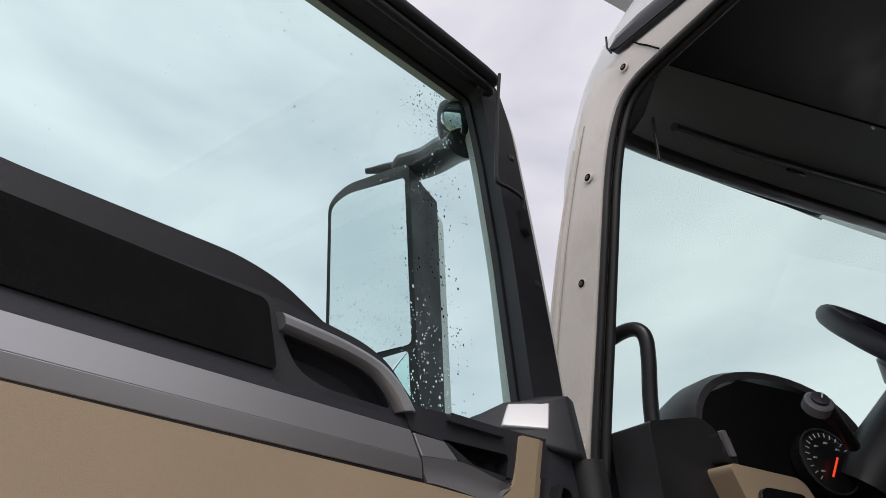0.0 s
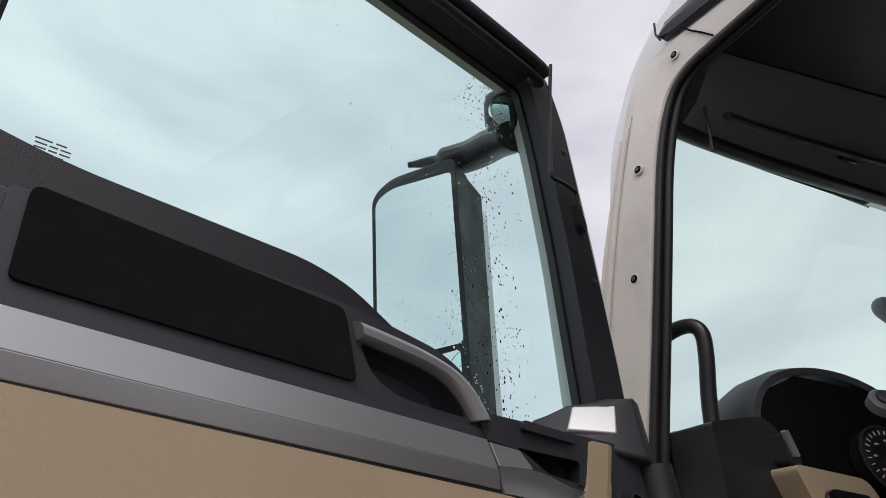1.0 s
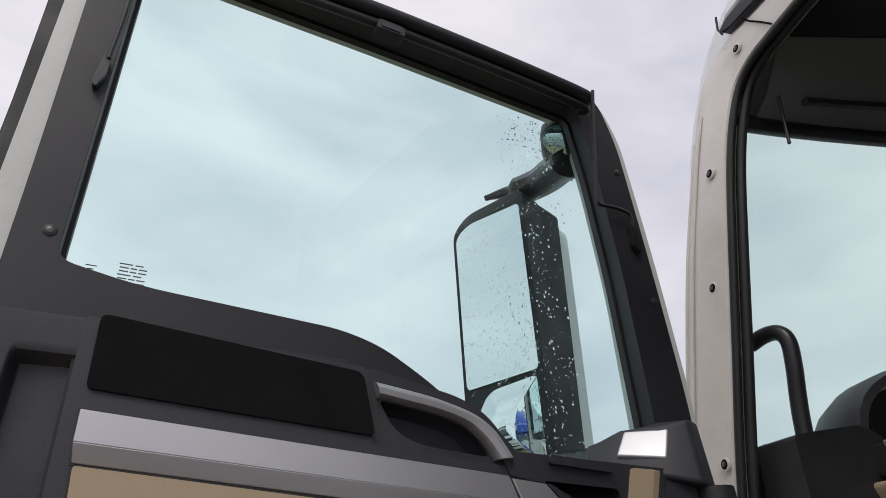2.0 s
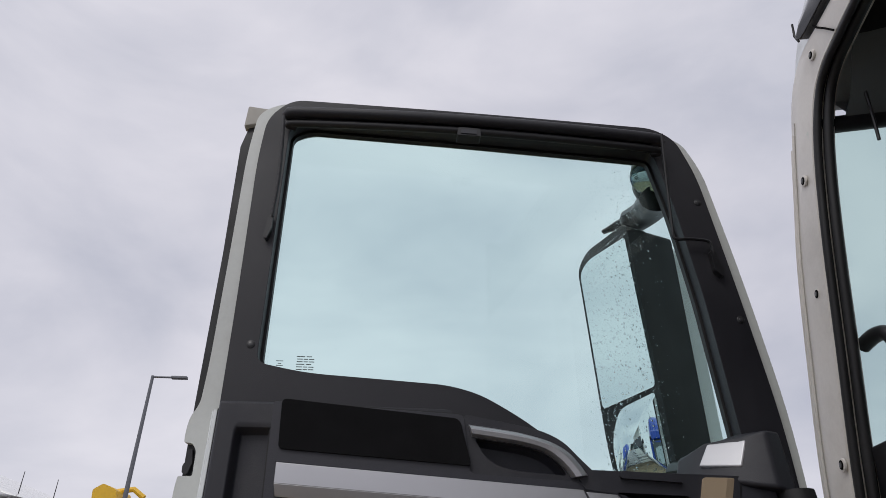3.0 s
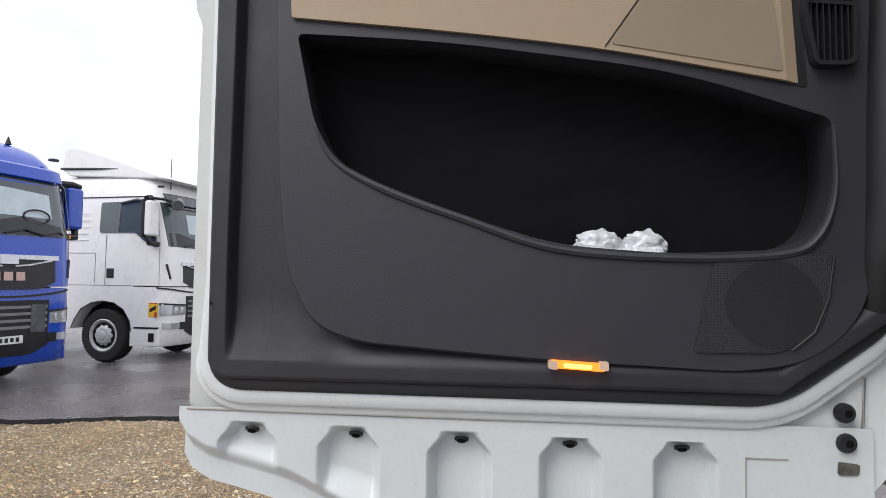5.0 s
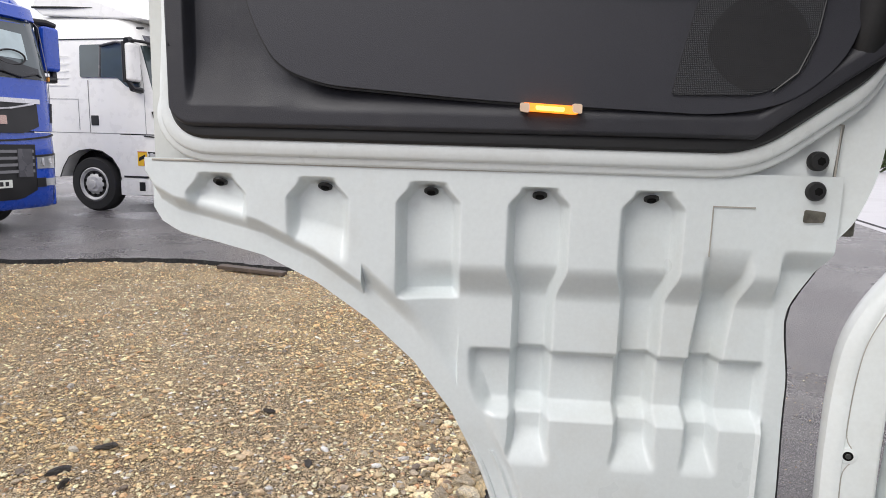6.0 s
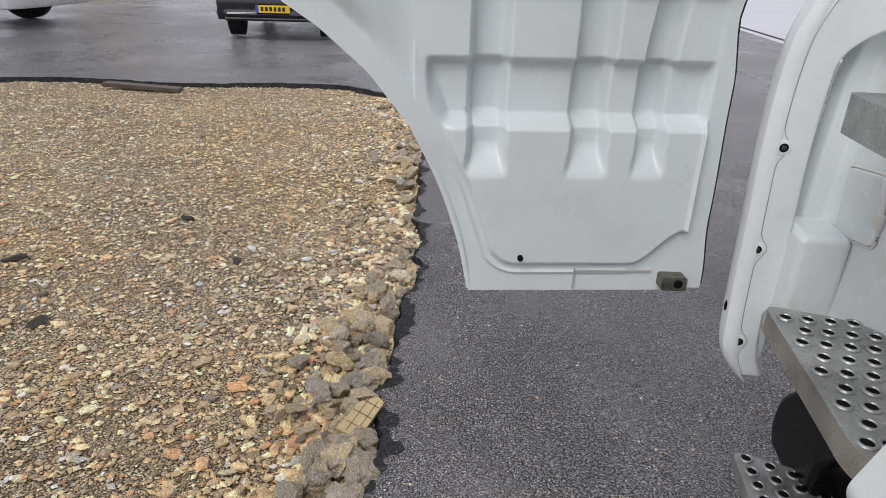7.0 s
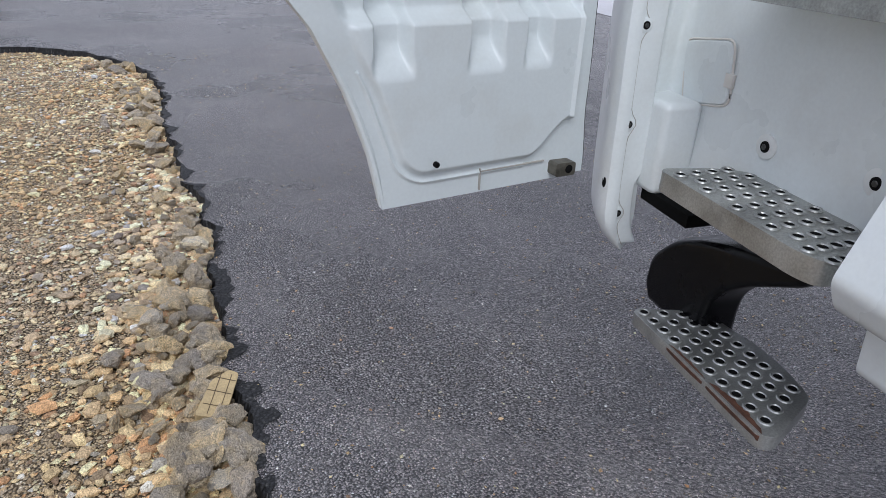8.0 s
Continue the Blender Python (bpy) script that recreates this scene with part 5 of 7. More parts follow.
part("console_slot", tube([(0.30, -0.350, 3.094), (0.53, -0.377, 3.122)], 0.003, 6), DARK2, over)
RED_DIGITS = material("red_display", (0.02, 0.0, 0.0), 0.4, emit=(1.0, 0.05, 0.01), emit_strength=0.12)
for k in range(3):
    part("console_display", box(0.655 + 0.020 * k, 0.668 + 0.020 * k, -0.462, -0.454, 3.164 + 0.002 * k, 3.172 + 0.002 * k), RED_DIGITS, over, "small red digits")
part("visor_rod", tube(spline([(0.128, -0.200, 2.938), (0.126, -0.196, 2.88), (0.120, -0.194, 2.805)], 5), 0.0036, 8), BLACK, cab, "thin black blind rod")
part("rod_tip", tube([(0.116, -0.200, 2.940), (0.140, -0.200, 2.940)], 0.006, 8), BLACK, cab)
part("blind_hook", tube(spline([(0.70, -0.19, 2.998), (0.70, -0.205, 2.976), (0.76, -0.205, 2.984), (0.76, -0.19, 3.006)], 4), 0.005, 8), BLACK, cab)
part("roof_lamp", disc((0.93, -0.325, 3.105), (0, -0.5, -1), 0.040, 0.01, 20), SILVER, cab, "round silver roof lamp")

# dashboard
dash = bmesh.new()
loft([[(0.02, 0.11, 1.5), (0.02, 0.11, 2.215), (0.02, -0.02, 2.225), (0.02, -0.07, 2.17), (0.02, -0.10, 2.05), (0.02, -0.14, 1.5)],
      [(0.30, 0.11, 1.5), (0.30, 0.11, 2.215), (0.30, -0.02, 2.220), (0.30, -0.05, 2.12), (0.30, -0.06, 2.00), (0.30, -0.15, 1.5)],
      [(2.16, 0.11, 1.5), (2.16, 0.11, 2.26), (2.16, -0.06, 2.22), (2.16, -0.10, 2.12), (2.16, -0.12, 2.0), (2.16, -0.20, 1.5)]], bm=dash)
dashboard = part("dashboard", dash, DARK, cab, "charcoal dashboard", bevel=0.012)
hood = bmesh.new()
hood_rings = []
for v, s in ((0.06, 0.92), (0.0, 1.0), (-0.06, 1.02), (-0.085, 0.99), (-0.08, 0.92), (0.02, 0.88)):
    hood_rings.append([Vector((0.510 + 0.335 * s * math.cos(a), v, 2.190 + 0.200 * s * math.sin(a) ** 0.7 if math.sin(a) > 0 else 2.190)) for a in (math.pi * k / 20 for k in range(21))])
loft(hood_rings, closed=False, caps=False, bm=hood)
part("instrument_hood", hood, DARK, cab, "hooded instrument cluster")
part("instrument_face", slab([(0.20, 2.02), (0.80, 2.02), (0.78, 2.30), (0.62, 2.36), (0.38, 2.36), (0.22, 2.30)], -0.078, -0.060), HOLE, cab, bevel=0.004)
D0 = Vector((0.535, -0.130, 2.183))
dial = part("speed_dial", disc(D0, (-0.25, -1, 0.1), 0.068, 0.03, 32), BLACK, cab, "round black dial with red needle")
NUMBER = material("dial_white", (0.75, 0.76, 0.78), 0.5)
def on_dial(r, a, h=0.0075):
    x, z = r * math.cos(a), r * math.sin(a)
    return D0 + Vector((x, -0.25 * x + 0.1 * z - h, z))
for k in range(19):
    a = radians(220 - k * 14)
    part("dial_tick", tube([on_dial(0.052, a), on_dial(0.061, a)], 0.0013, 5), NUMBER, dial, smooth=False)
for k in range(6):
    a = radians(215 - k * 44)
    part("dial_number", tube([on_dial(0.039, a) + Vector((-0.005, 0, 0)), on_dial(0.039, a) + Vector((0.005, 0, 0))], 0.0022, 5), NUMBER, dial, smooth=False)
part("dial_needle", tube([on_dial(0.006, 0.7, 0.020), on_dial(0.046, radians(232), 0.020)], 0.0022, 6), material("red_needle", (0.7, 0.03, 0.02), 0.4, emit=(1, 0.08, 0.03), emit_strength=0.5), dial)
part("dial_rim", tube([on_dial(0.070, 2 * math.pi * k / 32, 0.004) for k in range(33)], 0.003, 6), DARK2, dial)
part("dash_end", slab(rounded([(0.0, 1.9), (0.195, 1.9), (0.195, 2.215), (0.15, 2.240), (0.0, 2.215)], [0, 0, 0.02, 0.03, 0.01]), -0.12, -0.02), BLACK, cab, bevel=0.012)
part("demister_trim", slab(rounded([(0.166, 2.158), (0.152, 2.205), (0.166, 2.207), (0.182, 2.160)], 0.004), -0.156, -0.148), SILVER, cab, "small silver dash insert", bevel=0.002)
part("side_demister", slab(rounded([(0.150, 2.150), (0.160, 2.205), (0.185, 2.195), (0.19, 2.145)], 0.006), -0.150, -0.10), BLACK, cab, bevel=0.006)
part("beige_bezel", slab(rounded([(0.128, 2.142), (0.350, 2.126), (0.400, 2.04), (0.385, 1.93), (0.14, 1.93), (0.172, 2.04)], [0.02, 0.03, 0.03, 0, 0, 0.03]), -0.172, -0.10), BEIGE, cab, "beige bezel round the light switch", bevel=0.008)
part("switch_panel", slab(rounded([(0.185, 2.105), (0.330, 2.095), (0.360, 2.01), (0.185, 1.97)], [0.04, 0.02, 0.02, 0.02]), -0.180, -0.16), GLOSS_BLACK, cab, bevel=0.003)
knob = part("light_switch", disc((0.245, -0.184, 2.055), (0, -1, 0.1), 0.028, 0.02, 24), BLACK, cab, "round light switch")
part("switch_mark", tube([(0.245, -0.193, 2.055), (0.260, -0.192, 2.072)], 0.002, 6), NUMBER, knob)
for k in range(3):
    part("switch_button", box(0.295, 0.322, -0.186, -0.176, 2.060 - 0.024 * k, 2.078 - 0.024 * k), DARK2, cab, bevel=0.002)

BUTTON = material("grey_button_plastic", (0.16, 0.16, 0.17), 0.4, var=0.06)
# steering wheel
S0, SN = Vector((0.785, -0.300, 2.398)), Vector((0.0, -0.75, 0.66)).normalized()
SU = Vector((1, 0, 0))
SV = SN.cross(SU)
wheel = part("steering_wheel", tube([S0 + (SU * math.cos(a) + SV * math.sin(a)) * 0.225 for a in (2 * math.pi * k / 48 for k in range(49))], 0.025, 14), DARK2, cab, "dark steering wheel")
hub_bm = bmesh.new()
loft([[S0 - SN * 0.05 + (SU * math.cos(a) * r * 1.15 + SV * math.sin(a) * r) + SN * h for a in (2 * math.pi * k / 24 for k in range(24))] for r, h in ((0.05, -0.04), (0.085, 0.0), (0.082, 0.03), (0.05, 0.045))], bm=hub_bm)
part("wheel_hub", hub_bm, BLACK, wheel)
for a in (radians(-10), radians(190), radians(250), radians(290)):
    d = SU * math.cos(a) + SV * math.sin(a)
    part("wheel_spoke", tube([S0 - SN * 0.03 + d * 0.07, S0 - SN * 0.015 + d * 0.15, S0 + d * 0.215], [0.030, 0.024, 0.020], 8, flat=0.5), DARK, wheel)
part("column_cowl", tube([(0.745, -0.27, 2.33), (0.62, -0.14, 2.12)], [0.05, 0.08], 14), BLACK, cab)
stalk = part("column_stalk", tube(spline([(0.52, -0.20, 2.20), (0.43, -0.23, 2.235), (0.360, -0.245, 2.255)], 5), [0.014] * 6 + [0.016, 0.019, 0.021, 0.022, 0.021], 12), BLACK, cab, "black column stalk")
part("stalk_tip", disc((0.348, -0.250, 2.259), (-0.45, -0.8, 0.5), 0.027, 0.02, 24), BUTTON, stalk, "round grey stalk end")
part("stalk_button", disc((0.345, -0.257, 2.264), (-0.45, -0.8, 0.5), 0.017, 0.006, 18), DARK2, stalk)
part("stalk_mark", tube([(0.339, -0.263, 2.262), (0.346, -0.263, 2.272)], 0.0016, 6), NUMBER, stalk)
# grab bar on the inner pillar
part("grab_bar", tube(spline([(0.045, -0.020, 2.416), (0.054, -0.054, 2.424), (0.062, -0.082, 2.420), (0.067, -0.096, 2.398), (0.068, -0.092, 2.350), (0.070, -0.069, 2.23), (0.075, -0.045, 1.95), (0.08, -0.03, 1.75)], 6), 0.0155, 12, up=(1, 0, 0)), BLACK, cab, "black entry grab bar")

# ---- entry: fender lip, side panel, steps ----
lip_path = spline([(-0.150, -0.095, 0.550), (-0.178, -0.100, 0.610), (-0.186, -0.100, 0.70), (-0.190, -0.100, 0.85), (-0.194, -0.100, 1.00), (-0.190, -0.098, 1.12), (-0.176, -0.096, 1.19), (-0.140, -0.092, 1.255), (-0.085, -0.085, 1.300), (-0.02, -0.08, 1.35), (0.05, -0.06, 1.44), (0.09, -0.02, 1.60)], 5)
LIP_SECTION = ((0.070, 0.120), (0.024, 0.104), (0.004, 0.055), (-0.012, 0.018), (-0.0165, -0.004), (-0.013, -0.019), (-0.004, -0.0255), (0.006, -0.0265), (0.0105, -0.0255), (0.0115, -0.018), (0.060, -0.010))
lip_rings = []
for k, p in enumerate(lip_path):
    grow = smoothstep(-3, 7, k)
    lip_rings.append([Vector((p.x + 0.012 + (a - 0.012) * grow, p.y + b * (0.55 + 0.45 * grow), p.z)) for a, b in LIP_SECTION])
fender_lip = part("fender_lip", loft(lip_rings), WHITE, cab, "rounded white fender edge with screws")
flange = bmesh.new()
loft([[(p.x + 0.008, -0.122, p.z), (p.x + (0.060 if p.z > 0.70 else 0.046), -0.122, p.z - 0.6 * max(p.z - 1.12, 0)), (p.x + 0.068, -0.050, p.z - 0.6 * max(p.z - 1.12, 0)), (p.x + 0.008, -0.050, p.z)] for p in lip_path[2:40]], bm=flange)
part("fender_flange", flange, WHITE, cab, "inner fender flange", bevel=0.005)
part("flange_seam", tube([(p.x + 0.0125 + 0.015 * sum(math.exp(-((p.z - z0) / 0.017) ** 2) for z0 in (0.998, 0.822, 0.641)), -0.1222, p.z) for p in spline(lip_path[2:34], 3)], 0.0008, 6, up=(0, 1, 0)), SEAM_GREY, cab)
for u, z in ((-0.176, 0.998), (-0.178, 0.822), (-0.170, 0.641)):
    r1 = part("fender_screw", disc((u, -0.1232, z), (0, -1, 0), 0.0125, 0.004, 18), WHITE, cab)
    part("screw_recess", disc((u, -0.1242, z), (0, -1, 0), 0.0072, 0.003, 16), HOLE, r1)
    part("screw_head", disc((u, -0.1252, z), (0, -1, 0), 0.0040, 0.003, 12), STEEL, r1)
for u, v, z in ((-0.2005, -0.106, 0.705), (-0.2065, -0.104, 1.035)):
    plug = bmesh.new()
    loft([[(u + 0.0035 * h, v + 0.0068 * w * math.cos(a), z + 0.0125 * w * math.sin(a)) for a in (2 * math.pi * k / 16 for k in range(16))] for h, w in ((1.5, 1.0), (-0.3, 1.0), (-0.6, 0.7))], bm=plug)
    part("edge_plug", plug, HOLE, cab)
panel_side = bmesh.new()
side_rings = []
for z, u in ((0.700, -0.070), (0.72, -0.058), (0.80, -0.053), (0.95, -0.048), (1.10, -0.040), (1.30, 0.0), (1.42, 0.02)):
    side_rings.append([Vector((u - 0.060, -0.050, z)), Vector((u - 0.050, -0.075, z)), Vector((u - 0.014, -0.068, z)), Vector((u, -0.09, z)), Vector((u + 0.002, -0.30, z)), Vector((u, -0.52, z)), Vector((u - 0.02, -0.60, z)), Vector((u - 0.06, -0.66, z)), Vector((u + 0.1, -0.70, z)), Vector((u + 0.1, 0.02, z)), Vector((u - 0.03, 0.02, z))])
loft(side_rings, bm=panel_side)
part("entry_panel", panel_side, WHITE, cab, "white moulded entry side panel", bevel=0.006)
part("panel_block", box(-0.132, -0.050, -0.165, -0.055, 0.690, 0.868), WHITE, cab, "moulded block beside the step", bevel=0.014)
HATCH = [(-0.098, 0.850), (-0.073, 0.965), (-0.203, 0.985), (-0.222, 0.876)]
hatch = bmesh.new()
loft([[(-0.046, p.x, p.y) for p in rounded(HATCH, 0.02)], [(-0.0535, p.x, p.y) for p in rounded(offset(HATCH, -0.004), 0.02)]], bm=hatch)
part("panel_hatch", hatch, WHITE, cab, "small square hatch in the entry panel", bevel=0.002)
gap_line = [(-0.0505, p.x, p.y) for p in rounded(offset(HATCH, 0.001), 0.022)]
part("hatch_gap", tube(gap_line + gap_line[:1], 0.0022, 6), CREAM, cab)
part("hatch_notch", box(-0.0545, -0.048, -0.222, -0.200, 0.905, 0.930), CREAM, cab, bevel=0.002)
for v, z in ((-0.329, 0.838), (-0.533, 0.853)):
    cup = part("panel_bolt", disc((-0.0535, v, z), (-1, 0, 0), 0.021, 0.006, 22), WHITE_TRIM, cab)
    part("bolt_recess", disc((-0.0560, v, z), (-1, 0, 0), 0.0095, 0.006, 20), HOLE, cup)
    part("bolt_head", disc((-0.0580, v, z), (-1, 0, 0), 0.005, 0.004, 6), STEEL, cup)


def step(outline, top, thick, label, rows_u, rows_v, skip):
    tread = part("step_plate", plate(rounded(outline, 0.022), top - thick, top), ALU, cab, label, bevel=0.010)
    pts = [Vector(p) for p in outline]
    for i in range(rows_v):
        for j in range(rows_u):
            a, b = (i + 0.5) / rows_v, (j + 0.5 + (0.25 if i % 2 else -0.25)) / rows_u
            if not 0.05 < b < 0.95:
                continue
            p = skip(a, b)
            if p is None:
                continue
            step_hole(p[0], p[1], top, tread)
    return tread


def step_hole(u, v, top, tread):
    """A punched hole with its raised collar."""
    part("drain_hole", disc((u, v, top + 0.0010), (0, 0, 1), 0.0082, 0.002, 14), HOLE, tread)
    ring = [(2 * math.pi * k / 14) for k in range(15)]
    part("hole_rim", tube([(u + 0.0100 * math.cos(t), v + 0.0100 * math.sin(t), top + 0.0008) for t in ring], 0.0026, 6), ALU, tread)


U1 = [(-0.197, -0.256), (-0.197, -0.570), (-0.186, -0.604), (-0.148, -0.606), (-0.062, -0.548), (-0.050, -0.510), (-0.050, -0.306), (-0.100, -0.276)]
step(U1, 0.786, 0.036, "worn perforated aluminium entry step", 4, 10, lambda a, b: (-0.185 + b * (0.125 if a < 0.72 else 0.125 - (a - 0.72) * 0.25), -0.275 - a * 0.345))
U2 = [(-0.176, -0.228), (-0.176, -0.588), (-0.155, -0.598), (-0.034, -0.540), (-0.018, -0.466), (-0.016, -0.393), (-0.030, -0.327), (-0.034, -0.272)]
lower_step = step(U2, 0.483, 0.027, "worn perforated lower step with rusty edge", 0, 0, None)
# four fanned columns of holes
for count, (ua, va), (ub, vb) in ((11, (-0.157, -0.247), (-0.146, -0.563)), (10, (-0.122, -0.261), (-0.111, -0.545)), (9, (-0.088, -0.275), (-0.079, -0.529)), (8, (-0.054, -0.289), (-0.047, -0.512))):
    for k in range(count):
        s = k / (count - 1)
        step_hole(ua + (ub - ua) * s, va + (vb - va) * s, 0.483, lower_step)
for v0, v1, wide, seed in ((-0.352, -0.452, 0.007, 2), (-0.462, -0.585, 0.016, 5)):
    flake = bmesh.new()
    rows_ = []
    for k in range(25):
        v = v0 + (v1 - v0) * k / 24
        taper = math.sin(math.pi * k / 24) ** 0.5
        reach = wide * taper * (0.65 + 0.9 * abs(noise.noise(Vector((v * 60, seed, 0)))))
        rows_.append([(-0.1755, v, 0.4700 - 0.004 * taper), (-0.1768, v, 0.4770), (-0.1715, v, 0.4834), (-0.1725 + reach, v, 0.4838), (-0.1725 + reach, v, 0.4815), (-0.172, v, 0.470)])
    loft(rows_, bm=flake)
    part("rust_patch", flake, RUST, lower_step, "peeled rusty patch along the tread edge", smooth=False)
part("top_step", plate(rounded([(-0.182, -0.295), (-0.177, -0.66), (-0.03, -0.66), (-0.03, -0.295)], 0.02), 1.066, 1.116), ALU, cab, "grey upper entry step", bevel=0.008)
BRACKET_SIDE = rounded([(-0.150, 0.445), (-0.130, 0.480), (-0.136, 0.545), (-0.205, 0.618), (-0.300, 0.652), (-0.500, 0.700), (-0.500, 0.672), (-0.400, 0.617), (-0.345, 0.575), (-0.322, 0.540), (-0.318, 0.500), (-0.318, 0.445), (-0.170, 0.445)], [0.02, 0.03, 0.05, 0.06, 0.08, 0.0, 0.0, 0.05, 0.04, 0.03, 0.01, 0.0, 0.0])
part("step_bracket", loft([[(u, p.x, p.y) for p in BRACKET_SIDE] for u in (-0.084, 0.004)]), BRACKET, cab, "glossy black step bracket", bevel=0.016)

# the shade below the cab, put in as a near-black box
part("under_shadow_panel", box(-0.120, 0.5, -0.265, -0.118, 0.668, 0.692), HOLE, cab, "near-black panel painted as the shade under the cab")
part("rear_cover", slab(rounded([(-0.17, 1.0), (-0.242, 0.800), (-0.222, 0.760), (-0.11, 0.698), (0.1, 0.690), (0.1, 1.0)], 0.012), -0.75, -0.66), WHITE, cab, "white cover behind the steps", bevel=0.012)
part("rear_cover_foot", slab(rounded([(-0.165, 0.735), (-0.156, 0.660), (-0.122, 0.636), (0.0, 0.625), (0.0, 0.735)], 0.01), -0.72, -0.668), WHITE, cab, bevel=0.008)
part("chassis_rail", box(0.45, 0.70, -2.0, 0.10, 0.62, 0.86), HOLE, cab)
tyre_bm = bmesh.new()
loft([[(u + 0.1, -1.28 + r * math.cos(a), 0.505 + r * math.sin(a)) for a in (2 * math.pi * k / 40 for k in range(40))] for u, r in ((0.02, 0.30), (0.0, 0.44), (0.02, 0.495), (0.10, 0.505), (0.26, 0.505), (0.32, 0.46), (0.32, 0.30))], bm=tyre_bm)
part("front_tyre", tyre_bm, RUBBER, cab, "black front tyre")


# ---- parked trucks and the yard beyond ----
BLUE = material("blue_paint", (0.010, 0.068, 0.46), 0.28, var=0.05, coat=0.5)
TRUCK_WHITE = material("white_truck_paint", (0.86, 0.86, 0.835), 0.32, var=0.02, coat=0.4, dirt=(0.55, 0.53, 0.50), dirt_amount=0.06, dirt_scale=2)
SCREEN_DARK = material("dark_truck_glass", (0.075, 0.10, 0.105), 0.06, var=0.2, scale=1.5, coat=0.6)
GRILLE = material("black_grille", (0.012, 0.012, 0.013), 0.4, var=0.1)
CHROME_FAR = material("chrome_trim", (0.66, 0.66, 0.68), 0.25, 0.35)
RIM_GREY = material("grey_wheel_rim", (0.56, 0.56, 0.555), 0.5, 0.2, var=0.15, scale=8)
TYRE = material("dark_tyre", (0.016, 0.016, 0.017), 0.8, var=0.2, scale=10)
LAMP_GLASS = material("headlamp_glass", (0.55, 0.57, 0.58), 0.08, 0.4, coat=0.8)
YELLOW = material("yellow_label", (0.80, 0.48, 0.03), 0.5, var=0.05)
RED = material("red_label", (0.5, 0.05, 0.03), 0.5)
PLATE_Y = material("yellow_plate", (0.85, 0.52, 0.02), 0.4)
PLATE_W = material("pale_plate", (0.7, 0.72, 0.66), 0.4)
BLUE_EU = material("blue_plate_end", (0.02, 0.08, 0.5), 0.4)
CAR_DARK = material("dark_car_paint", (0.012, 0.012, 0.016), 0.22, coat=0.6)


def wheel_at(parent, x, y, z=0.505, r=0.505, width=0.30, side=-1):
    """A truck wheel whose outer face looks along y times side."""
    w = bmesh.new()
    loft([[(x + rr * math.cos(a), y + side * d, z + rr * math.sin(a)) for a in (2 * math.pi * k / 36 for k in range(36))] for d, rr in ((-width, r * 0.6), (-width, r * 0.96), (-width + 0.03, r), (-0.05, r), (0.0, r * 0.93), (0.0, r * 0.66), (-0.03, r * 0.6))], bm=w)
    tyre = part("wheel", w, TYRE, parent)
    rim = bmesh.new()
    loft([[(x + rr * math.cos(a), y + side * d, z + rr * math.sin(a)) for a in (2 * math.pi * k / 36 for k in range(36))] for d, rr in ((-0.01, r * 0.62), (0.004, r * 0.58), (-0.02, r * 0.52), (-0.05, r * 0.45), (0.0, r * 0.30), (0.015, r * 0.28), (0.02, r * 0.16), (0.045, r * 0.14), (0.05, r * 0.05), (0.05, 0.004))], caps=False, bm=rim)
    part("rim", rim, RIM_GREY, tyre)
    for k in range(10):
        a = 2 * math.pi * (k + 0.5) / 10
        part("rim_hole", disc((x + r * 0.40 * math.cos(a), y - side * 0.022, z + r * 0.40 * math.sin(a)), (0, side, 0), r * 0.058, 0.022, 12), HOLE, tyre)
    return tyre


def front_x(y, z):
    """How far ahead the cab's front stands: raked above the grille, rounded at the corners."""
    x = float(np.interp(z, [0.33, 0.60, 1.45, 2.17, 2.97, 3.20, 3.45, 3.60], [1.36, 1.43, 1.44, 1.40, 1.22, 1.12, 0.92, 0.62]))
    over = min(max((abs(y) - 0.90) / 0.32, 0.0), 1.0)
    return x - 0.05 * (y / 1.22) ** 2 - 0.26 * (1 - math.sqrt(max(1 - over * over, 0.0)))


def front_patch(columns, proud, thick=0.03):
    """A panel that follows the cab's front; columns are (y, low, high)."""
    rings = []
    for y, lo, hi in columns:
        ring = []
        for d in (proud, proud - thick):
            zs = [lo + (hi - lo) * k / 5 for k in range(6)]
            ring += [Vector((front_x(y, z) + d, y, z)) for z in (zs if d == proud else reversed(zs))]
        rings.append(ring)
    return loft(rings)


def span_y(y0, y1, n, low, high):
    return [(y0 + (y1 - y0) * k / n, low(y0 + (y1 - y0) * k / n), high(y0 + (y1 - y0) * k / n)) for k in range(n + 1)]


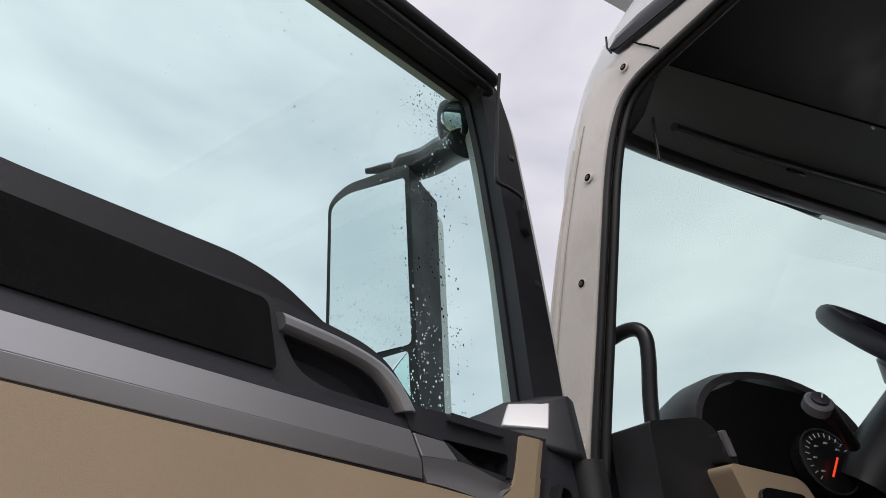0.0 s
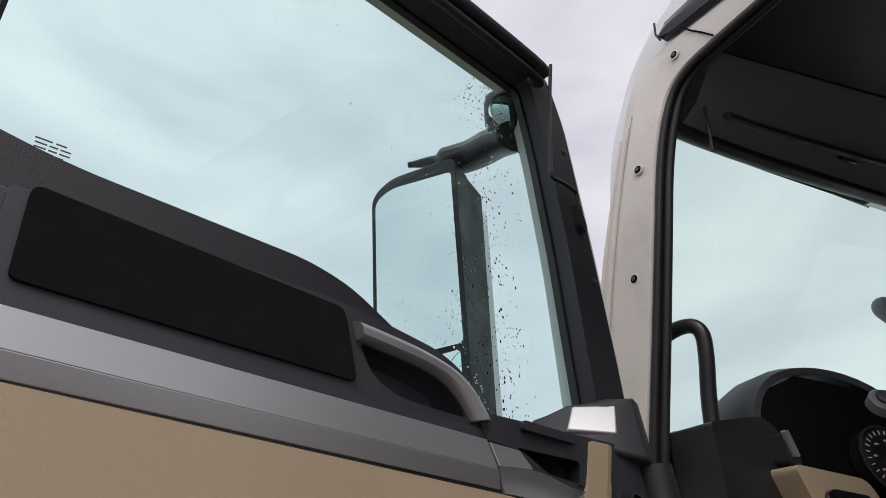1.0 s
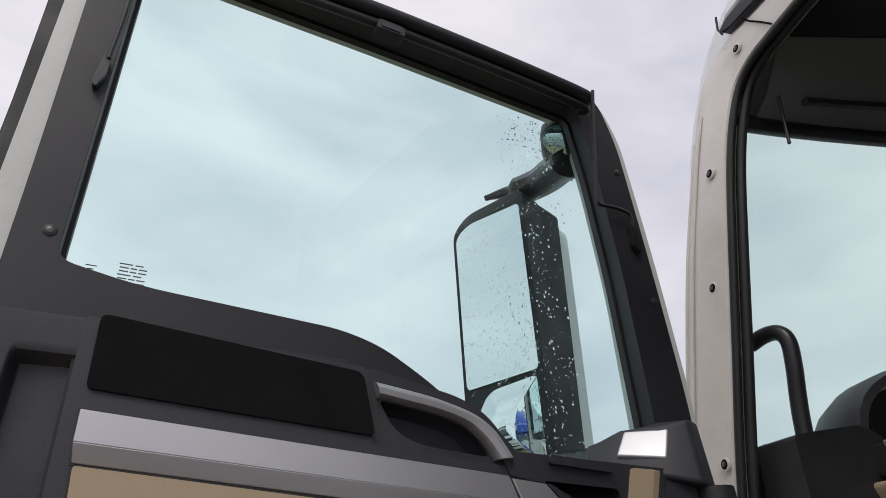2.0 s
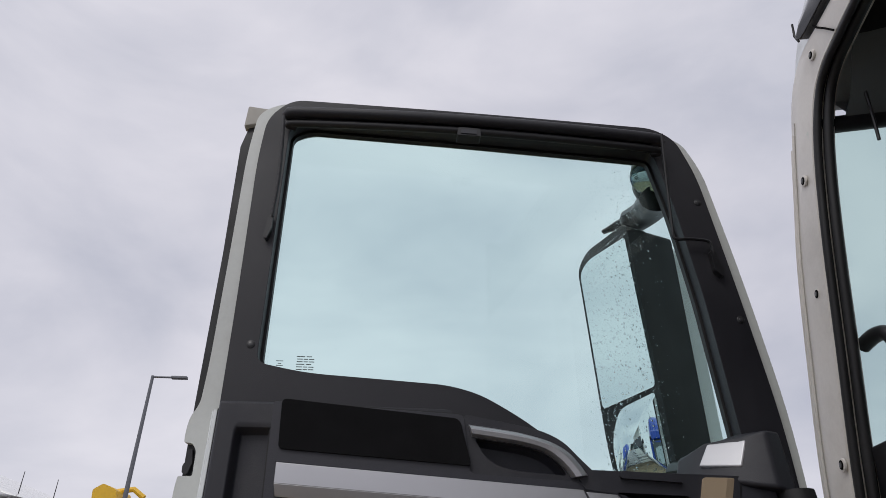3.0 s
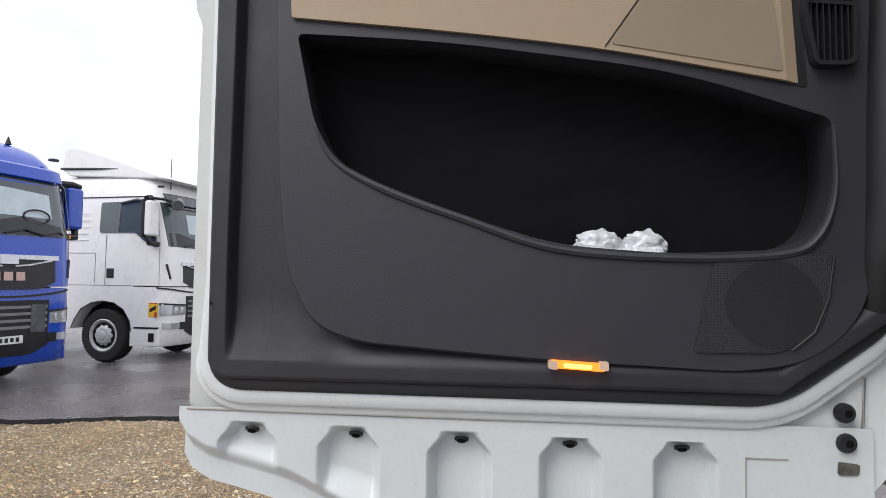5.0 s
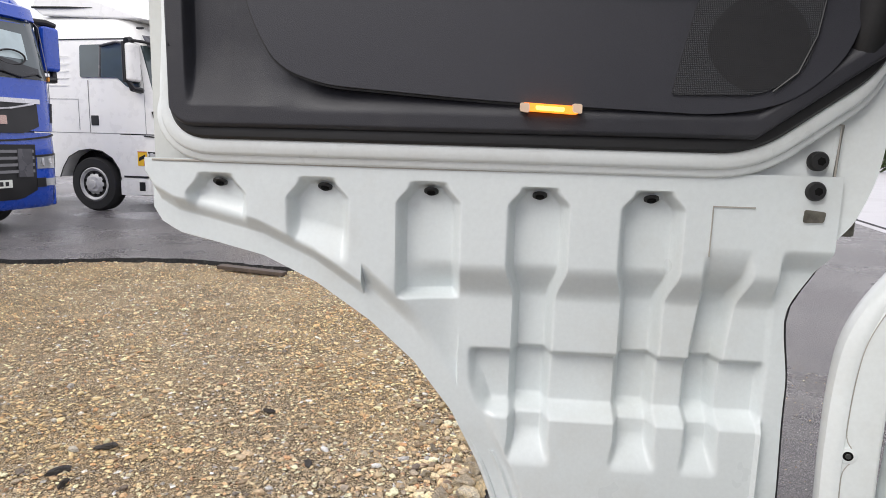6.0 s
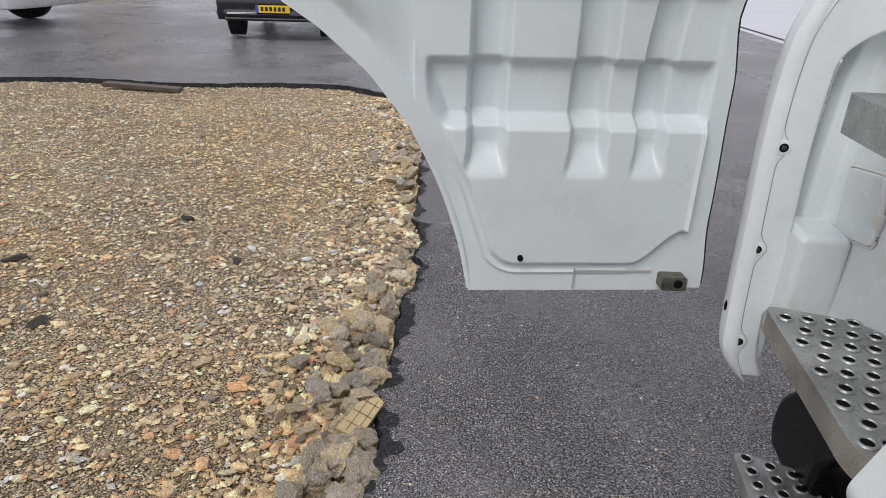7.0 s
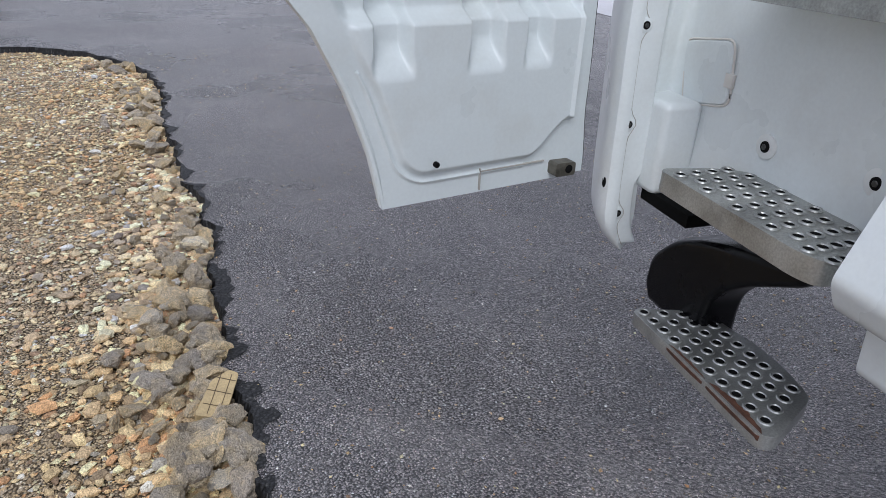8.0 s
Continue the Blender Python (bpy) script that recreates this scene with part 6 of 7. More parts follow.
def truck(at, turn, paint, label, fairing=True, back=-1.6):
    """A tall cab: x ahead, its sides at y = -1.22 and 1.22, z up."""
    t = thing("parked_truck", at, label, "truck", group="parked trucks", turn=turn)
    rings = []
    for z, inset in ((1.45, 0.0), (1.8, 0.0), (2.17, 0.0), (2.6, 0.02), (2.97, 0.03), (3.14, 0.05), (3.34, 0.09), (3.48, 0.16), (3.56, 0.27), (3.60, 0.42)):
        ys = [-1.22 + 2.44 * k / 24 for k in range(25)]
        k_ = (1.22 - inset) / 1.22
        rings.append([Vector((back, -1.22 + inset, z)), Vector((0.2, -1.22 + inset, z))] + [Vector((front_x(y, z), y * k_, z)) for y in ys] + [Vector((0.2, 1.22 - inset, z)), Vector((back, 1.22 - inset, z))])
    part("cab_body", loft(rings), paint, t, "upper cab body")
    part("cab_bumper", loft([[Vector((0.62, -1.22, z))] + [Vector((front_x(y, z) + d, y, z)) for y in [-1.22 + 2.44 * k / 24 for k in range(25)]] + [Vector((0.62, 1.22, z))] for z, d in ((0.33, -0.04), (0.38, 0.0), (0.70, 0.0), (0.72, 0.0), (1.10, 0.0), (1.30, -0.01), (1.43, -0.03))]), paint, t, "lower front body", bevel=0.0)
    arch = [(back, 1.452), (back, 0.62), (-0.70, 0.62), (-0.62, 0.80), (-0.48, 1.0), (-0.25, 1.12), (0.0, 1.155), (0.25, 1.12), (0.46, 1.0), (0.60, 0.80), (0.64, 0.60), (0.66, 0.60), (0.66, 1.452)]
    for y0, y1 in ((-1.222, -0.93), (0.93, 1.222)):
        part("wheel_arch", slab(arch, y0, y1), paint, t, bevel=0.015)
    part("arch_rim", tube([(x, -1.224, z) for x, z in arch[2:11]], 0.009, 6, up=(0, 1, 0)), GRILLE, t)
    part("wheel_lining", slab([(x * 0.98, z) for x, z in arch[2:11]], -0.92, -0.6), HOLE, t)
    part("floor_pan", box(back, 1.2, -0.92, 0.92, 0.62, 1.45), GRILLE, t)
    # front, from the roof down
    part("windscreen", front_patch(span_y(-1.10, 1.10, 20, lambda y: 2.17 + 0.02 * abs(y), lambda y: 3.02), 0.006), SCREEN_DARK, t, "dark windscreen with wipers")
    # light from behind the cab, painted as a pale patch on the screen
    part("through_light_patch", front_patch(span_y(-0.55, 0.78, 8, lambda y: 2.46, lambda y: 2.86 - 0.05 * abs(y)), 0.010), THROUGH_LIGHT, t, "pale patch painted as light seen through the cab")
    # shaded dashboard, painted as a dark band low on the screen
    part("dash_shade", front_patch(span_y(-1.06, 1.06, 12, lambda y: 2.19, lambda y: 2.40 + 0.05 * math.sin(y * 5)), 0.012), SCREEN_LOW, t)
    wheel_pts = [Vector((front_x(0.5, 2.45) + 0.02, 0.50 + 0.22 * math.cos(a), 2.47 + 0.10 * math.sin(a))) for a in (2 * math.pi * k / 20 for k in range(21))]
    part("wheel_outline", tube(wheel_pts, 0.013, 6), GRILLE, t)
    visor = [[Vector((front_x(y, 3.10) + 0.10 + dx, y * 0.98, z)) for dx, z in ((-0.06, 3.20), (0.0, 3.17), (0.06, 3.0), (0.05, 2.99), (-0.03, 3.14))] for y in [-1.1 + 2.2 * k / 14 for k in range(15)]]
    if fairing:
        part("sun_visor", loft(visor), VISOR, t, "smoked grey sun visor")
    else:
        part("sun_visor", loft([[p + Vector((-0.05, 0, 0.04)) for p in ring] for ring in visor]), paint, t)
    for y in (-0.75, -0.05, 0.55):
        part("wiper", tube([(front_x(y, 2.19) + 0.035, y, 2.20), (front_x(y + 0.3, 2.25) + 0.03, y + 0.32, 2.27), (front_x(y + 0.55, 2.21) + 0.03, min(y + 0.60, 1.02), 2.21)], 0.014, 6, up=(1, 0, 0)), GRILLE, t)
    gr = part("grille", front_patch(span_y(-0.80, 0.80, 16, lambda y: 1.42 + 0.10 * max(abs(y) - 0.55, 0) / 0.25, lambda y: 1.86), 0.006), GRILLE, t, "black upper grille")
    part("chrome_bar", front_patch(span_y(-0.84, 0.84, 14, lambda y: 1.84 - 0.0 * y, lambda y: 1.90 + 0.01 * abs(y)), 0.03), CHROME_FAR, gr, "chrome bar over the grille")
    for side_ in (-1, 1):
        part("chrome_wing", tube([(front_x(side_ * 0.10, 1.76) + 0.03, side_ * 0.10, 1.74), (front_x(side_ * 0.35, 1.78) + 0.03, side_ * 0.35, 1.765), (front_x(side_ * 0.7, 1.83) + 0.03, side_ * 0.72, 1.835)], 0.014, 6, up=(1, 0, 0)), CHROME_FAR, gr)
    for k in (-1, 0, 1):
        part("badge_bar", front_patch(span_y(0.19 * k - 0.07, 0.19 * k + 0.07, 2, lambda y: 1.54, lambda y: 1.66), 0.022), BADGE, gr, "plain badge shape")
    part("badge", front_patch(span_y(-0.14, 0.14, 6, lambda y: 1.77, lambda y: 1.90 - 0.8 * y * y), 0.045), CHROME_FAR, gr)
    low = part("lower_grille", front_patch(span_y(-0.70, 0.70, 14, lambda y: 0.48 + 0.12 * max(abs(y) - 0.45, 0) / 0.25, lambda y: 1.26), 0.006), GRILLE, t, "black lower grille with grey slats")
    for k in range(4):
        part("grille_slat", front_patch(span_y(-0.66, 0.66, 10, lambda y: 0.86 + 0.095 * k, lambda y: 0.90 + 0.095 * k), 0.022), SLAT, low)
    part("body_gap", front_patch(span_y(-1.215, 1.215, 24, lambda y: 1.30 + 0.10 * (abs(y) / 1.2) ** 2, lambda y: 1.325 + 0.10 * (abs(y) / 1.2) ** 2), 0.006), GRILLE, t)
    for side_ in (-1, 1):
        hl = part("headlight", front_patch(sorted(span_y(side_ * 1.19, side_ * 0.72, 10, lambda y: 0.91, lambda y: 1.12 - 0.06 * (1.19 - abs(y)))), 0.010), LAMP_GLASS, t, "clear headlight")
        for yy in (0.98, 0.84):
            part("lamp_bowl", disc((front_x(side_ * yy, 1.0) + 0.012, side_ * yy, 1.005), (1, side_ * 0.5, 0), 0.055, 0.012, 16), CHROME_FAR, hl)
        # shadow above the headlight, laid on as a black strip
        part("lamp_shadow", front_patch(sorted(span_y(side_ * 1.20, side_ * 0.70, 8, lambda y: 1.105 - 0.06 * (1.19 - abs(y)), lambda y: 1.135 - 0.06 * (1.19 - abs(y)))), 0.014), GRILLE, hl)
        part("fog_light", front_patch(sorted(span_y(side_ * 1.16, side_ * 0.76, 8, lambda y: 0.655, lambda y: 0.765)), 0.010), LAMP_GLASS, t)
        part("fog_surround", front_patch(sorted(span_y(side_ * 0.86, side_ * 0.70, 4, lambda y: 0.640, lambda y: 0.775)), 0.012), GRILLE, t)
        part("air_slot", tube([(front_x(side_ * 1.14, 1.85) + 0.01, side_ * 1.14, 1.86), (front_x(side_ * 1.10, 1.6) + 0.01, side_ * 1.08, 1.58)], 0.022, 6), GRILLE, t)
        m1 = part("mirror", box(1.05, 1.19, side_ * 1.37 - 0.14, side_ * 1.37 + 0.14, 2.36, 3.02), paint, t, "tall door mirror", bevel=0.05)
        part("mirror_back", box(1.00, 1.06, side_ * 1.37 - 0.15, side_ * 1.37 + 0.15, 2.34, 3.04), GRILLE, m1, bevel=0.02)
        part("mirror_arm", tube([(0.95, side_ * 1.16, 3.08), (1.08, side_ * 1.37, 3.08), (1.10, side_ * 1.50, 3.05)], 0.05, 8), GRILLE, m1)
        part("mirror_arm", tube([(1.12, side_ * 1.17, 2.22), (1.12, side_ * 1.42, 2.24), (1.08, side_ * 1.44, 2.36)], 0.055, 8), GRILLE, m1)
    part("kerb_mirror", disc((1.40, -1.02, 2.98), (0.5, -0.6, -0.3), 0.12, 0.12, 18, dome=0.05), VISOR, t, "round front kerb mirror")
    part("mirror_arm", tube([(1.10, -1.40, 3.07), (1.25, -1.2, 3.06), (1.36, -1.05, 3.02)], 0.025, 8), GRILLE, t)
    part("indicator", box(1.20, 1.23, 1.20, 1.23, 2.20, 2.26), AMBER_FAR, t)
    # sides: door, window, handle, step box
    for y0 in (-1.224, 1.224):
        gap = [(1.21, 1.46), (1.20, 2.30), (1.10, 2.98), (0.95, 3.12)]
        part("door_gap", tube([(x, y0 * (1 if z < 2.5 else 0.985), z) for x, z in gap], 0.006, 5, up=(0, 1, 0)), SEAM, t)
        part("door_gap", tube([(0.03, y0, 2.40), (0.03, y0, 1.46)], 0.006, 5, up=(0, 1, 0)), SEAM, t)
        part("side_window", slab(rounded([(-0.13, 2.45), (-0.10, 3.02), (0.98, 3.04), (1.12, 2.28), (0.86, 2.28), (0.66, 2.45)], 0.05), min(y0 * 1.004, y0 * 0.97), max(y0 * 1.004, y0 * 0.97)), SCREEN_DARK, t, "dark side window", bevel=0.004)
        part("window_rail", tube([(0.30, y0 * 1.006, 2.46), (0.34, y0 * 1.0, 3.02)], 0.02, 6), VISOR, t)
        part("rain_deflector", tube([(0.36, y0 * 1.01, 3.0), (0.70, y0 * 1.02, 3.06), (1.0, y0 * 1.0, 3.02)], 0.045, 8, flat=0.6), VISOR, t)
        part("door_handle", box(0.06, 0.22, min(y0 * 0.99, y0 * 1.008), max(y0 * 0.99, y0 * 1.008), 1.59, 1.77), GRILLE, t, bevel=0.02)
        part("roof_gap", tube([(back, y0 * 0.965, 3.12), (0.97, y0 * 0.965, 3.13)], 0.010, 5), GRILLE, t)
        part("sill_gap", tube([(back, y0, 1.452), (1.20, y0, 1.452)], 0.006, 5), SEAM, t)
        part("locker_gap", tube([(back, y0, 2.06), (-0.20, y0, 2.06), (-0.20, y0, 1.50)], 0.005, 5, up=(0, 1, 0)), SEAM, t)
        for k in range(5):
            part("pressed_rib", tube([(back, y0 * 1.0, 2.30 + 0.13 * k), (-0.45, y0 * 1.0, 2.30 + 0.13 * k), (-0.38, y0 * 0.99, 2.30 + 0.13 * k)], 0.007, 6, flat=0.6), paint, t)
        part("step_box", box(0.64, 1.22, min(y0, y0 * 0.8), max(y0, y0 * 0.8), 0.33, 0.66), paint, t, bevel=0.03)
        part("step_hole", box(1.02, 1.14, min(y0 * 1.004, y0 * 0.9), max(y0 * 1.004, y0 * 0.9), 0.42, 0.58), GRILLE, t)
        part("step_slot", box(0.70, 1.20, min(y0 * 1.003, y0 * 0.9), max(y0 * 1.003, y0 * 0.9), 0.655, 0.690), GRILLE, t)
    lab = part("warning_label", box(1.01, 1.19, -1.2285, -1.21, 0.88, 1.14), YELLOW, t, "yellow warning label")
    part("label_mark", slab([(1.03, 0.96), (1.16, 1.02), (1.17, 1.09), (1.04, 1.03)], -1.2305, -1.228), GRILLE, lab, smooth=False)
    part("label_mark", box(1.01, 1.19, -1.2305, -1.228, 1.125, 1.14), RED, lab, smooth=False)
    part("label_mark", box(1.14, 1.19, -1.2305, -1.228, 0.88, 0.97), RED, lab, smooth=False)
    wheel_at(t, 0.0, -1.19)
    wheel_at(t, 0.0, 1.19, side=1)
    wheel_at(t, -3.6, -1.19)
    wheel_at(t, -3.6, 1.19, side=1)
    part("chassis", box(-4.6, 0.9, -0.45, 0.45, 0.62, 0.95), GRILLE, t, bevel=0.01)
    pl = part("number_plate", box(1.445, 1.46, -0.26, 0.26, 0.66, 0.77), PLATE_W, t, "pale number plate with dark bars")
    for k in range(5):
        part("plate_bar", box(1.46, 1.464, -0.19 + 0.085 * k, -0.14 + 0.085 * k, 0.685, 0.745), GRILLE, pl, smooth=False)
    part("front_panel", front_patch(span_y(0.38, 0.62, 3, lambda y: 0.80, lambda y: 1.20), 0.03), VISOR, t)
    if fairing:
        fa = bmesh.new()
        prof = ((1.25, 3.46), (0.55, 3.72), (-0.10, 3.96), (-0.70, 4.16), (-1.0, 4.22), (-1.12, 4.15), (-1.22, 3.74), (-1.0, 3.58))
        loft([[Vector((x, y * w, 3.5 + (z - 3.5) * h)) for x, z in prof] for y, w, h in ((-1.08, 1, 0.90), (-1.03, 1, 0.98), (-0.6, 1, 1.03), (0.0, 1, 1.05), (0.6, 1, 1.03), (1.03, 1, 0.98), (1.08, 1, 0.90))], bm=fa)
        part("roof_fairing", fa, paint, t, "raised roof air deflector", bevel=0.03)
        part("fairing_gap", tube([(-1.19, -1.10, 3.72), (-0.4, -1.10, 3.70), (0.1, -1.08, 3.69)], [0.022, 0.02, 0.006], 6), GRILLE, t)
        part("roof_marker", box(1.02, 1.14, -1.12, -1.06, 3.30, 3.34), GRILLE, t, bevel=0.01)
        for x, y in ((1.0, -0.70), (1.08, 0.15)):
            part("aerial", tube([(x, y, 3.20), (x, y, 3.92)], [0.012, 0.006], 5), GRILLE, t)
    else:
        part("aerial", tube([(0.6, 0.62, 3.60), (0.6, 0.62, 3.72)], [0.05, 0.008], 8), GRILLE, t)
        part("roof_marker", box(0.98, 1.08, 0.98, 1.10, 3.40, 3.44), GRILLE, t, bevel=0.01)
    return t


# pale colour that stands for light coming through the cab
THROUGH_LIGHT = material("painted_through_light", (0.50, 0.61, 0.62), 0.08, var=0.1, coat=0.5)
# dark colour for the shade over the dash
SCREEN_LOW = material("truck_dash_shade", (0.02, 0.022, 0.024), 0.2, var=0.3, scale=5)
VISOR = material("smoked_visor", (0.10, 0.10, 0.11), 0.25, var=0.1, coat=0.3)
BADGE = material("copper_badge", (0.45, 0.32, 0.28), 0.25, 0.8)
SLAT = material("grey_slat", (0.20, 0.20, 0.21), 0.4, var=0.1)
SEAM = material("panel_seam", (0.30, 0.30, 0.30), 0.7)
AMBER_FAR = material("amber_indicator", (0.8, 0.3, 0.02), 0.3)
white_truck = truck((-7.98, 11.78, 0.0), -8.0, TRUCK_WHITE, "white truck with roof deflector parked on wet asphalt")
blue_truck = truck((-8.84, 7.58, 0.0), -10.0, BLUE, "blue truck with dark windscreen and chrome grille bar", fairing=False, back=-1.0)

# the rest of the row, which shows in the door mirror
for k, first in ((1, white_truck), (1, blue_truck), (2, white_truck)):
    x, y = ((-9.70, 3.38), (-10.56, -0.82), (-11.42, -5.02))[2 * k - 2 if first is white_truck else 1]
    copy_thing(first, pose(x, y, 0, 0, 0, -10.0))


# dark car facing the camera
car = thing("parked_car", (-2.62, 11.6, 0.0), "dark estate car with a yellow number plate", "car", turn=0.0)
car_side = rounded([(-1.62, 0.30), (-1.66, 0.62), (-1.52, 0.84), (-0.75, 0.98), (-0.15, 1.42), (1.3, 1.46), (2.2, 1.02), (2.3, 0.35)], [0.05, 0.1, 0.15, 0.1, 0.2, 0.2, 0.2, 0.05])
cb = slab([(p.x, p.y) for p in car_side], -0.88, 0.88)
for v in cb.verts:
    v.co = Vector((v.co.y, v.co.x, v.co.z))
bmesh.ops.recalc_face_normals(cb, faces=cb.faces)
part("car_body", cb, CAR_DARK, car, bevel=0.10)
part("bumper", tube([(-0.86, -1.45, 0.40), (-0.7, -1.66, 0.40), (0.7, -1.66, 0.40), (0.86, -1.45, 0.40)], 0.09, 10, flat=0.8), CAR_DARK, car)
part("bumper_trim", tube([(-0.75, -1.70, 0.33), (0.75, -1.70, 0.33)], 0.03, 8), GRILLE, car)
cp = part("number_plate", box(-0.26, 0.26, -1.775, -1.75, 0.43, 0.54), PLATE_Y, car, "yellow number plate with dark bars")
part("plate_end", box(-0.26, -0.215, -1.779, -1.774, 0.43, 0.54), BLUE_EU, cp, smooth=False)
for k in range(6):
    part("plate_bar", box(-0.18 + 0.066 * k, -0.14 + 0.066 * k, -1.779, -1.774, 0.455, 0.515), GRILLE, cp, smooth=False)
for x in (-0.74, 0.74):
    for y in (-0.95, 1.65):
        wb = bmesh.new()
        loft([[(x + d, y + 0.32 * s * math.cos(a), 0.32 + 0.32 * s * math.sin(a)) for a in (2 * math.pi * k / 28 for k in range(28))] for d, s in ((-0.11, 0.6), (-0.10, 0.97), (0.10, 0.97), (0.11, 0.6))], bm=wb)
        part("wheel", wb, TYRE, car)

# street lamp
street_lamp = thing("street_lamp", (-11.65, 27.6, 0.0), "tall thin grey street lamp", "street lamp")
GALV = material("galvanised_steel", (0.16, 0.165, 0.18), 0.5, 0.6, var=0.1)
part("pole", tube([(0, 0, 0), (0, 0, 5), (0, 0, 10.8)], [0.13, 0.10, 0.065], 12), GALV, street_lamp)
part("arm", tube([(0, 0, 10.75), (1.3, 0.2, 10.80)], 0.045, 8), GALV, street_lamp)
part("lamp_head", box(0.75, 1.45, 0.08, 0.34, 10.74, 10.86), GALV, street_lamp, bevel=0.03)

# yellow loader far behind
loader = thing("yellow_loader", (-13.05, 30.0, 0.0), "yellow wheel loader far across the yard", "loader")
part("loader_body", slab(rounded([(-1.4, 1.0), (-1.4, 2.9), (1.0, 2.9), (1.2, 1.0)], 0.1), -1.0, 1.0), YELLOW, loader, bevel=0.05)
part("loader_cab", box(-0.45, 0.35, -0.8, 0.8, 2.9, 5.3), SCREEN_DARK, loader, "dark glazed cab", bevel=0.05)
part("loader_roof", slab(rounded([(-0.5, 5.3), (-0.6, 6.2), (-0.2, 6.45), (0.4, 6.2), (0.5, 5.3)], 0.1), -0.9, 0.9), YELLOW, loader, bevel=0.05)
part("loader_boom", tube([(-0.2, 0, 6.2), (0.8, 0, 6.35), (1.3, 0, 6.0)], 0.12, 8), YELLOW, loader)
for x in (-0.9, 0.9):
    wheel_at(loader, x, -1.1, 0.75, 0.75, 0.5)
    wheel_at(loader, x, 1.1, 0.75, 0.75, 0.5, side=1)

# hedge and far buildings to close the horizon
LEAF = material("hedge_leaf", (0.055, 0.085, 0.025), 0.7, var=0.35, scale=0.8, grain=0.3, grain_scale=6)


def hedge():
    rnd = random.Random(11)
    verts, faces = [], []
    for _ in range(16000):
        a = rnd.uniform(-0.15, 1.35)
        r = 62 + rnd.uniform(-2, 2)
        h = (1.5 + 1.6 * noise.noise(Vector((a * 9, 0, 0))) + 1.2) * rnd.random() ** 0.6
        c = Vector((r * math.sin(a), r * math.cos(a), max(h, 0.1)))
        s = rnd.uniform(0.12, 0.35)
        d1 = Vector((rnd.uniform(-1, 1), rnd.uniform(-1, 1), rnd.uniform(-1, 1))).normalized() * s
        d2 = d1.orthogonal().normalized() * s * 0.7
        b = len(verts)
        verts += [c - d1, c + d2, c + d1, c - d2]
        faces.append((b, b + 1, b + 2, b + 3))
    me = bpy.data.meshes.new("hedge")
    me.from_pydata([tuple(v) for v in verts], [], faces)
    me.materials.append(LEAF)
    ob = new("hedge", me)
    return tagged(ob, "ragged green hedge at the edge of the yard", "hedge", kind="stuff")


hedge()

# a dark drain line across the paler paving
drain = part("drain_line", plate([(6.32, 9.0), (6.42, 9.0), (7.72, 16.0), (11.8, 40.0), (11.65, 40.0), (7.60, 16.0)], 0.006, 0.010), TAR, None, smooth=False)
tagged(drain, "dark joint across the pale paving", "joint", kind="structure")


# ---- loose things on the ground ----
TIMBER = material("wet_timber", (0.075, 0.055, 0.042), 0.6, var=0.3, scale=8, grain=0.2, grain_scale=60, bump=0.002, bump_scale=60)
plank = part("timber_plank", box(-0.40, 0.40, -0.06, 0.06, -0.02, 0.022), TIMBER, None, bevel=0.006, place=pose(-3.24, 5.86, -0.005, 0, 2, -9))
tagged(plank, "short dark wet timber plank on the gravel", "plank")
TILE = material("tan_tactile_tile", (0.46, 0.35, 0.185), 0.8, var=0.12, scale=20, grain=0.15, grain_scale=200)
GROOVE = material("dirty_groove", (0.10, 0.07, 0.04), 0.9)
tile = part("broken_tile", plate(rounded([(-0.050, -0.090), (-0.038, 0.035), (0.005, 0.085), (0.040, 0.080), (0.042, -0.035), (0.012, -0.085)], 0.010), -0.02, 0.012), TILE, None, bevel=0.005, place=pose(-0.734, 0.612, 0.008, 12, 16, -26) @ Matrix.Diagonal((0.8, 0.92, 1, 1)))
tagged(tile, "broken tan floor tile with a grooved grid", "broken tile")
for k in range(2):
    part("groove", box(-0.016 + 0.034 * k, -0.0135 + 0.034 * k, -0.078, 0.070, 0.0112, 0.0128), GROOVE, tile, smooth=False)
for k in range(3):
    part("groove", box(-0.042 + 0.004 * (k == 0), 0.038, -0.048 + 0.048 * k, -0.0455 + 0.048 * k, 0.0112, 0.0128), GROOVE, tile, smooth=False)


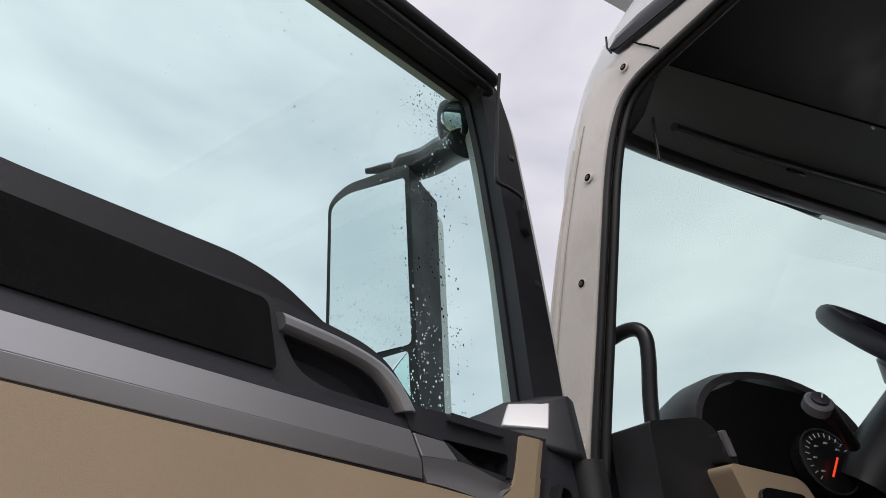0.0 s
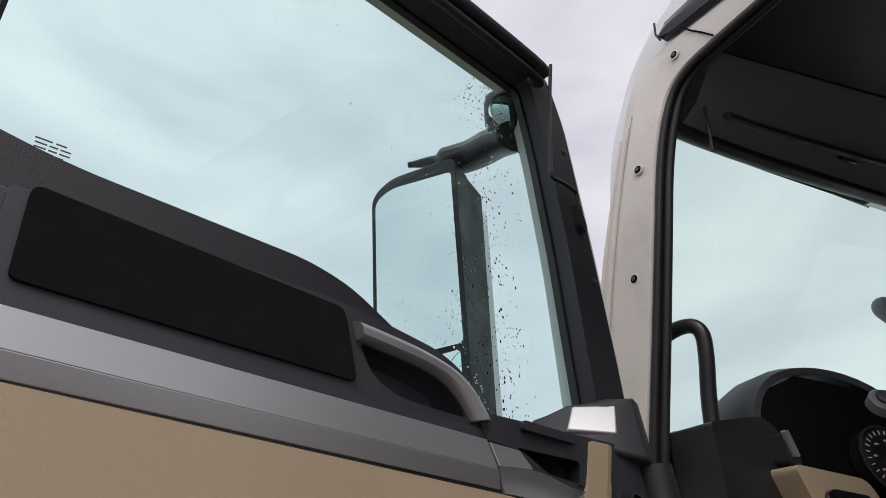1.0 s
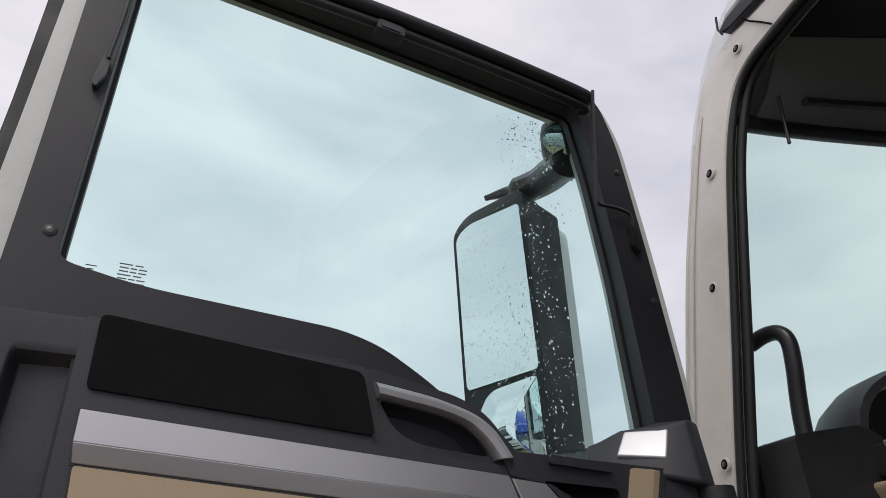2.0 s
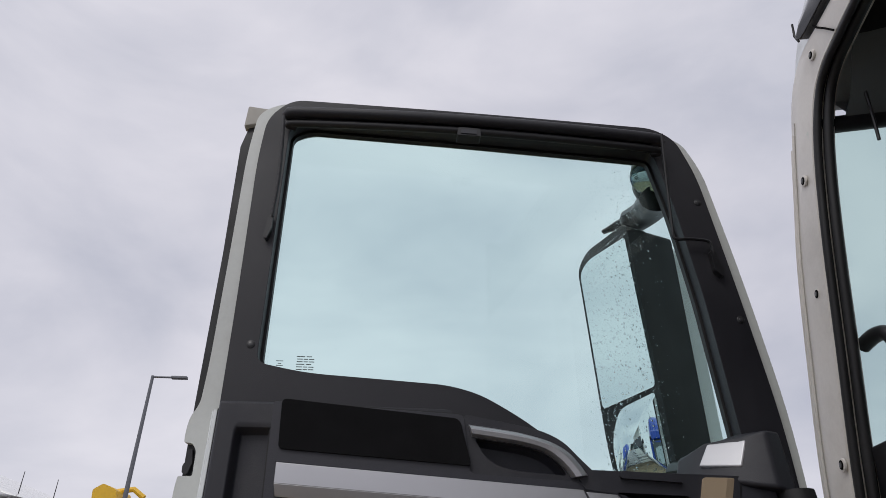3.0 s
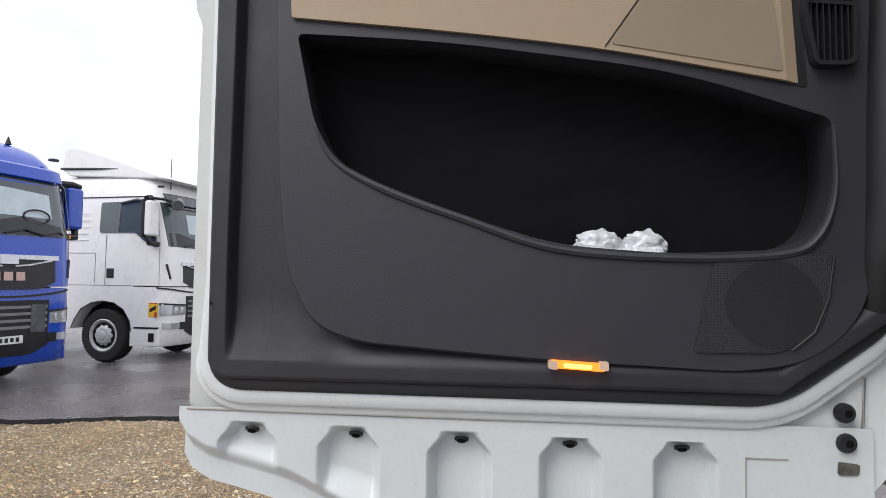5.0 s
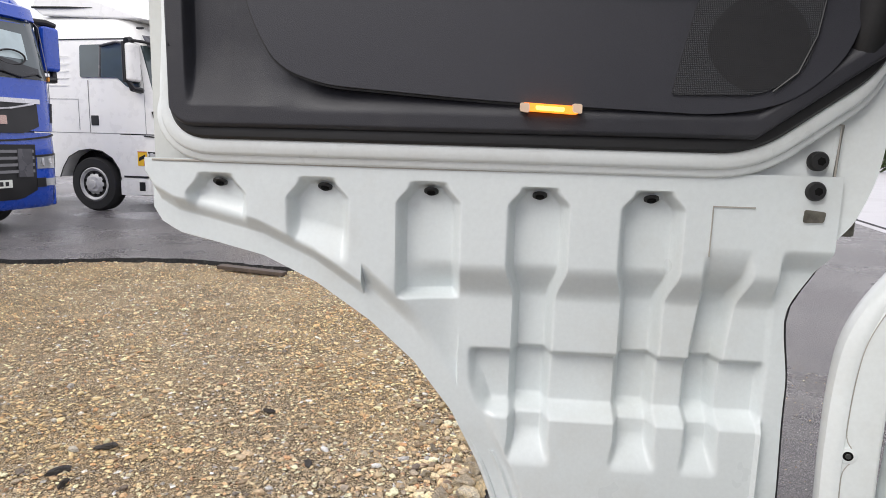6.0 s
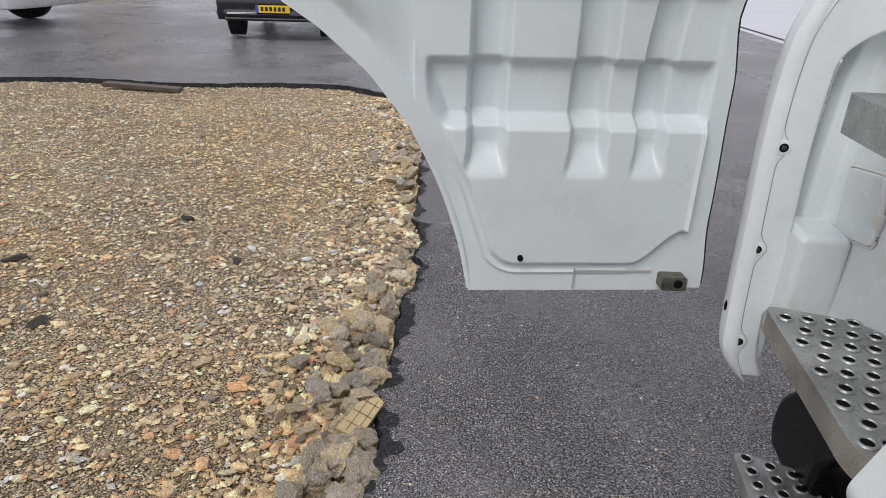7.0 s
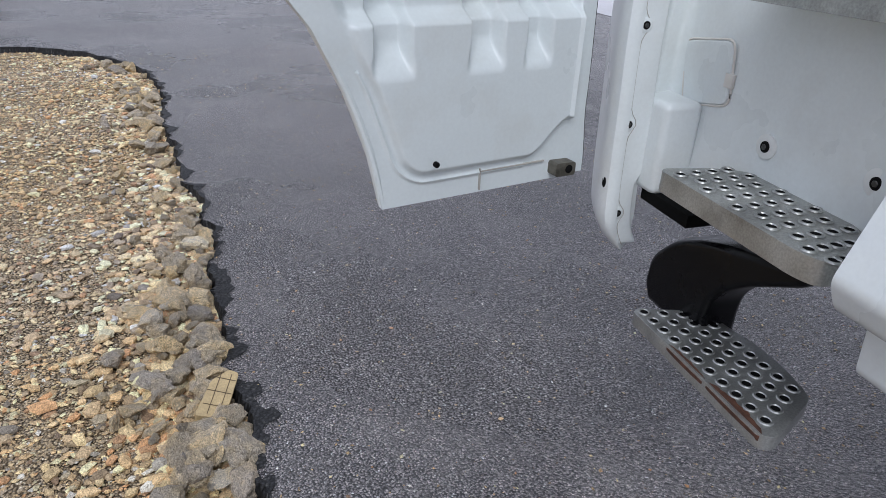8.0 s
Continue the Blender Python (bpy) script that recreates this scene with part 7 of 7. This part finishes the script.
def stone_material(name, stops, scale, bump):
    m = material(name, (0.33, 0.28, 0.22), 0.9, var=0.25, scale=scale * 1.6, grain=0.42, grain_scale=scale * 7, bump=bump, bump_scale=scale * 4.5, spec=0.25)
    nt = m.node_tree
    n, l = nt.nodes, nt.links
    geo = n.new("ShaderNodeNewGeometry")
    obi = n.new("ShaderNodeObjectInfo")
    add = n.new("ShaderNodeMath")
    add.operation = "ADD"
    l.new(geo.outputs["Random Per Island"], add.inputs[0])
    l.new(obi.outputs["Random"], add.inputs[1])
    fr = n.new("ShaderNodeMath")
    fr.operation = "FRACT"
    l.new(add.outputs["Value"], fr.inputs[0])
    ramp = n.new("ShaderNodeValToRGB")
    e = ramp.color_ramp.elements
    while len(e) < len(stops):
        e.new(0.5)
    for el, (p, c) in zip(e, stops):
        el.position, el.color = p, (*c, 1)
    l.new(fr.outputs["Value"], ramp.inputs["Fac"])
    b = n["Principled BSDF"]
    old = b.inputs["Base Color"].links[0].from_socket
    div = n.new("ShaderNodeMix")
    div.data_type, div.blend_type = "RGBA", "MULTIPLY"
    div.inputs[0].default_value = 1.0
    up = n.new("ShaderNodeVectorMath")
    up.operation = "MULTIPLY"
    l.new(old, up.inputs[0])
    up.inputs[1].default_value = (1 / 0.33, 1 / 0.28, 1 / 0.22)
    l.new(ramp.outputs["Color"], div.inputs[6])
    l.new(up.outputs["Vector"], div.inputs[7])
    # the bed is yellower in some places than in others
    co = n.new("ShaderNodeTexCoord")
    zone = n.new("ShaderNodeTexNoise")
    zone.inputs["Scale"].default_value, zone.inputs["Detail"].default_value = 0.9, 5.0
    l.new(co.outputs["Object"], zone.inputs["Vector"])
    zr = n.new("ShaderNodeMapRange")
    zr.inputs["From Min"].default_value, zr.inputs["From Max"].default_value = 0.40, 0.62
    l.new(zone.outputs["Fac"], zr.inputs["Value"])
    tint = n.new("ShaderNodeMix")
    tint.data_type, tint.blend_type = "RGBA", "MULTIPLY"
    l.new(zr.outputs["Result"], tint.inputs[0])
    l.new(div.outputs[2], tint.inputs[6])
    tint.inputs[7].default_value = (1.0, 0.94, 0.80, 1)
    l.new(tint.outputs[2], b.inputs["Base Color"])
    return m


STONE = stone_material("gravel_stone", [(0.0, (0.820, 0.598, 0.356)), (0.14, (0.410, 0.313, 0.209)), (0.28, (0.930, 0.772, 0.489)), (0.40, (0.273, 0.219, 0.165)), (0.52, (0.683, 0.519, 0.336)), (0.64, (0.410, 0.352, 0.286)), (0.76, (0.930, 0.918, 0.634)), (0.85, (0.710, 0.425, 0.241)), (0.93, (0.178, 0.153, 0.133)), (1.0, (0.930, 0.930, 0.930))], 45, 0.008)
ROCK = stone_material("crushed_rock", [(0.0, (0.619, 0.524, 0.391)), (0.2, (0.464, 0.416, 0.352)), (0.36, (0.773, 0.628, 0.415)), (0.52, (0.365, 0.330, 0.293)), (0.66, (0.634, 0.546, 0.430)), (0.80, (0.865, 0.681, 0.412)), (0.90, (0.510, 0.450, 0.390)), (1.0, (0.930, 0.830, 0.647))], 2.2, 0.022)


def inside_rim(px, py):
    """Whether points lie within the gravel's outline."""
    rim = np.array(RIM)
    x0, y0 = rim[:, 0], rim[:, 1]
    x1, y1 = np.roll(x0, -1), np.roll(y0, -1)
    hit = np.zeros(len(px), bool)
    for a, b, c, d in zip(x0, y0, x1, y1):
        cross = (b > py) != (d > py)
        hit ^= cross & (px < (c - a) * (py - b) / (d - b + 1e-12) + a)
    return hit


def scatter(count, near, far, low, high, seed, squash=0.6):
    """Where loose stones lie: thickest near the doorway."""
    rng = np.random.default_rng(seed)
    n = count * 3
    px = -0.35 - (rng.random(n) ** 1.5) * far[0]
    py = near[1] + rng.random(n) ** 1.25 * far[1]
    keep = inside_rim(px, py)
    px, py = px[keep][:count], py[keep][:count]
    size = low + (high - low) * rng.random(len(px)) ** 3.5
    return px, py, size, rng


def stones_mesh(name, px, py, size, rng, lift, coarse=False, level=None):
    if coarse:
        base = np.array([(1, 0, 0), (-1, 0, 0), (0, 1, 0), (0, -1, 0), (0, 0, 1), (0, 0, -1)], float)
        tris = np.array([(0, 2, 4), (2, 1, 4), (1, 3, 4), (3, 0, 4), (2, 0, 5), (1, 2, 5), (3, 1, 5), (0, 3, 5)])
    else:
        bm = bmesh.new()
        bmesh.ops.create_icosphere(bm, subdivisions=1, radius=1.0)
        base = np.array([v.co[:] for v in bm.verts])
        tris = np.array([[v.index for v in f.verts] for f in bm.faces])
        bm.free()
    n, k = len(px), len(base)
    jit = base[None] * (1 + 0.17 * rng.standard_normal((n, k, 1)).clip(-1.6, 1.6))
    scale = np.stack([rng.uniform(0.8, 1.45, n), rng.uniform(0.55, 1.0, n), rng.uniform(0.32, 0.66, n)], 1)
    jit *= (scale * size[:, None])[:, None]
    a = rng.uniform(0, 2 * np.pi, n)
    c, s = np.cos(a)[:, None], np.sin(a)[:, None]
    x, y = jit[..., 0] * c - jit[..., 1] * s, jit[..., 0] * s + jit[..., 1] * c
    z0 = (np.array([bed_height(float(u), float(v)) for u, v in zip(px, py)]) if level is None else level) + lift * size
    verts = np.stack([x + px[:, None], y + py[:, None], jit[..., 2] + z0[:, None]], -1).reshape(-1, 3)
    faces = (tris[None] + (np.arange(n) * k)[:, None, None]).reshape(-1, 3)
    me = bpy.data.meshes.new(name)
    me.vertices.add(len(verts))
    me.vertices.foreach_set("co", verts.astype(np.float32).ravel())
    me.loops.add(faces.size)
    me.loops.foreach_set("vertex_index", faces.astype(np.int32).ravel())
    me.polygons.add(len(faces))
    me.polygons.foreach_set("loop_start", np.arange(0, faces.size, 3, dtype=np.int32))
    me.update(calc_edges=True)
    me.polygons.foreach_set("use_smooth", [False] * len(faces))
    me.materials.append(STONE)
    return me


px, py, size, rng = scatter(130000, (0, -0.3), (5.6, 6.6), 0.0040, 0.0150, 21)
fine_stones = new("loose_gravel", stones_mesh("loose_gravel", px, py, size, rng, 0.42, coarse=True))
tagged(fine_stones, "loose tan and grey pebbles", "gravel", kind="stuff")
# they thin out behind the doorway
rng = np.random.default_rng(5)
px, py = -0.35 - rng.random(40000) ** 1.3 * 5.2, -0.28 - np.abs(rng.normal(0, 0.75, 40000))
keep = inside_rim(px, py)
px, py = px[keep], py[keep]
size = 0.0040 + 0.011 * rng.random(len(px)) ** 3.5
rear_stones = new("loose_gravel", stones_mesh("loose_gravel", px, py, size, rng, 0.42, coarse=True))
tagged(rear_stones, "loose tan and grey pebbles", "gravel", kind="stuff")
px, py, size, rng = scatter(4200, (0, -0.2), (3.6, 5.4), 0.008, 0.026, 33)
mid_stones = new("loose_pebbles", stones_mesh("loose_pebbles", px, py, size, rng, 0.38))
tagged(mid_stones, "larger scattered pebbles", "gravel", kind="stuff")
# crumbs packed along the broken edge
rng = np.random.default_rng(8)
rim_near = np.array([p for p in RIM if -0.4 < p[1] < 5.6 and p[0] > -1.0])
pick = rim_near[rng.integers(0, len(rim_near), 7000)]
px = pick[:, 0] - np.abs(rng.normal(0, 0.17, 7000)) - 0.004
py = pick[:, 1] + rng.normal(0, 0.02, 7000)
size = 0.006 + 0.020 * rng.random(7000) ** 2.4
edge_stones = new("edge_gravel", stones_mesh("edge_gravel", px, py, size, rng, 0.5))
tagged(edge_stones, "rough crushed stones along the asphalt edge", "gravel", kind="stuff")
# small pale chips lying about on the asphalt
px, py = rng.uniform(-0.7, 1.6, 5000), -0.3 + 5.8 * rng.random(5000) ** 1.4
keep = ~inside_rim(px, py)
px, py = px[keep], py[keep]
size = 0.0016 + 0.0046 * rng.random(len(px)) ** 2.6
chip_mesh = stones_mesh("stone_chips", px, py, size, rng, 0.2, coarse=True, level=0.0)
stone_chips = new("stone_chips", chip_mesh)
tagged(stone_chips, "small pale stone chips on the asphalt", "stone chips", kind="stuff")

# rubble heaped along the broken asphalt edge, stone by stone
rubble = thing("rubble_edge", (-0.85, 1.5, -0.03), "row of rough stones along the asphalt edge", "rubble", plain=True)
SHAPES = []
rnd = random.Random(4)
for k in range(12):
    bm = bmesh.new()
    bmesh.ops.create_icosphere(bm, subdivisions=3, radius=1.0)
    planes = []
    for _ in range(9):
        d = Vector((rnd.gauss(0, 1), rnd.gauss(0, 1), rnd.gauss(0, 1))).normalized()
        planes.append((d, rnd.uniform(0.42, 0.78)))
    for v in bm.verts:
        p = v.co.copy()
        for d, h in planes:
            over = p.dot(d) - h
            if over > 0:
                p -= d * over
        p *= 1.10 + 0.24 * noise.noise(v.co * 2.1 + Vector((k * 7.3, 0, 0))) + 0.20 * noise.noise(v.co * 5.3 + Vector((0, k * 3.1, 0))) + 0.12 * noise.noise(v.co * 11.0 + Vector((k, 0, 5)))
        v.co = Vector((p.x * 1.1, p.y * 0.9, p.z * 0.75))
    me = bpy.data.meshes.new("stone")
    bm.to_mesh(me)
    bm.free()
    me.materials.append(ROCK)
    SHAPES.append(me)
line = [p for p in RIM if -0.3 < p[1] < 5.2 and p[0] > -1.2]
for k in range(296):
    a = line[int(rnd.random() ** 1.35 * len(line)) % len(line)]
    inward = abs(rnd.gauss(0, 0.150)) + 0.022
    s = (0.016 + 0.036 * rnd.random() ** 1.5) * (1.0 if inward < 0.2 else 0.7)
    ob = new("stone", rnd.choice(SHAPES))
    ob.parent = rubble
    ob.matrix_parent_inverse = rubble.matrix_basis.inverted()
    ob.matrix_basis = pose(a[0] - inward, a[1] + rnd.uniform(-0.05, 0.05), -0.034 + s * 0.62, rnd.uniform(-25, 25), rnd.uniform(-25, 25), rnd.uniform(0, 360)) @ Matrix.Diagonal((s * rnd.uniform(0.85, 1.3), s, s * rnd.uniform(0.8, 1.2), 1))

# darker stones that lie loose on the gravel
DARK_ROCK = stone_material("dark_wet_stone", [(0.0, (0.050, 0.048, 0.050)), (0.5, (0.085, 0.078, 0.075)), (1.0, (0.060, 0.052, 0.048))], 1.6, 0.012)
for k, (x, y, s) in enumerate([(-2.37, 1.81, 0.04), (-1.98, 1.24, 0.034), (-1.38, 1.79, 0.03), (-1.77, 2.34, 0.03), (-2.44, 1.57, 0.04), (-2.35, 1.48, 0.03)]):
    me = SHAPES[k].copy()
    me.materials.clear()
    me.materials.append(DARK_ROCK)
    ob = new("dark_stone", me)
    ob.matrix_basis = pose(x, y, bed_height(x, y) + 0.012, 6, -4, 57 * k) @ Matrix.Diagonal((s * 1.25, s * 0.8, s * 0.55, 1))
    tagged(ob, "dark wet flat stone lying on the gravel", "stone", "dark stones on the gravel")
PALE_ROCK = stone_material("pale_stone", [(0.0, (0.62, 0.50, 0.34)), (1.0, (0.66, 0.53, 0.37))], 1.6, 0.012)
for k, (x, y, s) in enumerate(((-1.29, 0.94, 0.030), (-0.87, 1.19, 0.058))):
    me = SHAPES[7 + k].copy()
    me.materials.clear()
    me.materials.append(PALE_ROCK)
    ob = new("pale_stone", me)
    ob.matrix_basis = pose(x, y, bed_height(x, y) + 0.016, 3, 5, 35 + 80 * k) @ Matrix.Diagonal((s * 1.1, s, s * 0.6, 1))
    tagged(ob, "pale tan stone block lying on the gravel", "stone", "pale stones on the gravel")
